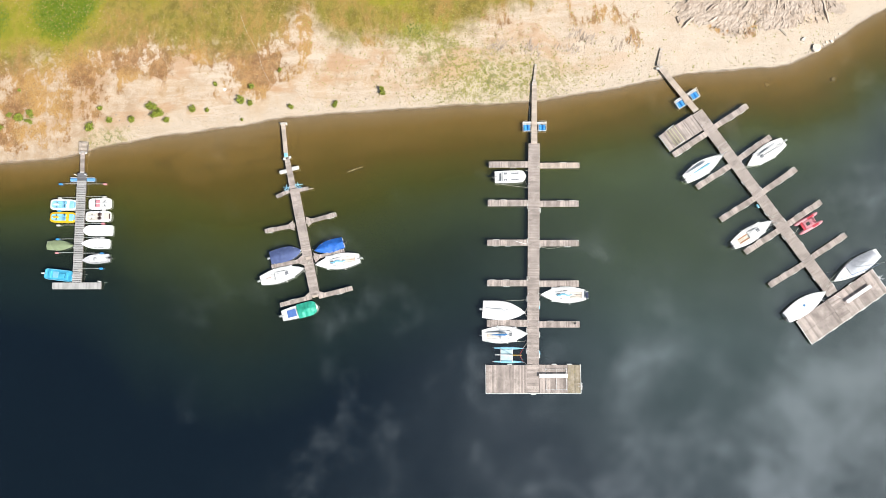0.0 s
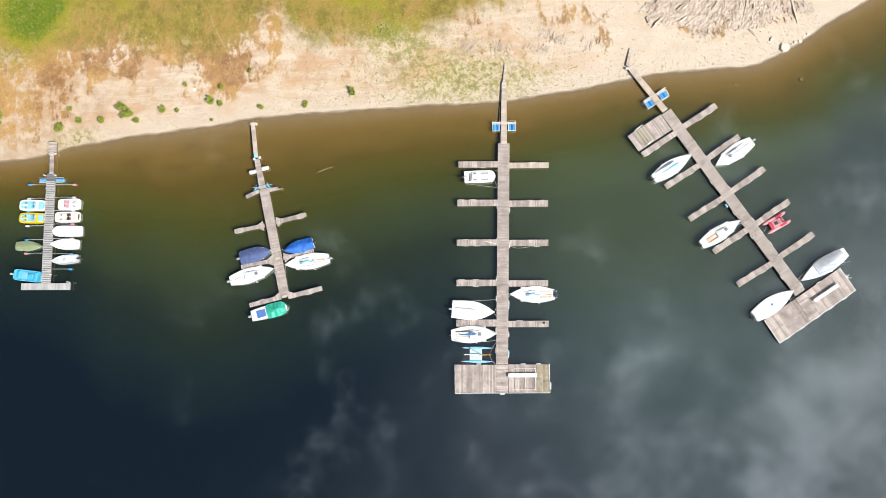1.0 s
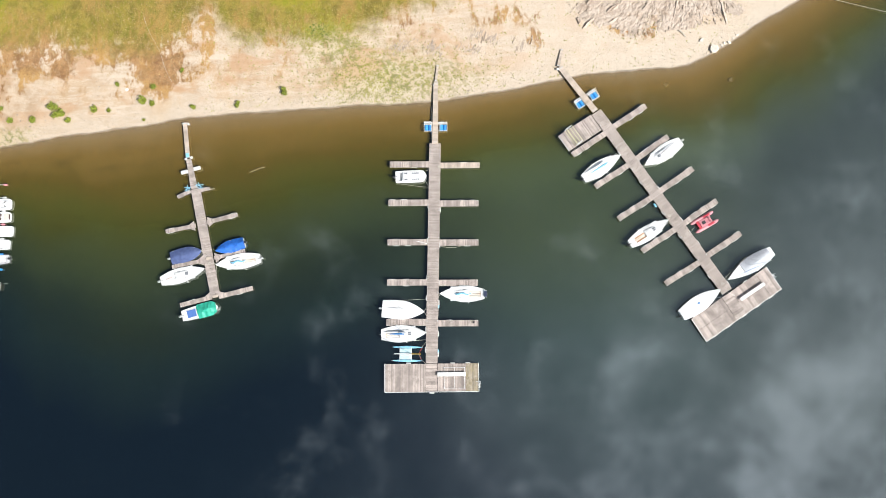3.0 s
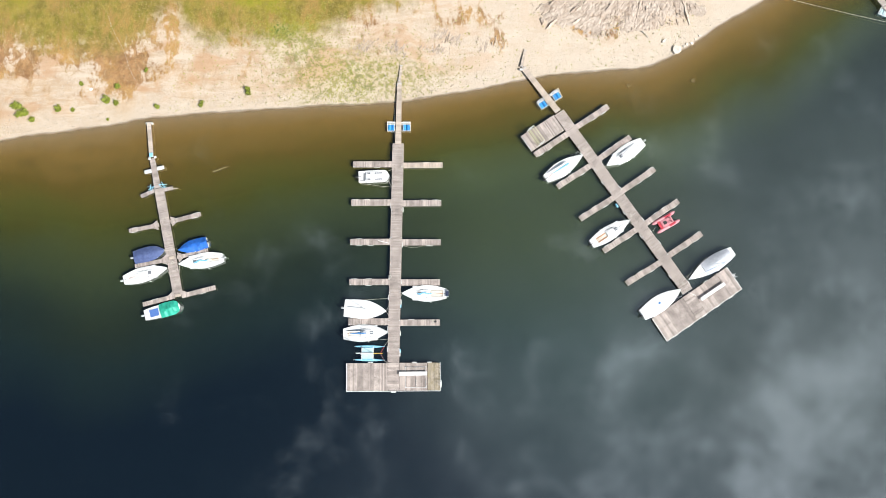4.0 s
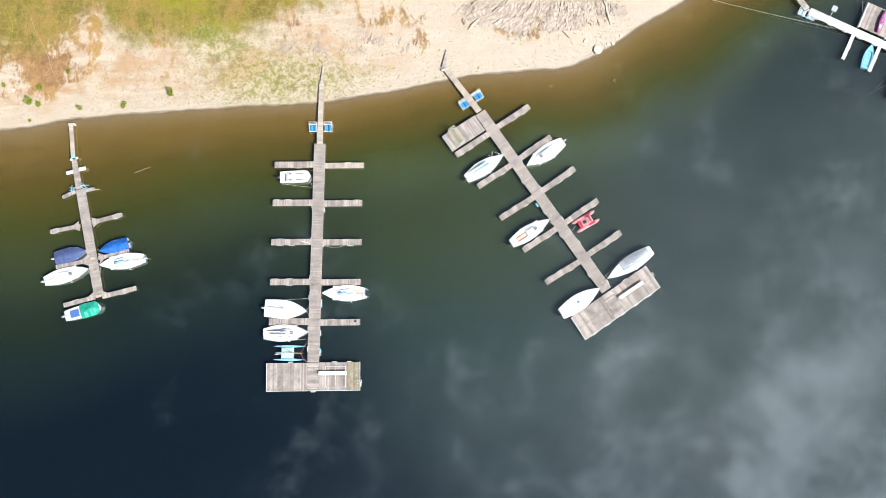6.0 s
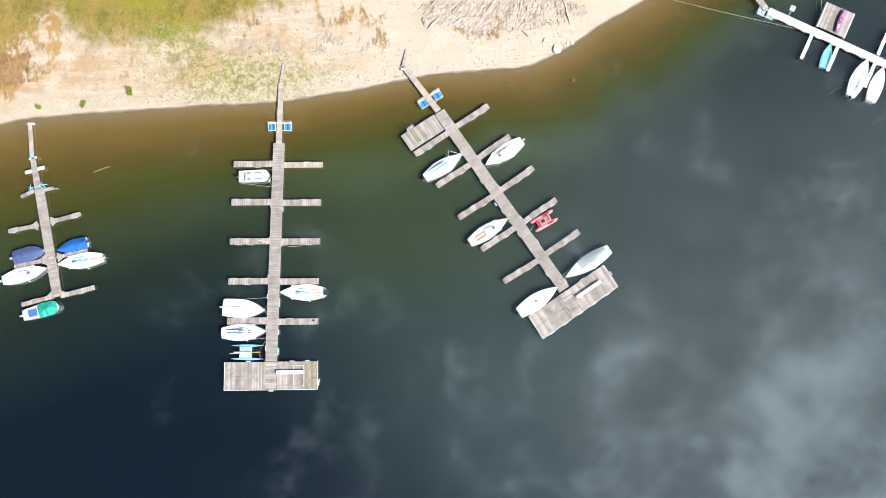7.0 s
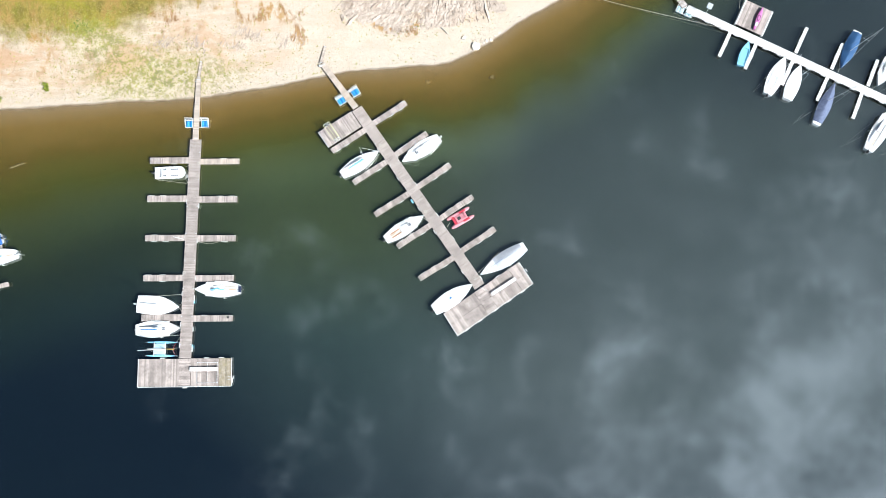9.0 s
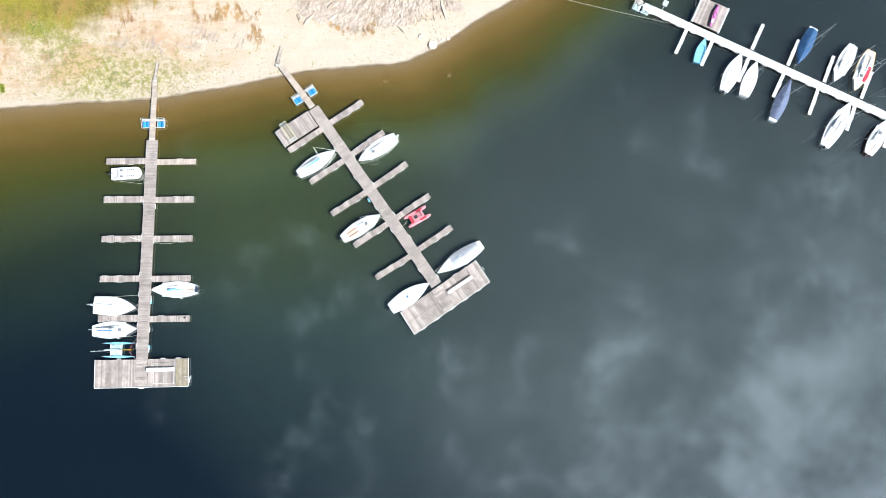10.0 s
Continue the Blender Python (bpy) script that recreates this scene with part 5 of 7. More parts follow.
    if solar:
        s = Shape()
        s.block((-L / 2 - 0.12, 0, H + 0.3), (0.34, 0.84, 0.03), 0.01)
        sp = part("solar_panel", s, M["solar_dark"], g, "dark blue solar panel on the stern")
        s = Shape()
        for y in (-0.45, 0.45):
            s.box((-L / 2 - 0.12, y, H + 0.3), (0.4, 0.05, 0.05))
        s.tube([(-L / 2 + 0.02, 0, H), (-L / 2 - 0.1, 0, H + 0.29)], 0.03)
        part("panel_frame", s, M["alu"], sp)
    for side in (-1, 1):
        s = Shape()
        s.tube([(L * 0.30, side * (beam / 2 * beam_at(0.8, tr, p) - 0.08), H * 1.18), (L * 0.33, side * (beam / 2 * beam_at(0.83, tr, p) - 0.08), H * 1.2)], 0.02)
        part("cleat", s, M["alu"], g)
    # fenders along the side
    for u, side in ((0.35, 1), (0.55, -1)):
        s = Shape()
        y = side * (beam / 2 * beam_at(u, tr, p) + 0.1)
        s.disc_stack([(0.03, -0.3), (0.09, -0.22), (0.1, 0), (0.09, 0.22), (0.03, 0.3)], 8, (-L / 2 + L * u, y, H * 0.45))
        part("fender", s, M["fender"], g, smooth=50)
    return g, L


def covered_boat(stern, bow, beam, label, cloth, ridge, free=0.55, tr=0.75, p=2.0, hull="gel", mast=0, motor=None, u0=0.0, u1=1.0, seed=1, mast_u=0.62, fold=0.05, category="boat", rake=0.0, furl=None, boom=False, creases=0.0):
    m, L = between(stern, bow)
    g = thing("covered_boat", m, label, category)
    part("hull", hull_shape(L, beam, free, tr, p), M[hull], g, smooth=50)
    part("deck", deck_shape(L, beam, free, tr, p), M[hull], g, smooth=40)
    part("rub_rail", gunwale(L, beam, free, tr, p), M["fender"], g, smooth=50)
    part("cover", cover_shape(L, beam, free, tr, p, ridge, u0, u1, seed, fold=fold, creases=creases), M[cloth], g, smooth=28)
    s = Shape()
    for u in np.linspace(u0 + 0.12, u1 - 0.12, 4):
        wv = beam / 2 * beam_at(u, tr, p) + 0.065
        x = -L / 2 + L * u
        for side in (-1, 1):
            s.tube([(x, side * wv, free), (x, side * (wv + 0.01), free * 0.45)], 0.012, 4)
    part("lashing", s, M["rope"], g)
    if mast:
        rig(g, L, free, mast_u, mast, boom, None, furl, rake)
    if motor:
        outboard(g, -L / 2 - 0.05, free * 0.8, motor)
    return g, L


def rowboat(stern, bow, beam, label, outer, inner, free=0.42, tr=0.78, p=2.1, thwarts=3, motor=None, foredeck=0.16, box=None, bed=None):
    m, L = between(stern, bow)
    g = thing("rowing_boat", m, label, "rowing boat")
    well = (0.06, 1 - foredeck - 0.12, beam * 0.40)
    part("hull", hull_shape(L, beam, free, tr, p, draft=0.2), M[outer], g, smooth=50)
    part("deck", deck_shape(L, beam, free, tr, p, well, crown=0.02), M[outer], g, smooth=40)
    part("rub_rail", gunwale(L, beam, free, tr, p, 0.035), M[outer], g, smooth=50)
    part("inside", well_shape(L, beam, free, well, 0.15, tr, p), M[inner], g)
    for k in range(thwarts):
        x = -L / 2 + L * (0.18 + 0.24 * k)
        s = Shape()
        s.block((x, 0, free - 0.06), (0.26, beam * 0.8, 0.05), 0.02)
        part("thwart", s, M[bed or outer], g)
    if box:
        s = Shape()
        s.disc_stack([(0.24, -0.02), (0.25, 0.05), (0.2, 0.11), (0.05, 0.13)], 14, (0.05, 0, free - 0.03))
        part("tub", s, M[box], g, smooth=40)
    if motor:
        outboard(g, -L / 2 - 0.05, free * 0.8, motor)
    for side in (-1, 1):
        s = Shape()
        s.tube([(-L * 0.02, side * beam * 0.46, free), (-L * 0.02, side * beam * 0.47, free + 0.12)], 0.02)
        part("oarlock", s, M["zinc"], g)
    return g, L


def round_rect(L, B, k, n=28):
    """A rounded outline, k: squareness."""
    out = []
    for i in range(n):
        a = 2 * math.pi * (i + 0.5) / n
        c, sn = math.cos(a), math.sin(a)
        out.append((math.copysign(abs(c) ** (2 / k), c) * L / 2, math.copysign(abs(sn) ** (2 / k), sn) * B / 2))
    return out


def pedal_boat(c, turn, L, B, label, shell, inside, seat_col, extra=None):
    """A four-seat pedal boat: moulded tub with a foot well, twin seats and a stern deck."""
    g = thing("pedal_boat", pose(c[0], c[1], 0, 0, 0, turn), label, "pedal boat")
    s = Shape()
    o = round_rect(L, B, 5.0)
    s.loft([[(x * k, y * k, z) for x, y in o] for k, z in ((0.86, -0.15), (0.96, 0.05), (1.0, 0.26), (1.0, 0.36), (0.97, 0.40), (0.93, 0.41))], True, True)
    part("hull", s, M[shell], g, smooth=50)
    # foot well: a coloured pan sunk between raised coamings
    s = Shape()
    o = round_rect(L * 0.52, B * 0.62, 4.0, 20)
    s.loft([[(x * k + L * 0.16, y * k, z) for x, y in o] for k, z in ((1.04, 0.41), (1.04, 0.50), (0.98, 0.52), (0.93, 0.50), (0.88, 0.425))], True, True)
    pan = part("foot_well", s, M[inside], g, smooth=45)
    s = Shape()
    o = round_rect(L * 0.22, B * 0.16, 4.0, 14)
    s.loft([[(x * k + L * 0.26, y * k, z) for x, y in o] for k, z in ((1, 0.42), (1, 0.58), (0.85, 0.62))], True, True)
    part("console", s, M[shell], pan, smooth=45)
    for side in (-1, 1):
        s = Shape()
        s.tube([(L * 0.22, side * B * 0.12, 0.50), (L * 0.22, side * B * 0.24, 0.50)], 0.03)
        s.box((L * 0.22, side * B * 0.14, 0.55), (0.09, 0.1, 0.03))
        s.box((L * 0.25, side * B * 0.22, 0.47), (0.09, 0.1, 0.03))
        part("pedal", s, M["engine"], pan)
        s = Shape()
        s.block((-L * 0.05, side * B * 0.17, 0.50), (0.44, B * 0.27, 0.16), 0.06)
        st = part("seat", s, M[seat_col], g)
        s = Shape()
        s.block((-L * 0.05 - 0.25, side * B * 0.17, 0.60), (0.12, B * 0.27, 0.40), 0.05)
        part("backrest", s, M[seat_col], st)
    s = Shape()
    s.block((-L * 0.32, 0, 0.44), (L * 0.17, B * 0.66, 0.08), 0.05)
    part("stern_seat", s, M[inside], g)
    s = Shape()
    s.block((-L * 0.445, 0, 0.46), (L * 0.05, B * 0.5, 0.1), 0.04)
    part("stern_deck", s, M[extra or shell], g)
    s = Shape()
    s.tube([(L * 0.12, 0, 0.52), (L * 0.05, 0, 0.78)], 0.02)
    part("steering_lever", s, M["alu"], g)
    return g


def slender_hull(L, B, H, n=14):
    s = Shape()
    rings = []
    for i in range(n + 1):
        u = i / n
        wv = max(0.015, B / 2 * min(1, (0.45 + 1.6 * u)) * max(0.0, 1 - max(0, (u - 0.55) / 0.45) ** 2.0))
        x, z = -L / 2 + L * u, H * (0.9 + 0.25 * u * u)
        rings.append([(x, -wv, z * 0.8), (x, -wv * 0.6, z), (x, wv * 0.6, z), (x, wv, z * 0.8), (x, wv * 0.8, 0.05), (x, 0, -0.15), (x, -wv * 0.8, 0.05)])
    s.loft(rings, True, True)
    return s


# boats at jetty A
pedal_boat((-53.66, 16.63), 178, 3.85, 1.62, "white pedal boat with pale blue seats and well", "gel", "pale_cyan", "sail_cyan", "sail_cyan")
pedal_boat((-53.63, 14.79), 178.5, 3.82, 1.55, "yellow pedal boat with pale blue seats and well", "yellow", "pale_cyan", "sail_cyan", "sail_cyan")
pedal_boat((-48.32, 16.72), 1, 3.35, 1.66, "white pedal boat with a faded red middle", "gel", "nonskid", "pink")
pedal_boat((-48.48, 14.87), 180, 3.74, 1.58, "white pedal boat with dark brown seats and well", "gel", "cockpit", "brown_seat", "brown_seat")
rowboat((-46.36, 12.80), (-50.52, 12.84), 1.52, "white flat-bottomed rowing boat moored at the jetty", "gel", "gel", tr=0.96, p=7.0, thwarts=1, foredeck=0.3)
rowboat((-46.71, 10.88), (-50.70, 10.98), 1.46, "white pointed rowing boat moored at the jetty", "gel", "nonskid", tr=0.9, p=2.4, bed="gel")
rowboat((-46.66, 8.86), (-50.45, 8.56), 1.32, "pale grey rowing boat with a tub amidships", "grey_hull", "nonskid", tr=0.86, p=2.6, thwarts=2, motor="engine", box="engine_pale", bed="nonskid")
covered_boat((-55.67, 10.74), (-51.83, 10.70), 1.36, "rowing boat under an olive green tarpaulin", "tarp_olive", lambda u: 0.30 * (0.6 + 0.4 * math.sin(math.pi * u)), 0.42, 0.8, 1.9, "grey_hull", seed=3, fold=0.06)
m, L = between((-55.85, 6.74), (-51.74, 6.24))
g = thing("rescue_boat", m, "bright turquoise flat boat with a moulded seat well", "boat")
s = Shape()
o = round_rect(L, 1.62, 6.0)
s.loft([[(x * k, y * k, z) for x, y in o] for k, z in ((0.86, -0.12), (0.97, 0.08), (1, 0.3), (1.0, 0.40), (0.97, 0.44), (0.92, 0.44), (0.88, 0.34))], True, True)
part("hull", s, M["cyan"], g, smooth=50)
for x, wd, l in ((-1.2, 1.1, 0.42), (0.55, 0.6, 0.75), (1.25, 1.1, 0.4)):
    s = Shape()
    s.block((x, 0.0, 0.46), (l, wd, 0.26), 0.06)
    part("seat", s, M["cyan"], g)
s = Shape()
s.block((-0.45, 0.0, 0.38), (0.8, 0.9, 0.06), 0.04)
part("floor_panel", s, M["sail_cyan"], g)
for y in (-0.72, 0.72):
    s = Shape()
    s.tube([(-1.7, y, 0.46), (-0.6, y, 0.5), (1.6, y, 0.46)], 0.03)
    part("rail", s, M["pale_cyan"], g)
outboard(g, -L / 2 + 0.05, 0.35, "engine_pale")

# boats at jetty B
covered_boat((-23.4, 8.66), (-19.05, 9.72), 2.0, "motor boat under a faded navy tarpaulin", "tarp_navy", lambda u: 0.42 * math.sin(math.pi * (0.15 + 0.8 * u)) ** 0.7, 0.55, 0.85, 2.6, u1=0.98, motor="engine_pale", seed=5)
covered_boat((-13.1, 10.80), (-17.12, 9.66), 1.72, "small motor boat under a bright blue tarpaulin", "tarp_blue", lambda u: 0.5 * (1 - 0.8 * u) + 0.12, 0.5, 0.85, 2.2, motor="engine", seed=7, fold=0.07, creases=0.12)
sailboat((-24.7, 5.45), (-18.56, 7.18), 2.15, "white sailboat with grey deck hatches moored by the bow", cloth=None, floor="nonskid", well=(0.12, 0.34, 0.45), mast=0, motor="engine_pale")
sailboat((-10.78, 8.52), (-16.96, 7.64), 2.2, "white sailboat with a pale blue furled sail and cream cockpit", cloth="sail_cyan", well=(0.1, 0.40, 0.55), mast=0, motor="engine_pale")
m, L = between((-21.55, 0.5), (-16.54, 1.82))
g = thing("motor_boat", m, "white cabin boat with a blue panel and sea-green tarpaulin", "motor boat")
part("hull", hull_shape(L, 1.75, 0.6, 0.82, 9.0), M["gel"], g, smooth=50)
part("deck", deck_shape(L, 1.75, 0.6, 0.82, 9.0), M["gel"], g, smooth=40)
part("rub_rail", gunwale(L, 1.75, 0.6, 0.82, 9.0), M["fender"], g, smooth=50)
part("tarpaulin", cover_shape(L, 1.8, 0.62, 0.82, 9.0, lambda u: 0.5 * math.sin(math.pi * (u - 0.38) / 0.62 * 0.85 + 0.3), 0.44, 0.955, 9, over=0.1, fold=0.08, creases=0.14), M["tarp_green"], g, "crumpled sea-green tarpaulin", smooth=28)
s = Shape()
s.block((-L * 0.23, 0, 0.68), (1.25, 1.05, 0.06), 0.02)
pan = part("solar_panel", s, M["solar"], g, "blue panel on the white roof")
for y in (-0.54, 0.54):
    s = Shape()
    s.box((-L * 0.23, y, 0.68), (1.3, 0.05, 0.08))
    part("frame_bar", s, M["alu"], pan)
s = Shape()
s.tube([(-L * 0.44, -0.6, 0.6), (-L * 0.46, -0.55, 0.9), (-L * 0.48, 0, 0.95), (-L * 0.46, 0.55, 0.9), (-L * 0.44, 0.6, 0.6)], 0.02)
part("stern_rail", s, M["alu"], g, smooth=60)
outboard(g, -L / 2 - 0.03, 0.5, "engine_pale")

# boats at jetty C
m, L = between((8.40, 19.92), (12.80, 20.02))
g = thing("motor_boat", m, "white cabin motor boat with dark roof windows", "motor boat")
part("hull", hull_shape(L, 1.75, 0.6, 0.92, 10.0), M["gel"], g, smooth=50)
part("deck", deck_shape(L, 1.75, 0.6, 0.92, 10.0, (0.04, 0.2, 0.6)), M["gel"], g, smooth=40)
part("cockpit", well_shape(L, 1.75, 0.6, (0.04, 0.2, 0.6), 0.35, 0.92, 10.0), M["nonskid"], g)
part("rub_rail", gunwale(L, 1.75, 0.6, 0.92, 10.0), M["fender"], g, smooth=50)
s = Shape()
s.loft([[(x * k + 0.3, y * k, z) for x, y in round_rect(3.0, 1.42, 9.0)] for k, z in ((1.0, 0.58), (0.97, 0.76), (0.93, 0.80), (0.88, 0.81))], True, True)
cab = part("cabin", s, M["gel"], g, smooth=40)
for x, l, wd in ((-0.72, 0.42, 0.26), (0.62, 1.05, 0.17)):
    for side in (-1, 1):
        s = Shape()
        s.block((x, side * 0.44, 0.815), (l, wd, 0.03), 0.02)
        win = part("roof_window", s, M["glass"], cab)
        for k in (-1, 0, 1) if l > 0.5 else (0,):
            b = Shape()
            b.box((x + k * l * 0.27, side * 0.44, 0.833), (0.035, wd, 0.012))
            part("glazing_bar", b, M["gel"], win)
s = Shape()
s.block((-0.05, 0, 0.82), (0.9, 0.5, 0.04), 0.05)
part("roof_hatch", s, M["nonskid"], cab)
outboard(g, -L / 2 - 0.05, 0.5, "engine")
sailboat((20.77, 3.16), (14.52, 3.26), 2.28, "white sailboat with pale blue furled sail and solar panel", cloth="sail_cyan", well=(0.08, 0.36, 0.46), floor="cockpit", solar=True, mast=0, motor="engine", seats="cockpit")
covered_boat((6.47, 1.28), (12.33, 0.78), 2.55, "broad white sailboat under a white boat cover", "sail_white", lambda u: 0.30 * math.sin(math.pi * min(1, 0.35 + 0.6 * u)), 0.6, 0.9, 2.0, mast=9.4, motor="engine_pale", seed=11, fold=0.03, mast_u=0.52, boom=True, category="sailboat")
sailboat((6.35, -2.34), (12.64, -2.13), 2.35, "white sailboat with a blue furled sail beside the jetty head", cloth="sail_blue", well=(0.1, 0.4, 0.5), mast=9.3, mast_u=0.56, motor=None, tr=0.6)
m, L = between((8.0, -5.0), (12.1, -5.08))
g = thing("catamaran", m, "small catamaran with pale blue hulls and light trampoline", "catamaran")
for y in (-0.93, 0.93):
    s = slender_hull(L, 0.36, 0.42)
    me = s.mesh("hull", M["pale_cyan"], 50)
    o = part("hull", me, None, g)
    o.location = (0, y, 0)
for x in (-1.15, 0.45):
    s = Shape()
    s.tube([(x, -0.95, 0.44), (x, 0.95, 0.44)], 0.05, 8)
    part("cross_beam", s, M["alu"], g, smooth=50)
s = Shape()
s.box((-0.35, 0, 0.45), (1.5, 1.5, 0.02))
part("trampoline", s, M["tramp"], g, "pale mesh trampoline")
s = Shape()
s.tube([(0.45, 0, 0.48), (0.1, 0, 4.2), (-0.4, 0, 8.0)], 0.05, 8, 0.035)
mast = part("mast", s, M["alu"], g, "tall aluminium mast", smooth=50)
s = Shape()
for y in (-0.93, 0.93):
    s.tube([(0.2, y, 0.42), (0.0, 0, 5.6)], 0.01, 4)
s.tube([(1.95, -0.93, 0.45), (1.5, 0, 0.9), (0.0, 0, 5.6)], 0.01, 4)
part("shroud", s, M["wire"], mast)
s = Shape()
s.tube([(0.1, 0, 0.56), (1.75, 0.0, 0.52)], 0.05, 8)
part("bowsprit", s, M["yellow"], g, "yellow bowsprit", smooth=50)
s = Shape()
s.tube([(0.4, 0, 0.72), (-0.6, 0.03, 0.70), (-1.95, 0.0, 0.66)], 0.10, 8, 0.06)
part("furled_sail", s, M["sail_white"], g, smooth=50)
for y in (-0.93, 0.93):
    s = Shape()
    s.box((-L / 2 - 0.12, y, 0.15), (0.26, 0.03, 0.7))
    part("rudder", s, M["gel"], g)
s = Shape()
s.tube([(1.95, -0.93, 0.46), (1.45, 0, 0.46), (1.95, 0.93, 0.46)], 0.03)
part("bridle", s, M["rope_red"], g, "red rope bridle")

# boats at jetty D
sailboat((35.08, 19.35), (40.41, 22.71), 2.1, "white sailboat with a pale blue furled sail", cloth="sail_cyan", well=(0.1, 0.42, 0.5), mast=8.0, mast_u=0.63, motor="engine", cabin=False, seats="gel", floor="gel")
sailboat((49.12, 24.62), (43.76, 21.12), 2.2, "white sailboat with smoked hatches and dark boom", cloth=None, well=(0.1, 0.36, 0.45), mast=8.0, mast_u=0.61, motor="engine_pale", floor="gel")
sailboat((41.3, 9.91), (46.76, 13.28), 2.05, "white sailboat with varnished wooden cockpit seats", cloth=None, well=(0.14, 0.40, 0.40), floor="cockpit", seats="teak", mast=8.0, mast_u=0.6, motor="engine", boom=False)
g, L = covered_boat((48.03, -0.13), (53.51, 3.42), 2.2, "white sailboat under a white cover with a blue patch", "sail_white", lambda u: 0.24 * math.sin(math.pi * min(1, 0.3 + 0.7 * u)), 0.62, 0.68, 1.9, mast=7.6, motor="engine", seed=13, fold=0.02, category="sailboat")
s = Shape()
s.block((-0.35, 0.1, 0.90), (0.3, 0.26, 0.04), 0.02, 0.3)
part("patch", s, M["sail_blue"], g, "blue patch on the cover")
g, L = covered_boat((61.1, 8.74), (54.68, 4.78), 2.15, "white sailboat under a grey tent cover", "tarp_grey", lambda u: 0.62 * math.sin(math.pi * (u / 0.66) * 0.8 + 0.35), 0.62, 0.6, 1.9, mast=7.8, seed=15, u0=0.07, u1=0.66, mast_u=0.51, furl="sail_blue", category="sailboat")
m, L = between((50.4, 12.11), (53.6, 13.9))
g = thing("water_bike", m, "faded red twin-hulled pedal boat with pink seats", "pedal boat")
for y in (-0.69, 0.69):
    s = Shape()
    s.loft([[(x, y + math.cos(a) * r, 0.2 + math.sin(a) * r) for a in (2 * math.pi * j / 10 for j in range(10))] for x, r in ((-1.85, 0.08), (-1.7, 0.2), (-1.3, 0.27), (1.3, 0.27), (1.65, 0.2), (1.85, 0.06))], True, True)
    part("float_hull", s, M["pink"], g, smooth=50)
    s = Shape()
    s.block((0.6, y * 0.98, 0.48), (1.0, 0.3, 0.08), 0.04)
    part("side_pad", s, M["red"], g)
s = Shape()
s.block((0.1, 0, 0.46), (1.7, 1.0, 0.1), 0.08)
part("platform", s, M["pink"], g)
for y in (-0.25, 0.25):
    s = Shape()
    s.block((0.35, y, 0.58), (0.44, 0.4, 0.16), 0.05)
    st = part("seat", s, M["pink"], g)
    s = Shape()
    s.block((0.62, y, 0.72), (0.12, 0.4, 0.4), 0.05)
    part("backrest", s, M["pink"], st)
s = Shape()
s.block((-0.25, 0, 0.56), (0.5, 0.45, 0.14), 0.04)
part("pedal_box", s, M["engine"], g)
s = Shape()
s.block((-1.0, 0, 0.44), (0.4, 1.2, 0.08), 0.04)
part("step", s, M["red"], g)

# boats at jetty E
rowboat((93.31, 34.98), (94.7, 38.53), 1.36, "pale turquoise dinghy moored under the white jetty", "pale_cyan", "pale_cyan", tr=0.8, p=1.9, bed="pale_cyan", thwarts=1)
sailboat((96.89, 30.53), (99.82, 36.12), 2.2, "white sailboat with a narrow cockpit by the white jetty", cloth=None, well=(0.14, 0.46, 0.36), cabin=False, mast=8.0, mast_u=0.56, motor="engine", floor="nonskid")
covered_boat((99.76, 29.73), (101.96, 34.81), 1.9, "white sailboat under a close white cover", "sail_white", lambda u: 0.22 * math.sin(math.pi * min(1, 0.3 + 0.7 * u)), 0.6, 0.7, 2.0, mast=7.0, seed=17, fold=0.02, mast_u=0.56, category="sailboat")
covered_boat((110.81, 39.85), (107.83, 34.30), 1.85, "white sailboat under a deep blue cover", "tarp_deep", lambda u: 0.1 + 0.4 * math.sin(math.pi * (0.2 + 0.75 * u)), 0.55, 0.68, 2.0, mast=9.3, seed=19, u0=0.05, creases=0.07, mast_u=0.56, category="sailboat")
covered_boat((103.71, 25.94), (106.78, 32.04), 1.8, "white sailboat under a slate blue tent cover", "tarp_slate", lambda u: 0.5 * math.sin(math.pi * (0.2 + 0.75 * u)), 0.55, 0.62, 1.8, mast=9.1, seed=21, u0=0.06, creases=0.09, mast_u=0.55, rake=0.5, category="sailboat")
sailboat((116.42, 37.05), (113.00, 31.54), 2.2, "white sailboat with a cream oval cockpit", cloth=None, well=(0.12, 0.45, 0.5), cabin=True, mast=9.0, mast_u=0.6, motor=None, hatch=False)
g, L = sailboat((119.00, 36.17), (115.87, 30.09), 2.25, "white sailboat with a yellow rail and red canvas strip", cloth="sail_white", stripe="yellow", mast=8.8, mast_u=0.56, well=(0.12, 0.4, 0.5))
s = Shape()
s.block((0.3, 0.66, 0.80), (2.5, 0.55, 0.1), 0.08)
part("canvas_bag", s, M["red"], g, "red canvas bag on the side deck")
sailboat((110.96, 22.03), (115.24, 28.49), 2.35, "large white sailboat with a blue cloth by the mast", cloth="sail_white", mast=10.1, mast_u=0.55, rake=0.4, well=(0.1, 0.4, 0.5), motor="engine", hatch=False)
sailboat((117.19, 20.75), (120.34, 25.81), 2.1, "white sailboat with a maroon hull and dark hatch", cloth=None, hull="maroon", mast=9.4, mast_u=0.56, well=(0.1, 0.34, 0.45), motor=None)
sailboat((124.88, 35.10), (121.85, 29.69), 2.3, "dark navy sailboat on the far side of the white jetty", cloth="sail_blue", hull="navy_hull", mast=7.8)
m, L = between((95.41, 40.25), (96.86, 43.55))
g = thing("kayak", pose(0, 0, DECK + 0.05) @ m, "magenta kayak lying on the wooden raft", "kayak")
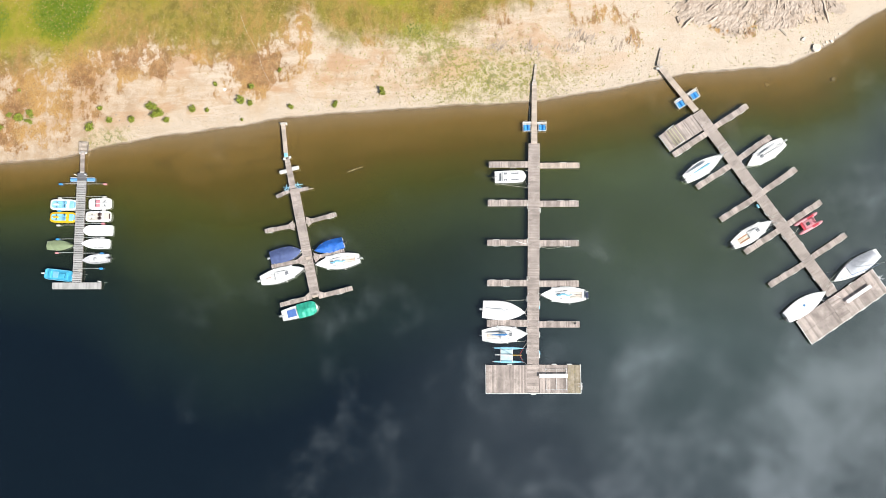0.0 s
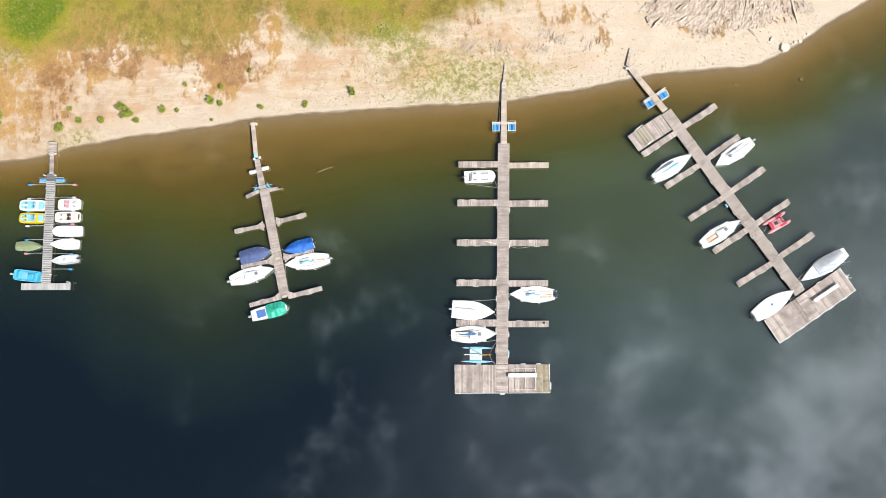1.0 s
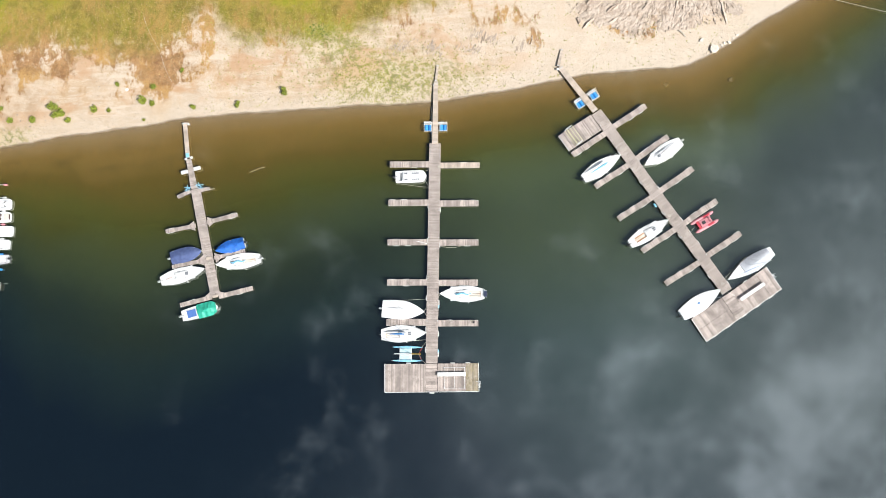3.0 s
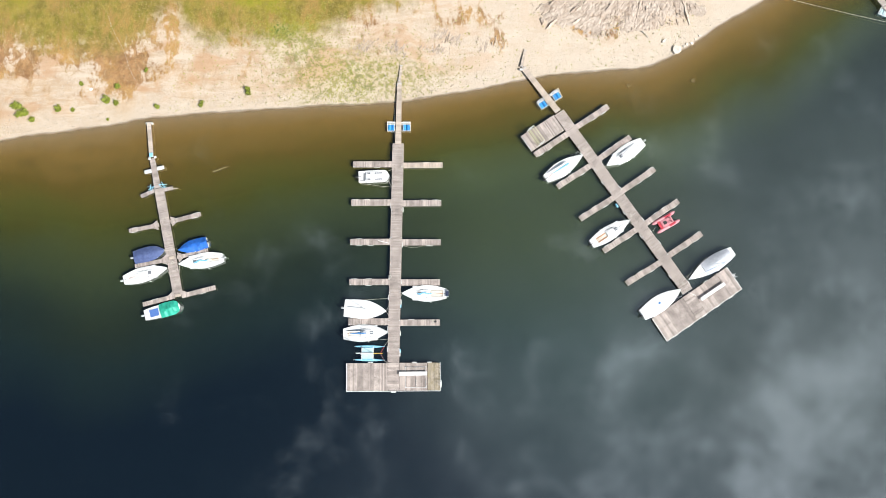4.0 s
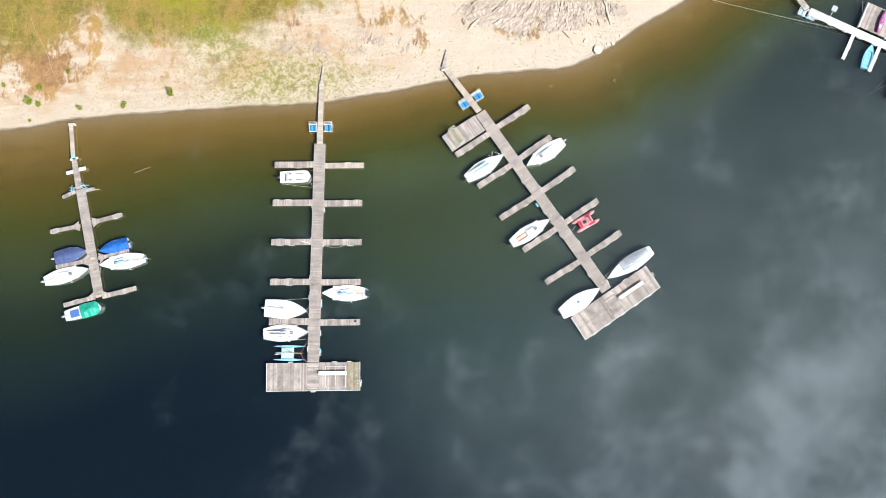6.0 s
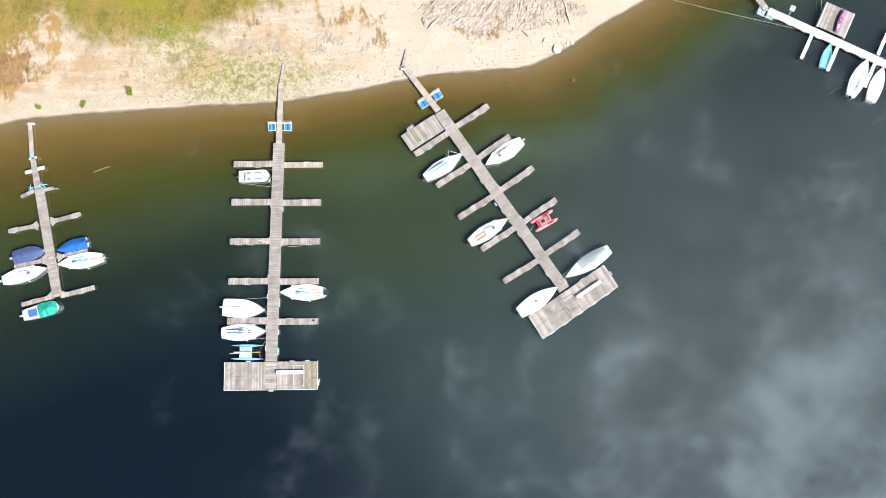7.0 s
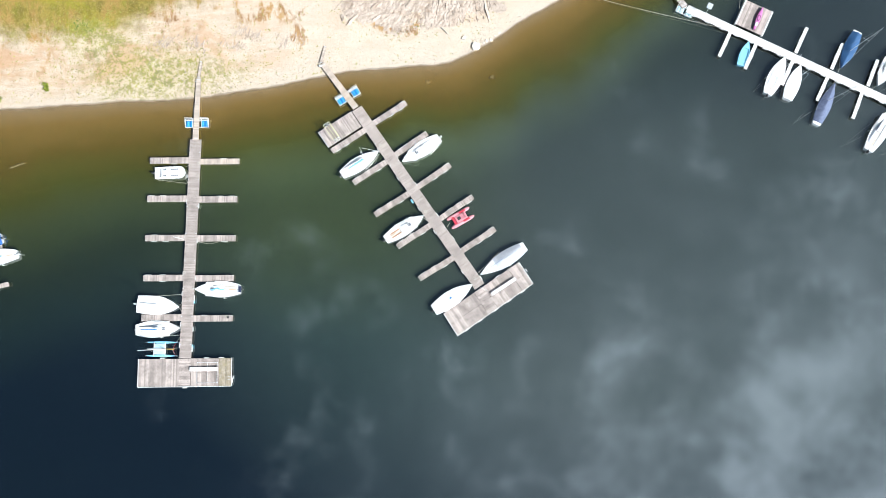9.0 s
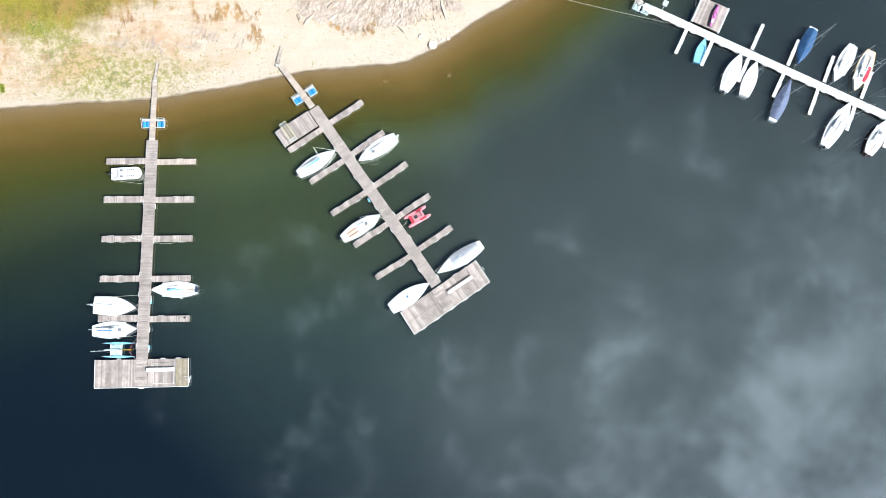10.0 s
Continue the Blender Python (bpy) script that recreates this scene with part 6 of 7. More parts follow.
part("hull", slender_hull(L, 0.62, 0.34), M["magenta"], g, smooth=50).location = (0, 0, 0.15)
s = Shape()
s.loft([[(x + 0.0, y, z) for x, y in round_rect(0.9 * k, 0.4 * k, 2.5, 14)] for k, z in ((1, 0.44), (1.05, 0.50), (0.85, 0.50), (0.75, 0.45))], True, True)
part("cockpit_rim", s, M["engine"], g, smooth=45)
s = Shape()
s.block((-1.0, 0, 0.47), (0.6, 0.36, 0.06), 0.03)
part("rear_deck", s, M["gel"], g)

# mooring ropes
for a, b in (((12.3, 0.8, 0.75), (12.75, 1.6, 0.55)), ((8.3, 2.35, 0.6), (12.6, 2.55, 0.55)), ((12.3, 0.75, 0.75), (12.7, 0.1, 0.55)), ((14.6, 3.25, 0.75), (14.2, 3.6, 0.55)), ((14.6, 3.2, 0.75), (14.2, 2.6, 0.55)),
             ((12.6, -2.1, 0.75), (12.7, -2.5, 0.55)), ((9.6, -3.35, 0.6), (12.6, -3.1, 0.55)), ((12.7, 20.8, 0.6), (13.15, 21.0, 0.55)), ((12.7, 19.3, 0.6), (13.1, 18.4, 0.55)), ((8.6, 19.0, 0.6), (13.0, 18.4, 0.55)),
             ((40.3, 22.6, 0.75), (40.9, 22.9, 0.55)), ((43.8, 21.1, 0.75), (43.0, 20.9, 0.55)), ((46.7, 13.2, 0.75), (47.2, 13.6, 0.55)), ((46.6, 13.1, 0.75), (47.5, 12.4, 0.5)), ((53.4, 3.4, 0.75), (53.8, 3.7, 0.55)),
             ((54.7, 4.9, 0.75), (54.4, 5.3, 0.55)), ((54.0, 4.7, 0.55), (57.3, 7.9, 0.7)), ((-18.6, 7.1, 0.7), (-18.2, 7.4, 0.55)), ((-18.7, 7.0, 0.7), (-18.1, 5.9, 0.55)), ((-17.0, 7.7, 0.7), (-17.3, 7.9, 0.55)),
             ((-16.9, 7.6, 0.7), (-16.9, 6.4, 0.55)), ((-19.1, 9.7, 0.65), (-18.7, 9.4, 0.55)), ((-17.1, 9.65, 0.6), (-17.5, 9.9, 0.55)), ((12.0, -4.1, 0.4), (12.7, -3.2, 0.55)), ((12.0, -6.0, 0.4), (12.6, -6.5, 0.55)),
             ((50.5, 12.3, 0.4), (50.0, 11.6, 0.55)), ((99.7, 36.0, 0.75), (100.1, 36.3, 0.55)), ((115.0, 28.3, 0.75), (115.3, 28.7, 0.55)), ((106.6, 31.9, 0.7), (106.9, 32.4, 0.55)), ((107.7, 34.3, 0.7), (107.4, 33.6, 0.55))):
    mooring(a, b)
s = Shape()
pts = [Vector((66.5, 47.2, 0.35)) + (Vector((91.2, 40.45, 0.7)) - Vector((66.5, 47.2, 0.35))) * k / 12 - Vector((0, 0, 0.3 * math.sin(math.pi * k / 12))) for k in range(13)]
s.tube(pts, 0.026, 5)
single("anchor_cable", s, M["rope"], "long pale cable stretched from the shore to the white jetty", "cable", smooth=60)
s = Shape()
s.tube([(93.5, 43.4, 0.7), (94.2, 50.0, 0.9), (95.0, 58.0, 1.6)], 0.025, 5)
single("anchor_cable", s, M["rope"], "thin cable running from the white jetty to the bank", "cable", smooth=60)


# ---- the bank ----
def at_ground(x, y):
    return float(height(x, y))


def shrub_mesh(seed, size):
    """Stems and a loose, uneven crown of small leaves."""
    rng = random.Random(seed)
    stems, leaves = Shape(), Shape()
    tips = []
    for _ in range(rng.randint(6, 9)):
        a = rng.uniform(0, 2 * math.pi)
        reach, up = rng.uniform(0.15, 0.5) * size, rng.uniform(0.4, 0.95) * size
        p0, p1 = Vector((0.04 * math.cos(a), 0.04 * math.sin(a), -0.05)), Vector((reach * math.cos(a), reach * math.sin(a), up))
        mid = (p0 + p1) / 2 + Vector((rng.uniform(-0.06, 0.06), rng.uniform(-0.06, 0.06), 0.08)) * size
        stems.tube([p0, mid, p1], 0.016 * size, 4, 0.006 * size)
        tips += [mid, p1, (mid + p1) / 2, p1 + Vector((rng.uniform(-0.2, 0.2), rng.uniform(-0.2, 0.2), 0)) * size]
    for t in tips:
        for _ in range(13):
            c = t + Vector((rng.gauss(0, 0.13), rng.gauss(0, 0.13), rng.gauss(0, 0.10))) * size
            m = Matrix.Translation(c) @ Euler((rng.uniform(-0.9, 0.9), rng.uniform(-0.9, 0.9), rng.uniform(0, 6.3))).to_matrix().to_4x4()
            l = rng.uniform(0.08, 0.17) * (0.6 + 0.4 * size)
            leaves.add([m @ Vector(q) for q in ((-l, 0, 0), (0, -l * 0.45, 0.02), (l, 0, -0.02), (0, l * 0.45, 0.02))], [(0, 1, 2), (0, 2, 3)])
    return stems.mesh("stems", M["stem"]), leaves.mesh("crown", M["leaf"])


SHRUBS = [(-60.98, 33.64, 0.6), (-62.36, 29.99, 0.8), (-60.73, 29.45, 1.1), (-59.09, 30.19, 1.0), (-59.18, 28.92, 0.9), (-48.79, 30.79, 0.8), (-47.45, 28.99, 0.85), (-50.4, 27.9, 1.1), (-44.19, 29.02, 0.9),
          (-41.27, 31.01, 1.2), (-40.31, 29.8, 1.2), (-38.95, 29.02, 0.9), (-35.25, 30.49, 0.9), (-33.25, 30.28, 0.7), (-32.04, 34.17, 0.7), (-63.76, 28.05, 0.9), (-22.68, 36.14, 0.7), (-26.7, 33.83, 0.9),
          (-28.23, 31.73, 1.0), (-26.89, 31.2, 0.8), (-20.93, 30.68, 0.8), (-14.59, 30.99, 0.85), (-7.69, 32.73, 1.0), (-28.16, 28.95, 0.6)]
kinds = [shrub_mesh(300 + k, 1.0) for k in range(6)]
for k, (x, y, size) in enumerate(SHRUBS):
    stems, crown = kinds[k % 6]
    g = thing("shrub", pose(x, y, at_ground(x, y), 0, 0, k * 67) @ Matrix.Scale(size ** 1.6, 4), "low green shrub with loose leaves on the gravel bank" if size < 1 else "bushy green shrub on the gravel bank", "shrub", "shrubs on the bank")
    part("stems", stems, None, g)
    part("crown", crown, None, g)


def stone_mesh(seed, sx, sy, sz, n=7, cut=0.25):
    """An angular boulder: an uneven ball with flattened facets."""
    rng = random.Random(seed)
    rings = []
    spread = [rng.uniform(1 - cut, 1.1) for _ in range(n)]
    for i in range(5):
        v = -0.9 + 1.8 * i / 4
        r = math.sqrt(max(0.05, 1 - v * v * 0.85))
        rings.append([(sx * (r ** 0.5) * math.cos(a) * k, sy * (r ** 0.5) * math.sin(a) * k, sz * (min(v, 0.55 + 0.2 * math.cos(a + seed)) + rng.uniform(-0.14, 0.14))) for a, k in ((2 * math.pi * (j + 0.3 * math.sin(seed + j * 2.1)) / n, spread[j] * rng.uniform(0.92, 1.05)) for j in range(n))])
    s = Shape()
    s.loft(rings, True, True)
    return s


for x, y, sx, sy, sz, mat_, lab in ((54.6, 38.35, 0.85, 0.72, 0.40, "rock", "large pale angular boulder at the water's edge"), (52.95, 39.7, 0.42, 0.36, 0.22, "rock", "flat pale rock half sunk in sand"),
                                    (56.9, 39.35, 0.36, 0.2, 0.2, "rock", "pale rock on the waterline"), (56.2, 39.25, 0.24, 0.2, 0.16, "rock", "small pale rock on the waterline"), (58.2, 40.45, 0.24, 0.16, 0.14, "rock", "pale rock on the waterline"),
                                    (57.5, 40.0, 0.15, 0.14, 0.1, "rock", "small pale rock on the waterline"), (55.8, 38.95, 0.24, 0.2, 0.15, "rock", "small pale rock on the waterline"),
                                    (35.2, 42.9, 0.28, 0.62, 0.3, "slab", "long tilted rock on the sand")):
    single("boulder", stone_mesh(int(x * 10), sx, sy, sz), M[mat_], lab, "boulder", "boulders on the shore", m=pose(x, y, at_ground(x, y) + sz * 0.45, 0, 0, x * 31))
for x, y, r in ((47.6, 33.4, 0.62), (52.44, 34.8, 0.3), (57.0, 33.85, 0.5)):
    single("sunken_rock", stone_mesh(int(x * 7), r, r * 0.9, 0.35), M["sunk"], "silted rock lying just under the water", "rock", "sunken rocks", m=pose(x, y, -0.40, 0, 0, x * 13), smooth=30)
s = Shape()
s.block((0, 0, 0.02), (0.42, 0.36, 0.04), 0.02)
single("board_scrap", s, M["white_steel"], "small white board lying on the bank", "board", m=pose(-30.77, 33.47, at_ground(-30.77, 33.47), 0, 0, 40))
s = Shape()
s.tube([(-12.7, 21.05, 0.02), (-12.0, 21.25, 0.03), (-11.3, 21.6, 0.02), (-10.45, 21.75, 0.03)], 0.03, 5, 0.015)
single("floating_branch", s, M["wood_bleached"], "thin pale branch floating on the water", "branch", smooth=60)
s = Shape()
s.tube([(49.7, 41.2, 0.4), (50.1, 40.8, 0.5), (50.6, 40.2, 0.36)], 0.09, 6, 0.05)
single("driftwood_log", s, M["wood_bleached"], "short bleached driftwood log on the sand", "log", smooth=60)


# outcrop of broken slate slabs
def slab_mesh(seed):
    """A splinter of slate, long along its bed."""
    rng = random.Random(seed)
    l, wd, h = rng.uniform(0.28, 0.85), rng.uniform(0.07, 0.19), rng.uniform(0.05, 0.13)
    s = Shape()
    lo = [(-l, -wd, -h), (l * rng.uniform(0.6, 1), -wd * rng.uniform(0.3, 1), -h), (l, wd * rng.uniform(0.4, 1), -h), (-l * rng.uniform(0.5, 1), wd, -h)]
    hi = [(x * rng.uniform(0.6, 0.98), y * rng.uniform(0.4, 0.9), h * rng.uniform(0.2, 1)) for x, y, _ in lo]
    s.add(lo + hi, [(3, 2, 1, 0), (4, 5, 6, 7), (0, 1, 5, 4), (1, 2, 6, 5), (2, 3, 7, 6), (3, 0, 4, 7)])
    return s


def strike(x, y):
    """Bearing of the beds in degrees: slanting in the west of the outcrop, steep and fanned in the east."""
    wander = 16 * noise.noise(Vector((x * 0.22, y * 0.22, 7)))
    return float(np.interp(x, [34, 42, 46, 49, 52, 58], [38, 42, 58, 72, 104, 108])) + wander


def ridges(x, y):
    """Height of upturned beds of slate, running along their strike."""
    a = math.radians(strike(round(x / 2.5) * 2.5, round(y / 2.5) * 2.5))
    wob = 0.5 * noise.noise(Vector((x * 0.5, y * 0.5, 9))) + 0.15 * noise.noise(Vector((x * 1.7, y * 1.7, 5)))
    along, across = x * math.cos(a) + y * math.sin(a), -x * math.sin(a) + y * math.cos(a) + wob
    big = 1 - 1.7 * abs(noise.noise(Vector((along * 0.35, across * 1.1, 2))))
    fine = 1 - 1.7 * abs(noise.noise(Vector((along * 1.1, across * 3.4, 6))))
    crumb = noise.noise(Vector((x * 2.6, y * 2.6, 1)))
    return 0.12 + 0.10 * max(0.0, big) + 0.13 * fine + 0.11 * crumb


def east_cover(x, y):
    low = 43.0 - 0.33 * (x - 34) if x < 43 else 40.0 + 0.16 * (x - 43)
    k = min((y - low) / 3.2, (x - 34) / 3.0, (59.5 - x) / 4.0, (inland(x, y) - 2.6) / 3.0)
    return max(0, min(1, 0.5 * k + 1.3 * noise.noise(Vector((x * 0.22, y * 0.22, 3))) + 0.25)) if k > 0 else 0


def outcrop(label, count, where, size, seed, name="rock_outcrop", stuff=0, bed=None):
    """Slabs tilted along the strike of the rock; where(rng) gives a place and a bearing."""
    rng = random.Random(seed)
    g = thing(name, pose(0, 0, 0), label, "outcrop")
    rise = 0.12 if bed else 0.0
    meshes = [slab_mesh(seed * 10 + k).mesh("slab", M["slab"]) for k in range(9)]
    for k in range(count):
        x, y, turn, big = where(rng)
        o = part("slab", meshes[k % 9], None, g)
        o.matrix_local = pose(x, y, at_ground(x, y) + 0.03 * big + rise, rng.uniform(0, 18), rng.uniform(-8, 8), turn + rng.gauss(0, 11)) @ Matrix.Scale(size * big, 4)
    if bed:
        x0, x1, y0, y1, step, cover = bed
        nx, ny = int((x1 - x0) / step) + 1, int((y1 - y0) / step) + 1
        s = Shape()
        v = []
        for j in range(ny):
            for i in range(nx):
                x, y = x0 + i * step + rng.uniform(-0.3, 0.3) * step, y0 + j * step + rng.uniform(-0.3, 0.3) * step
                v.append((x, y, at_ground(x, y) - 0.12 + cover(x, y) * ridges(x, y)))
        s.add(v, [(a, a + 1, a + nx + 1, a + nx) for a in (j * nx + i for j in range(ny - 1) for i in range(nx - 1))])
        part("bedrock", s, M["slab"], g)
    if stuff:
        s = Shape()
        base = [slab_mesh(seed * 10 + 50 + k) for k in range(6)]
        for k in range(stuff):
            x, y, turn, big = where(rng)
            mm = pose(x, y, at_ground(x, y) + rise, rng.uniform(0, 20), rng.uniform(-9, 9), turn + rng.gauss(0, 18)) @ Matrix.Scale(size * big * rng.uniform(0.25, 0.7), 4)
            b = base[k % 6]
            s.add([mm @ Vector(v) for v in b.v], b.f)
        part("slab_rubble", s, M["slab"], g, kind="stuff")
    return g


def east_rock(rng):
    while True:
        x, y = rng.uniform(33.5, 60), rng.uniform(39.8, 56)
        low = 43.4 - 0.33 * (x - 34) if x < 43 else 40.3 + 0.16 * (x - 43)
        if x > 56 and y < low + (x - 56) * 1.2 or inland(x, y) < 3.2:
            continue
        if y > low and noise.noise(Vector((x * 0.22, y * 0.22, 3))) > -0.2:
            return x, y, strike(x, y), rng.uniform(0.5, 1.35)


def west_rock(rng):
    spots = ((9.3, 39.3, 1.7), (13.7, 39.2, 1.5), (19.9, 38.8, 1.7), (27.2, 39.6, 1.6), (22.3, 40.2, 1.3), (20.5, 41.0, 1.8))
    cx, cy, r = spots[rng.randrange(6)]
    return cx + rng.gauss(0, r * 0.55), cy + rng.gauss(0, 0.5), 62, rng.uniform(0.55, 1.15)


def ledges(parent, count, where, seed):
    """Long upturned edges of rock, each with a steep and a gentle side."""
    rng = random.Random(seed)
    for _ in range(count):
        x, y, turn, big = where(rng)
        length, wd, h = rng.uniform(1.2, 3.6) * big, rng.uniform(0.10, 0.2), rng.uniform(0.16, 0.34)
        a = math.radians(turn)
        way, out = Vector((math.cos(a), math.sin(a), 0)), Vector((-math.sin(a), math.cos(a), 0))
        rings = []
        n = 9
        for i in range(n + 1):
            u = i / n
            p = Vector((x, y, 0)) + way * length * (u - 0.5) + out * rng.uniform(-0.07, 0.07)
            z = at_ground(p.x, p.y) + 0.08
            k = (0.25 + math.sin(math.pi * u) ** 0.6) * rng.uniform(0.55, 1.1)
            rings.append([p + out * wd * 0.5 + Vector((0, 0, z - 0.25)), p + out * wd * 0.35 * k + Vector((0, 0, z + h * k)), p - out * wd * 0.5 * k + Vector((0, 0, z + h * 0.6 * k)), p - out * wd * 2.2 + Vector((0, 0, z - 0.2))])
        s = Shape()
        s.loft(rings, True, True)
        part("ledge", s, M["slab"], parent)


east = outcrop("outcrop of pale broken slate slabs above the beach", 260, east_rock, 0.5, 4, stuff=1300, bed=(33.5, 60.5, 39.0, 57.0, 0.135, east_cover))
ledges(east, 46, east_rock, 31)
outcrop("low ridges of broken pale rock in the sand", 80, west_rock, 0.8, 6, stuff=420)


def scatter(name, count, place, make, material, label, seed):
    """Many small pieces in one mesh."""
    rng = random.Random(seed)
    s = Shape()
    made = 0
    while made < count:
        spot = place(rng)
        if spot is None:
            continue
        make(s, rng, *spot)
        made += 1
    return single(name, s, M[material], label, "", "", "stuff")


def pebble(s, rng, x, y, r):
    z = at_ground(x, y)
    k = [rng.uniform(0.6, 1.1) * r for _ in range(5)]
    s.add([(x + k[0], y, z), (x, y + k[1], z), (x - k[2], y, z), (x, y - k[3], z), (x, y, z + r * 0.8)], [(0, 1, 4), (1, 2, 4), (2, 3, 4), (3, 0, 4)])


def tuft(s, rng, x, y, size):
    z = at_ground(x, y)
    for _ in range(5):
        a = rng.uniform(0, 2 * math.pi)
        l, wd = size * rng.uniform(0.6, 1.2), size * 0.16
        c, sn = math.cos(a), math.sin(a)
        s.add([(x - sn * wd, y + c * wd, z), (x + sn * wd, y - c * wd, z), (x + c * l * 0.8, y + sn * l * 0.8, z + size * rng.uniform(0.12, 0.5))], [(0, 1, 2)])


def rim(rng):
    x = rng.uniform(-70, 64)
    d = abs(rng.gauss(0, 1.5)) + 0.05
    y = float(shore_y(x)) + d
    return x, y, rng.uniform(0.03, 0.1) * (1.6 if rng.random() < 0.06 else 1)


def beach(rng):
    x = rng.uniform(-70, 64)
    y = float(shore_y(x)) + rng.uniform(0.6, 15)
    if turf(x, y) > -1 or dry(x, y) > 0.3 or rng.random() > 0.35 + 0.6 * (noise.noise(Vector((x * 0.3, y * 0.3, 1))) > 0):
        return None
    return x, y, rng.uniform(0.03, 0.085) * (2.0 if rng.random() < 0.03 else 1)


def sand_weed(rng):
    x = rng.uniform(-20, 60)
    y = float(shore_y(x)) + rng.uniform(0.5, 14)
    if rng.random() > 0.03 + float(weed(x, y)) * (0.35 + 0.9 * max(0, noise.noise(Vector((x * 0.5, y * 0.5, 8))))):
        return None
    return x, y, rng.uniform(0.1, 0.28)


def meadow(rng):
    x, y = rng.uniform(-76, 34), rng.uniform(34, 56)
    if turf(x, y) + 5 * noise.noise(Vector((x * 0.2, y * 0.2, 5))) < 0:
        return None
    return (x, y, rng.uniform(0.08, 0.2)) if lush(x, y) < 0.5 else None


def green_meadow(rng):
    x, y = rng.uniform(-76, 24), rng.uniform(38, 56)
    if turf(x, y) < 0 or lush(x, y) + 5 * noise.noise(Vector((x * 0.25, y * 0.25, 7))) < 2.0:
        return None
    return x, y, rng.uniform(0.1, 0.26)


def dead_turf(rng):
    x, y = rng.uniform(-76, 0), rng.uniform(24, 50)
    if inland(x, y) < 2.5 or float(dry(x, y)) + 0.8 * noise.noise(Vector((x * 0.25, y * 0.25, 2))) < 0.45:
        return None
    return x, y, rng.uniform(0.1, 0.24)


scatter("shore_gravel", 2600, rim, pebble, "pebble", "pale gravel along the water's edge", 21)
scatter("beach_stones", 1500, beach, pebble, "pebble", "scattered pale stones on the sand", 22)
scatter("sand_weeds", 3400, sand_weed, tuft, "weed", "low olive weeds sprouting from the sand", 23)
scatter("meadow_grass", 9000, meadow, tuft, "blade", "green and yellowish meadow grass", 24)
scatter("lush_grass", 4500, green_meadow, tuft, "blade_green", "lush green grass of the damp meadow", 26)
scatter("dry_grass", 3500, dead_turf, tuft, "blade_dry", "dry brown grass above the beach", 25)


# ---- small gear on the jetties ----
def pole(a, b, r, material, name, label, category):
    s = Shape()
    s.tube([a, b], r, 6)
    return single(name, s, M[material], label, category, smooth=60)


pole((11.2, 10.75, DECK + 0.03), (12.75, 10.35, DECK + 0.05), 0.045, "white_steel", "boat_hook", "white boat hook lying on a finger", "boat hook")
pole((43.1, 22.9, DECK + 0.03), (44.4, 23.75, DECK + 0.03), 0.03, "alu", "boat_hook", "grey boat hook lying on a finger", "boat hook")
pole((54.6, 3.0, DECK + 0.04), (55.6, 2.55, DECK + 0.04), 0.03, "white_steel", "boat_hook", "white boat hook lying at the end of the walkway", "boat hook")
for x, y, turn in ((14.29, 1.55, 90), (14.2, -4.8, 90), (45.1, 15.45, -56)):
    s = Shape()
    s.disc_stack([(0.03, -0.34), (0.12, -0.26), (0.15, -0.1), (0.15, 0.1), (0.12, 0.26), (0.03, 0.34)], 10, (0, 0, 0.34), "X")
    single("jetty_fender", s, M["pale_cyan"], "pale blue cylinder fender hung on the walkway's side", "fender", "blue fenders", smooth=45, m=pose(x, y, 0, 0, 0, turn))
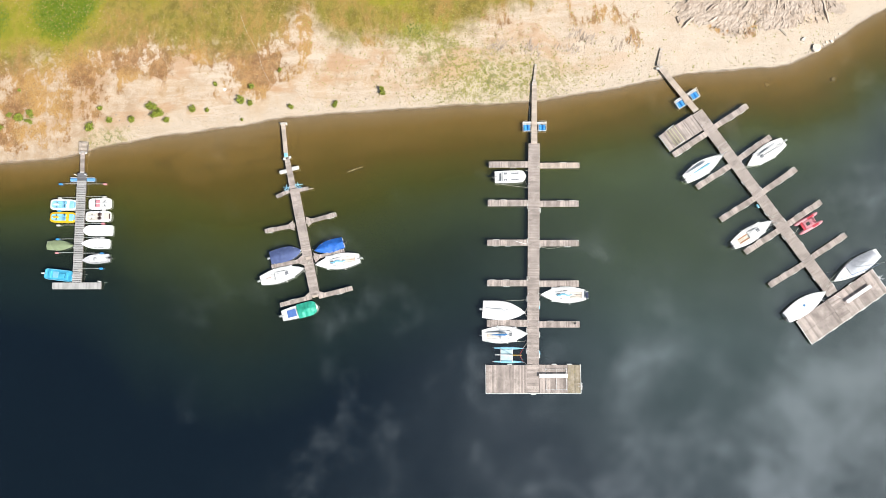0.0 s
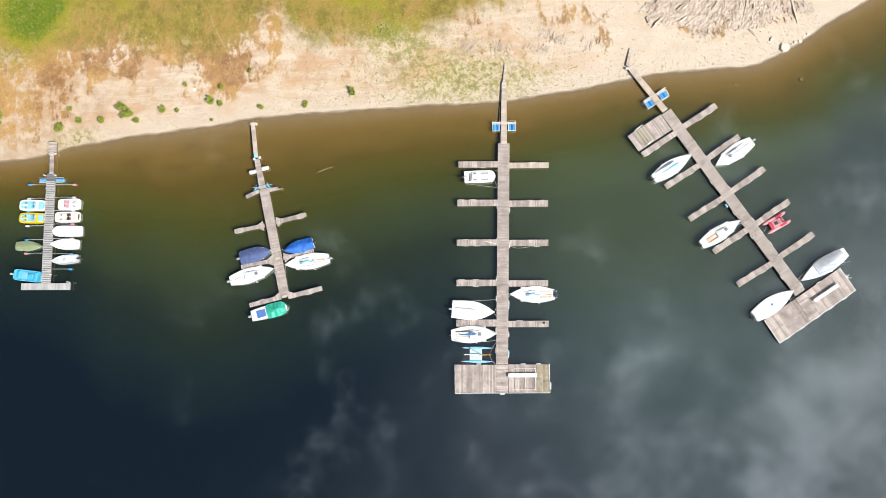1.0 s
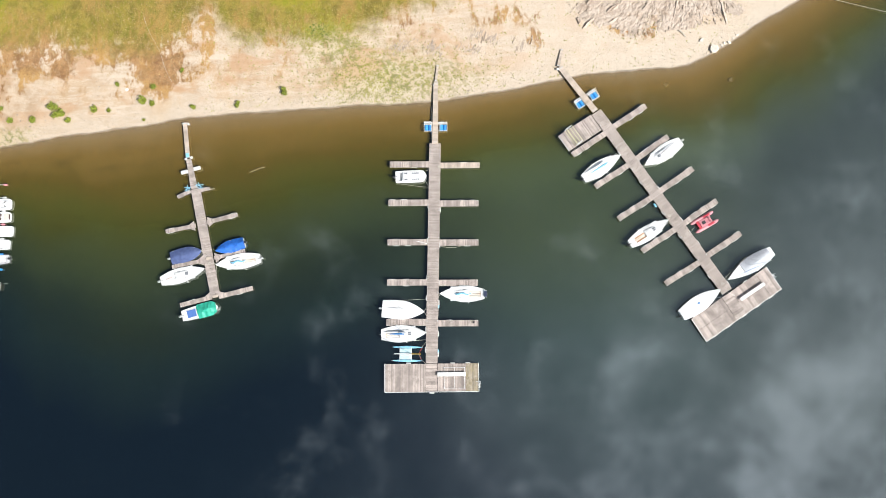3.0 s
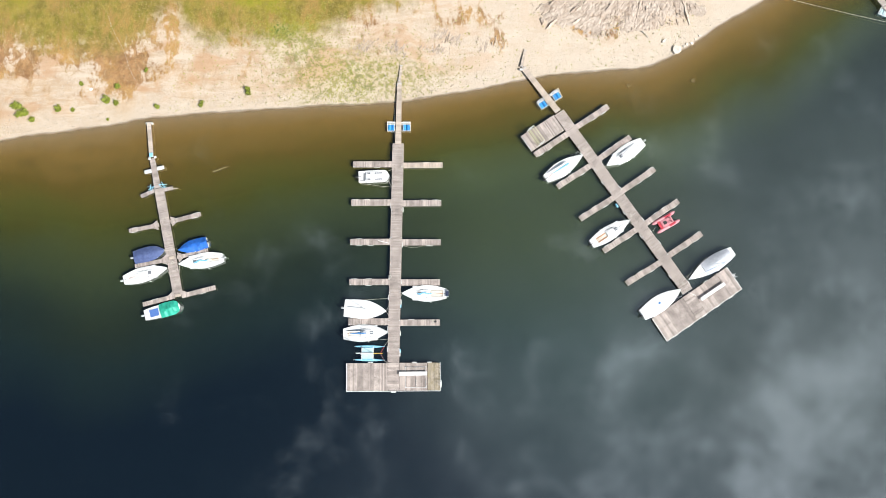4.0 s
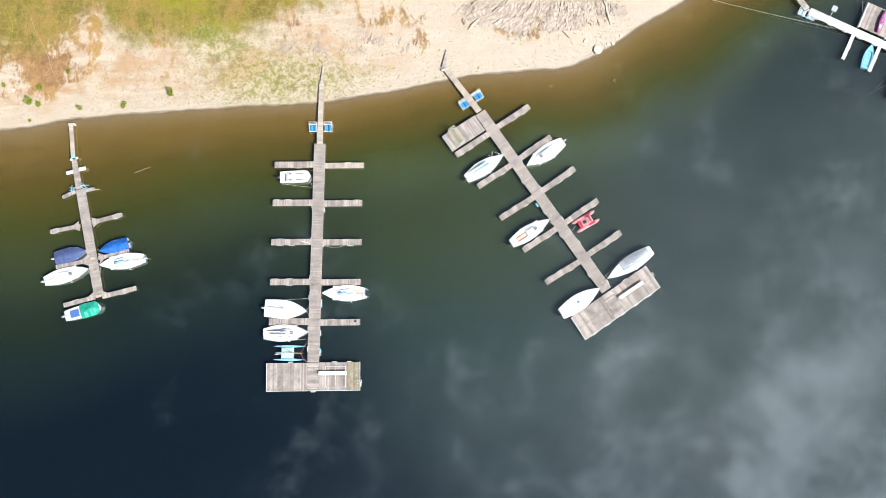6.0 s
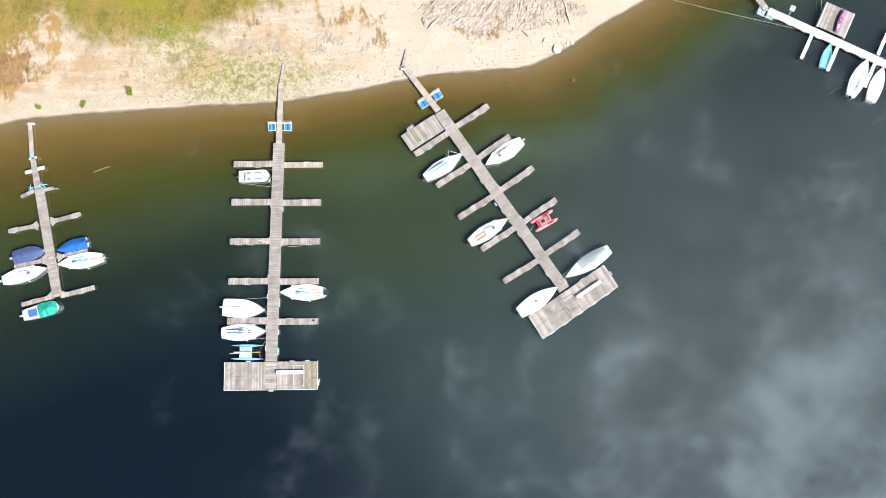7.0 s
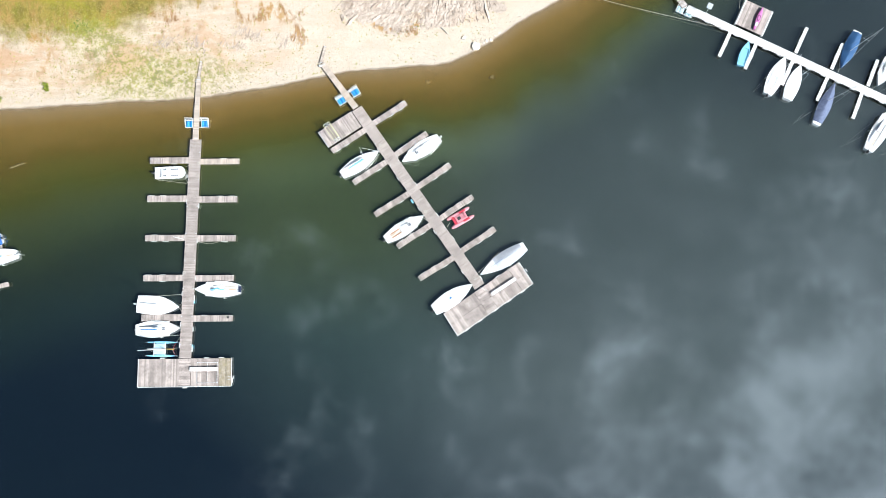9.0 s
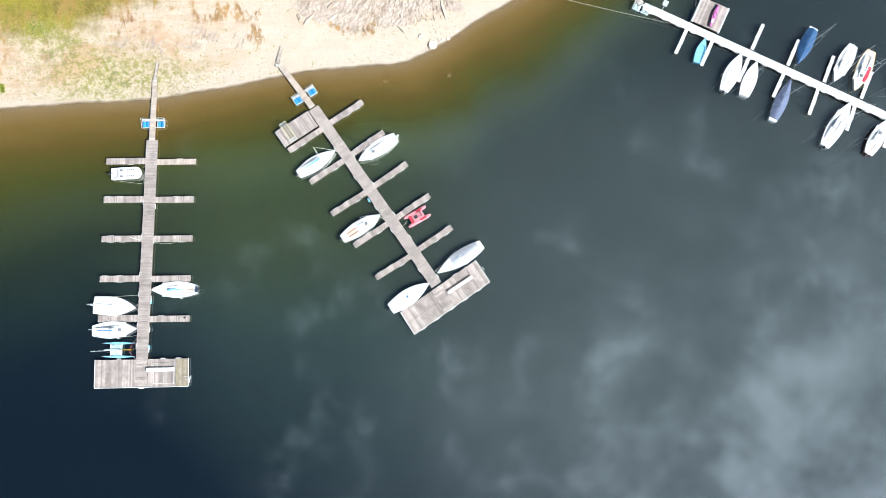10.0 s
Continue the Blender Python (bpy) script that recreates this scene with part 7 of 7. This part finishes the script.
for x, y, turn in ((19.86, -9.1, 0), (61.15, 5.3, 33)):
    g = thing("bathing_ladder", pose(x, y, DECK, 0, 0, turn), "galvanised bathing ladder hooked over the jetty head", "ladder")
    for side in (-0.22, 0.22):
        s = Shape()
        s.tube([(-0.45, side, 0.0), (-0.4, side, 0.65), (0.05, side, 0.68), (0.12, side, -0.9)], 0.022)
        part("stringer", s, M["zinc"], g, smooth=60)
    for z in (-0.75, -0.5, -0.25):
        s = Shape()
        s.box((0.11, 0, z), (0.1, 0.44, 0.03))
        part("rung", s, M["zinc"], g)


def coil(x, y, z, label, material="rope"):
    s = Shape()
    pts = []
    for k in range(40):
        a = k * 0.55
        r = 0.10 + 0.0028 * k
        pts.append((x + r * math.cos(a), y + r * math.sin(a), z + 0.02 + 0.0012 * k))
    s.tube(pts, 0.016, 4)
    return single("rope_coil", s, M[material], label, "rope", "rope coils", smooth=60)


for x, y in ((18.9, -0.7), (14.6, 21.3), (12.9, 5.6), (40.6, 23.6), (47.0, 13.9), (53.9, 4.2), (-17.9, 7.9), (-50.7, 7.1), (58.7, 5.4)):
    coil(x, y, DECK, "small coil of pale mooring rope on the boards")
s = Shape()
s.tube([(14.6, 10.05, 0.10), (15.6, 9.80, 0.03), (16.8, 9.82, 0.03), (17.6, 10.0, 0.12)], 0.022, 5)
single("mooring_rope", s, M["rope"], "slack rope hanging from a finger into the water", "rope", "mooring ropes", smooth=60)
for x, y, h in ((-47.6, 5.5, 0.9), (-50.35, 6.6, 0.5), (-51.9, 20.9, 0.7), (-50.4, 20.9, 0.7)):
    s = Shape()
    s.disc_stack([(0.07, 0), (0.06, 0.03), (0.055, h - 0.06), (0.08, h - 0.04), (0.02, h)], 8)
    single("mooring_post", s, M["white_steel"], "white mooring post on the narrow jetty", "post", "white posts", smooth=40, m=pose(x, y, DECK - 0.05))
for x, y, sx, sy, mt in ((58.9, 6.1, 0.3, 0.3, "fender"), (19.2, -0.75, 0.3, 0.24, "engine")):
    s = Shape()
    s.block((0, 0, 0.1), (sx, sy, 0.2), 0.03)
    g = single("gear_box", s, M[mt], "small gear box standing on the boards", "box", m=pose(x, y, DECK, 0, 0, x * 20))
s = Shape()
pts = [Vector((-28.6, 44.5, 0)) + Vector((4.4, -10.0, 0)) * k / 10 for k in range(11)]
s.tube([(p.x + 0.15 * math.sin(p.y), p.y, at_ground(p.x, p.y) + 0.01) for p in pts], 0.013, 5)
single("ground_cable", s, M["rope"], "thin pale cable lying across the dry grass", "cable", smooth=60)
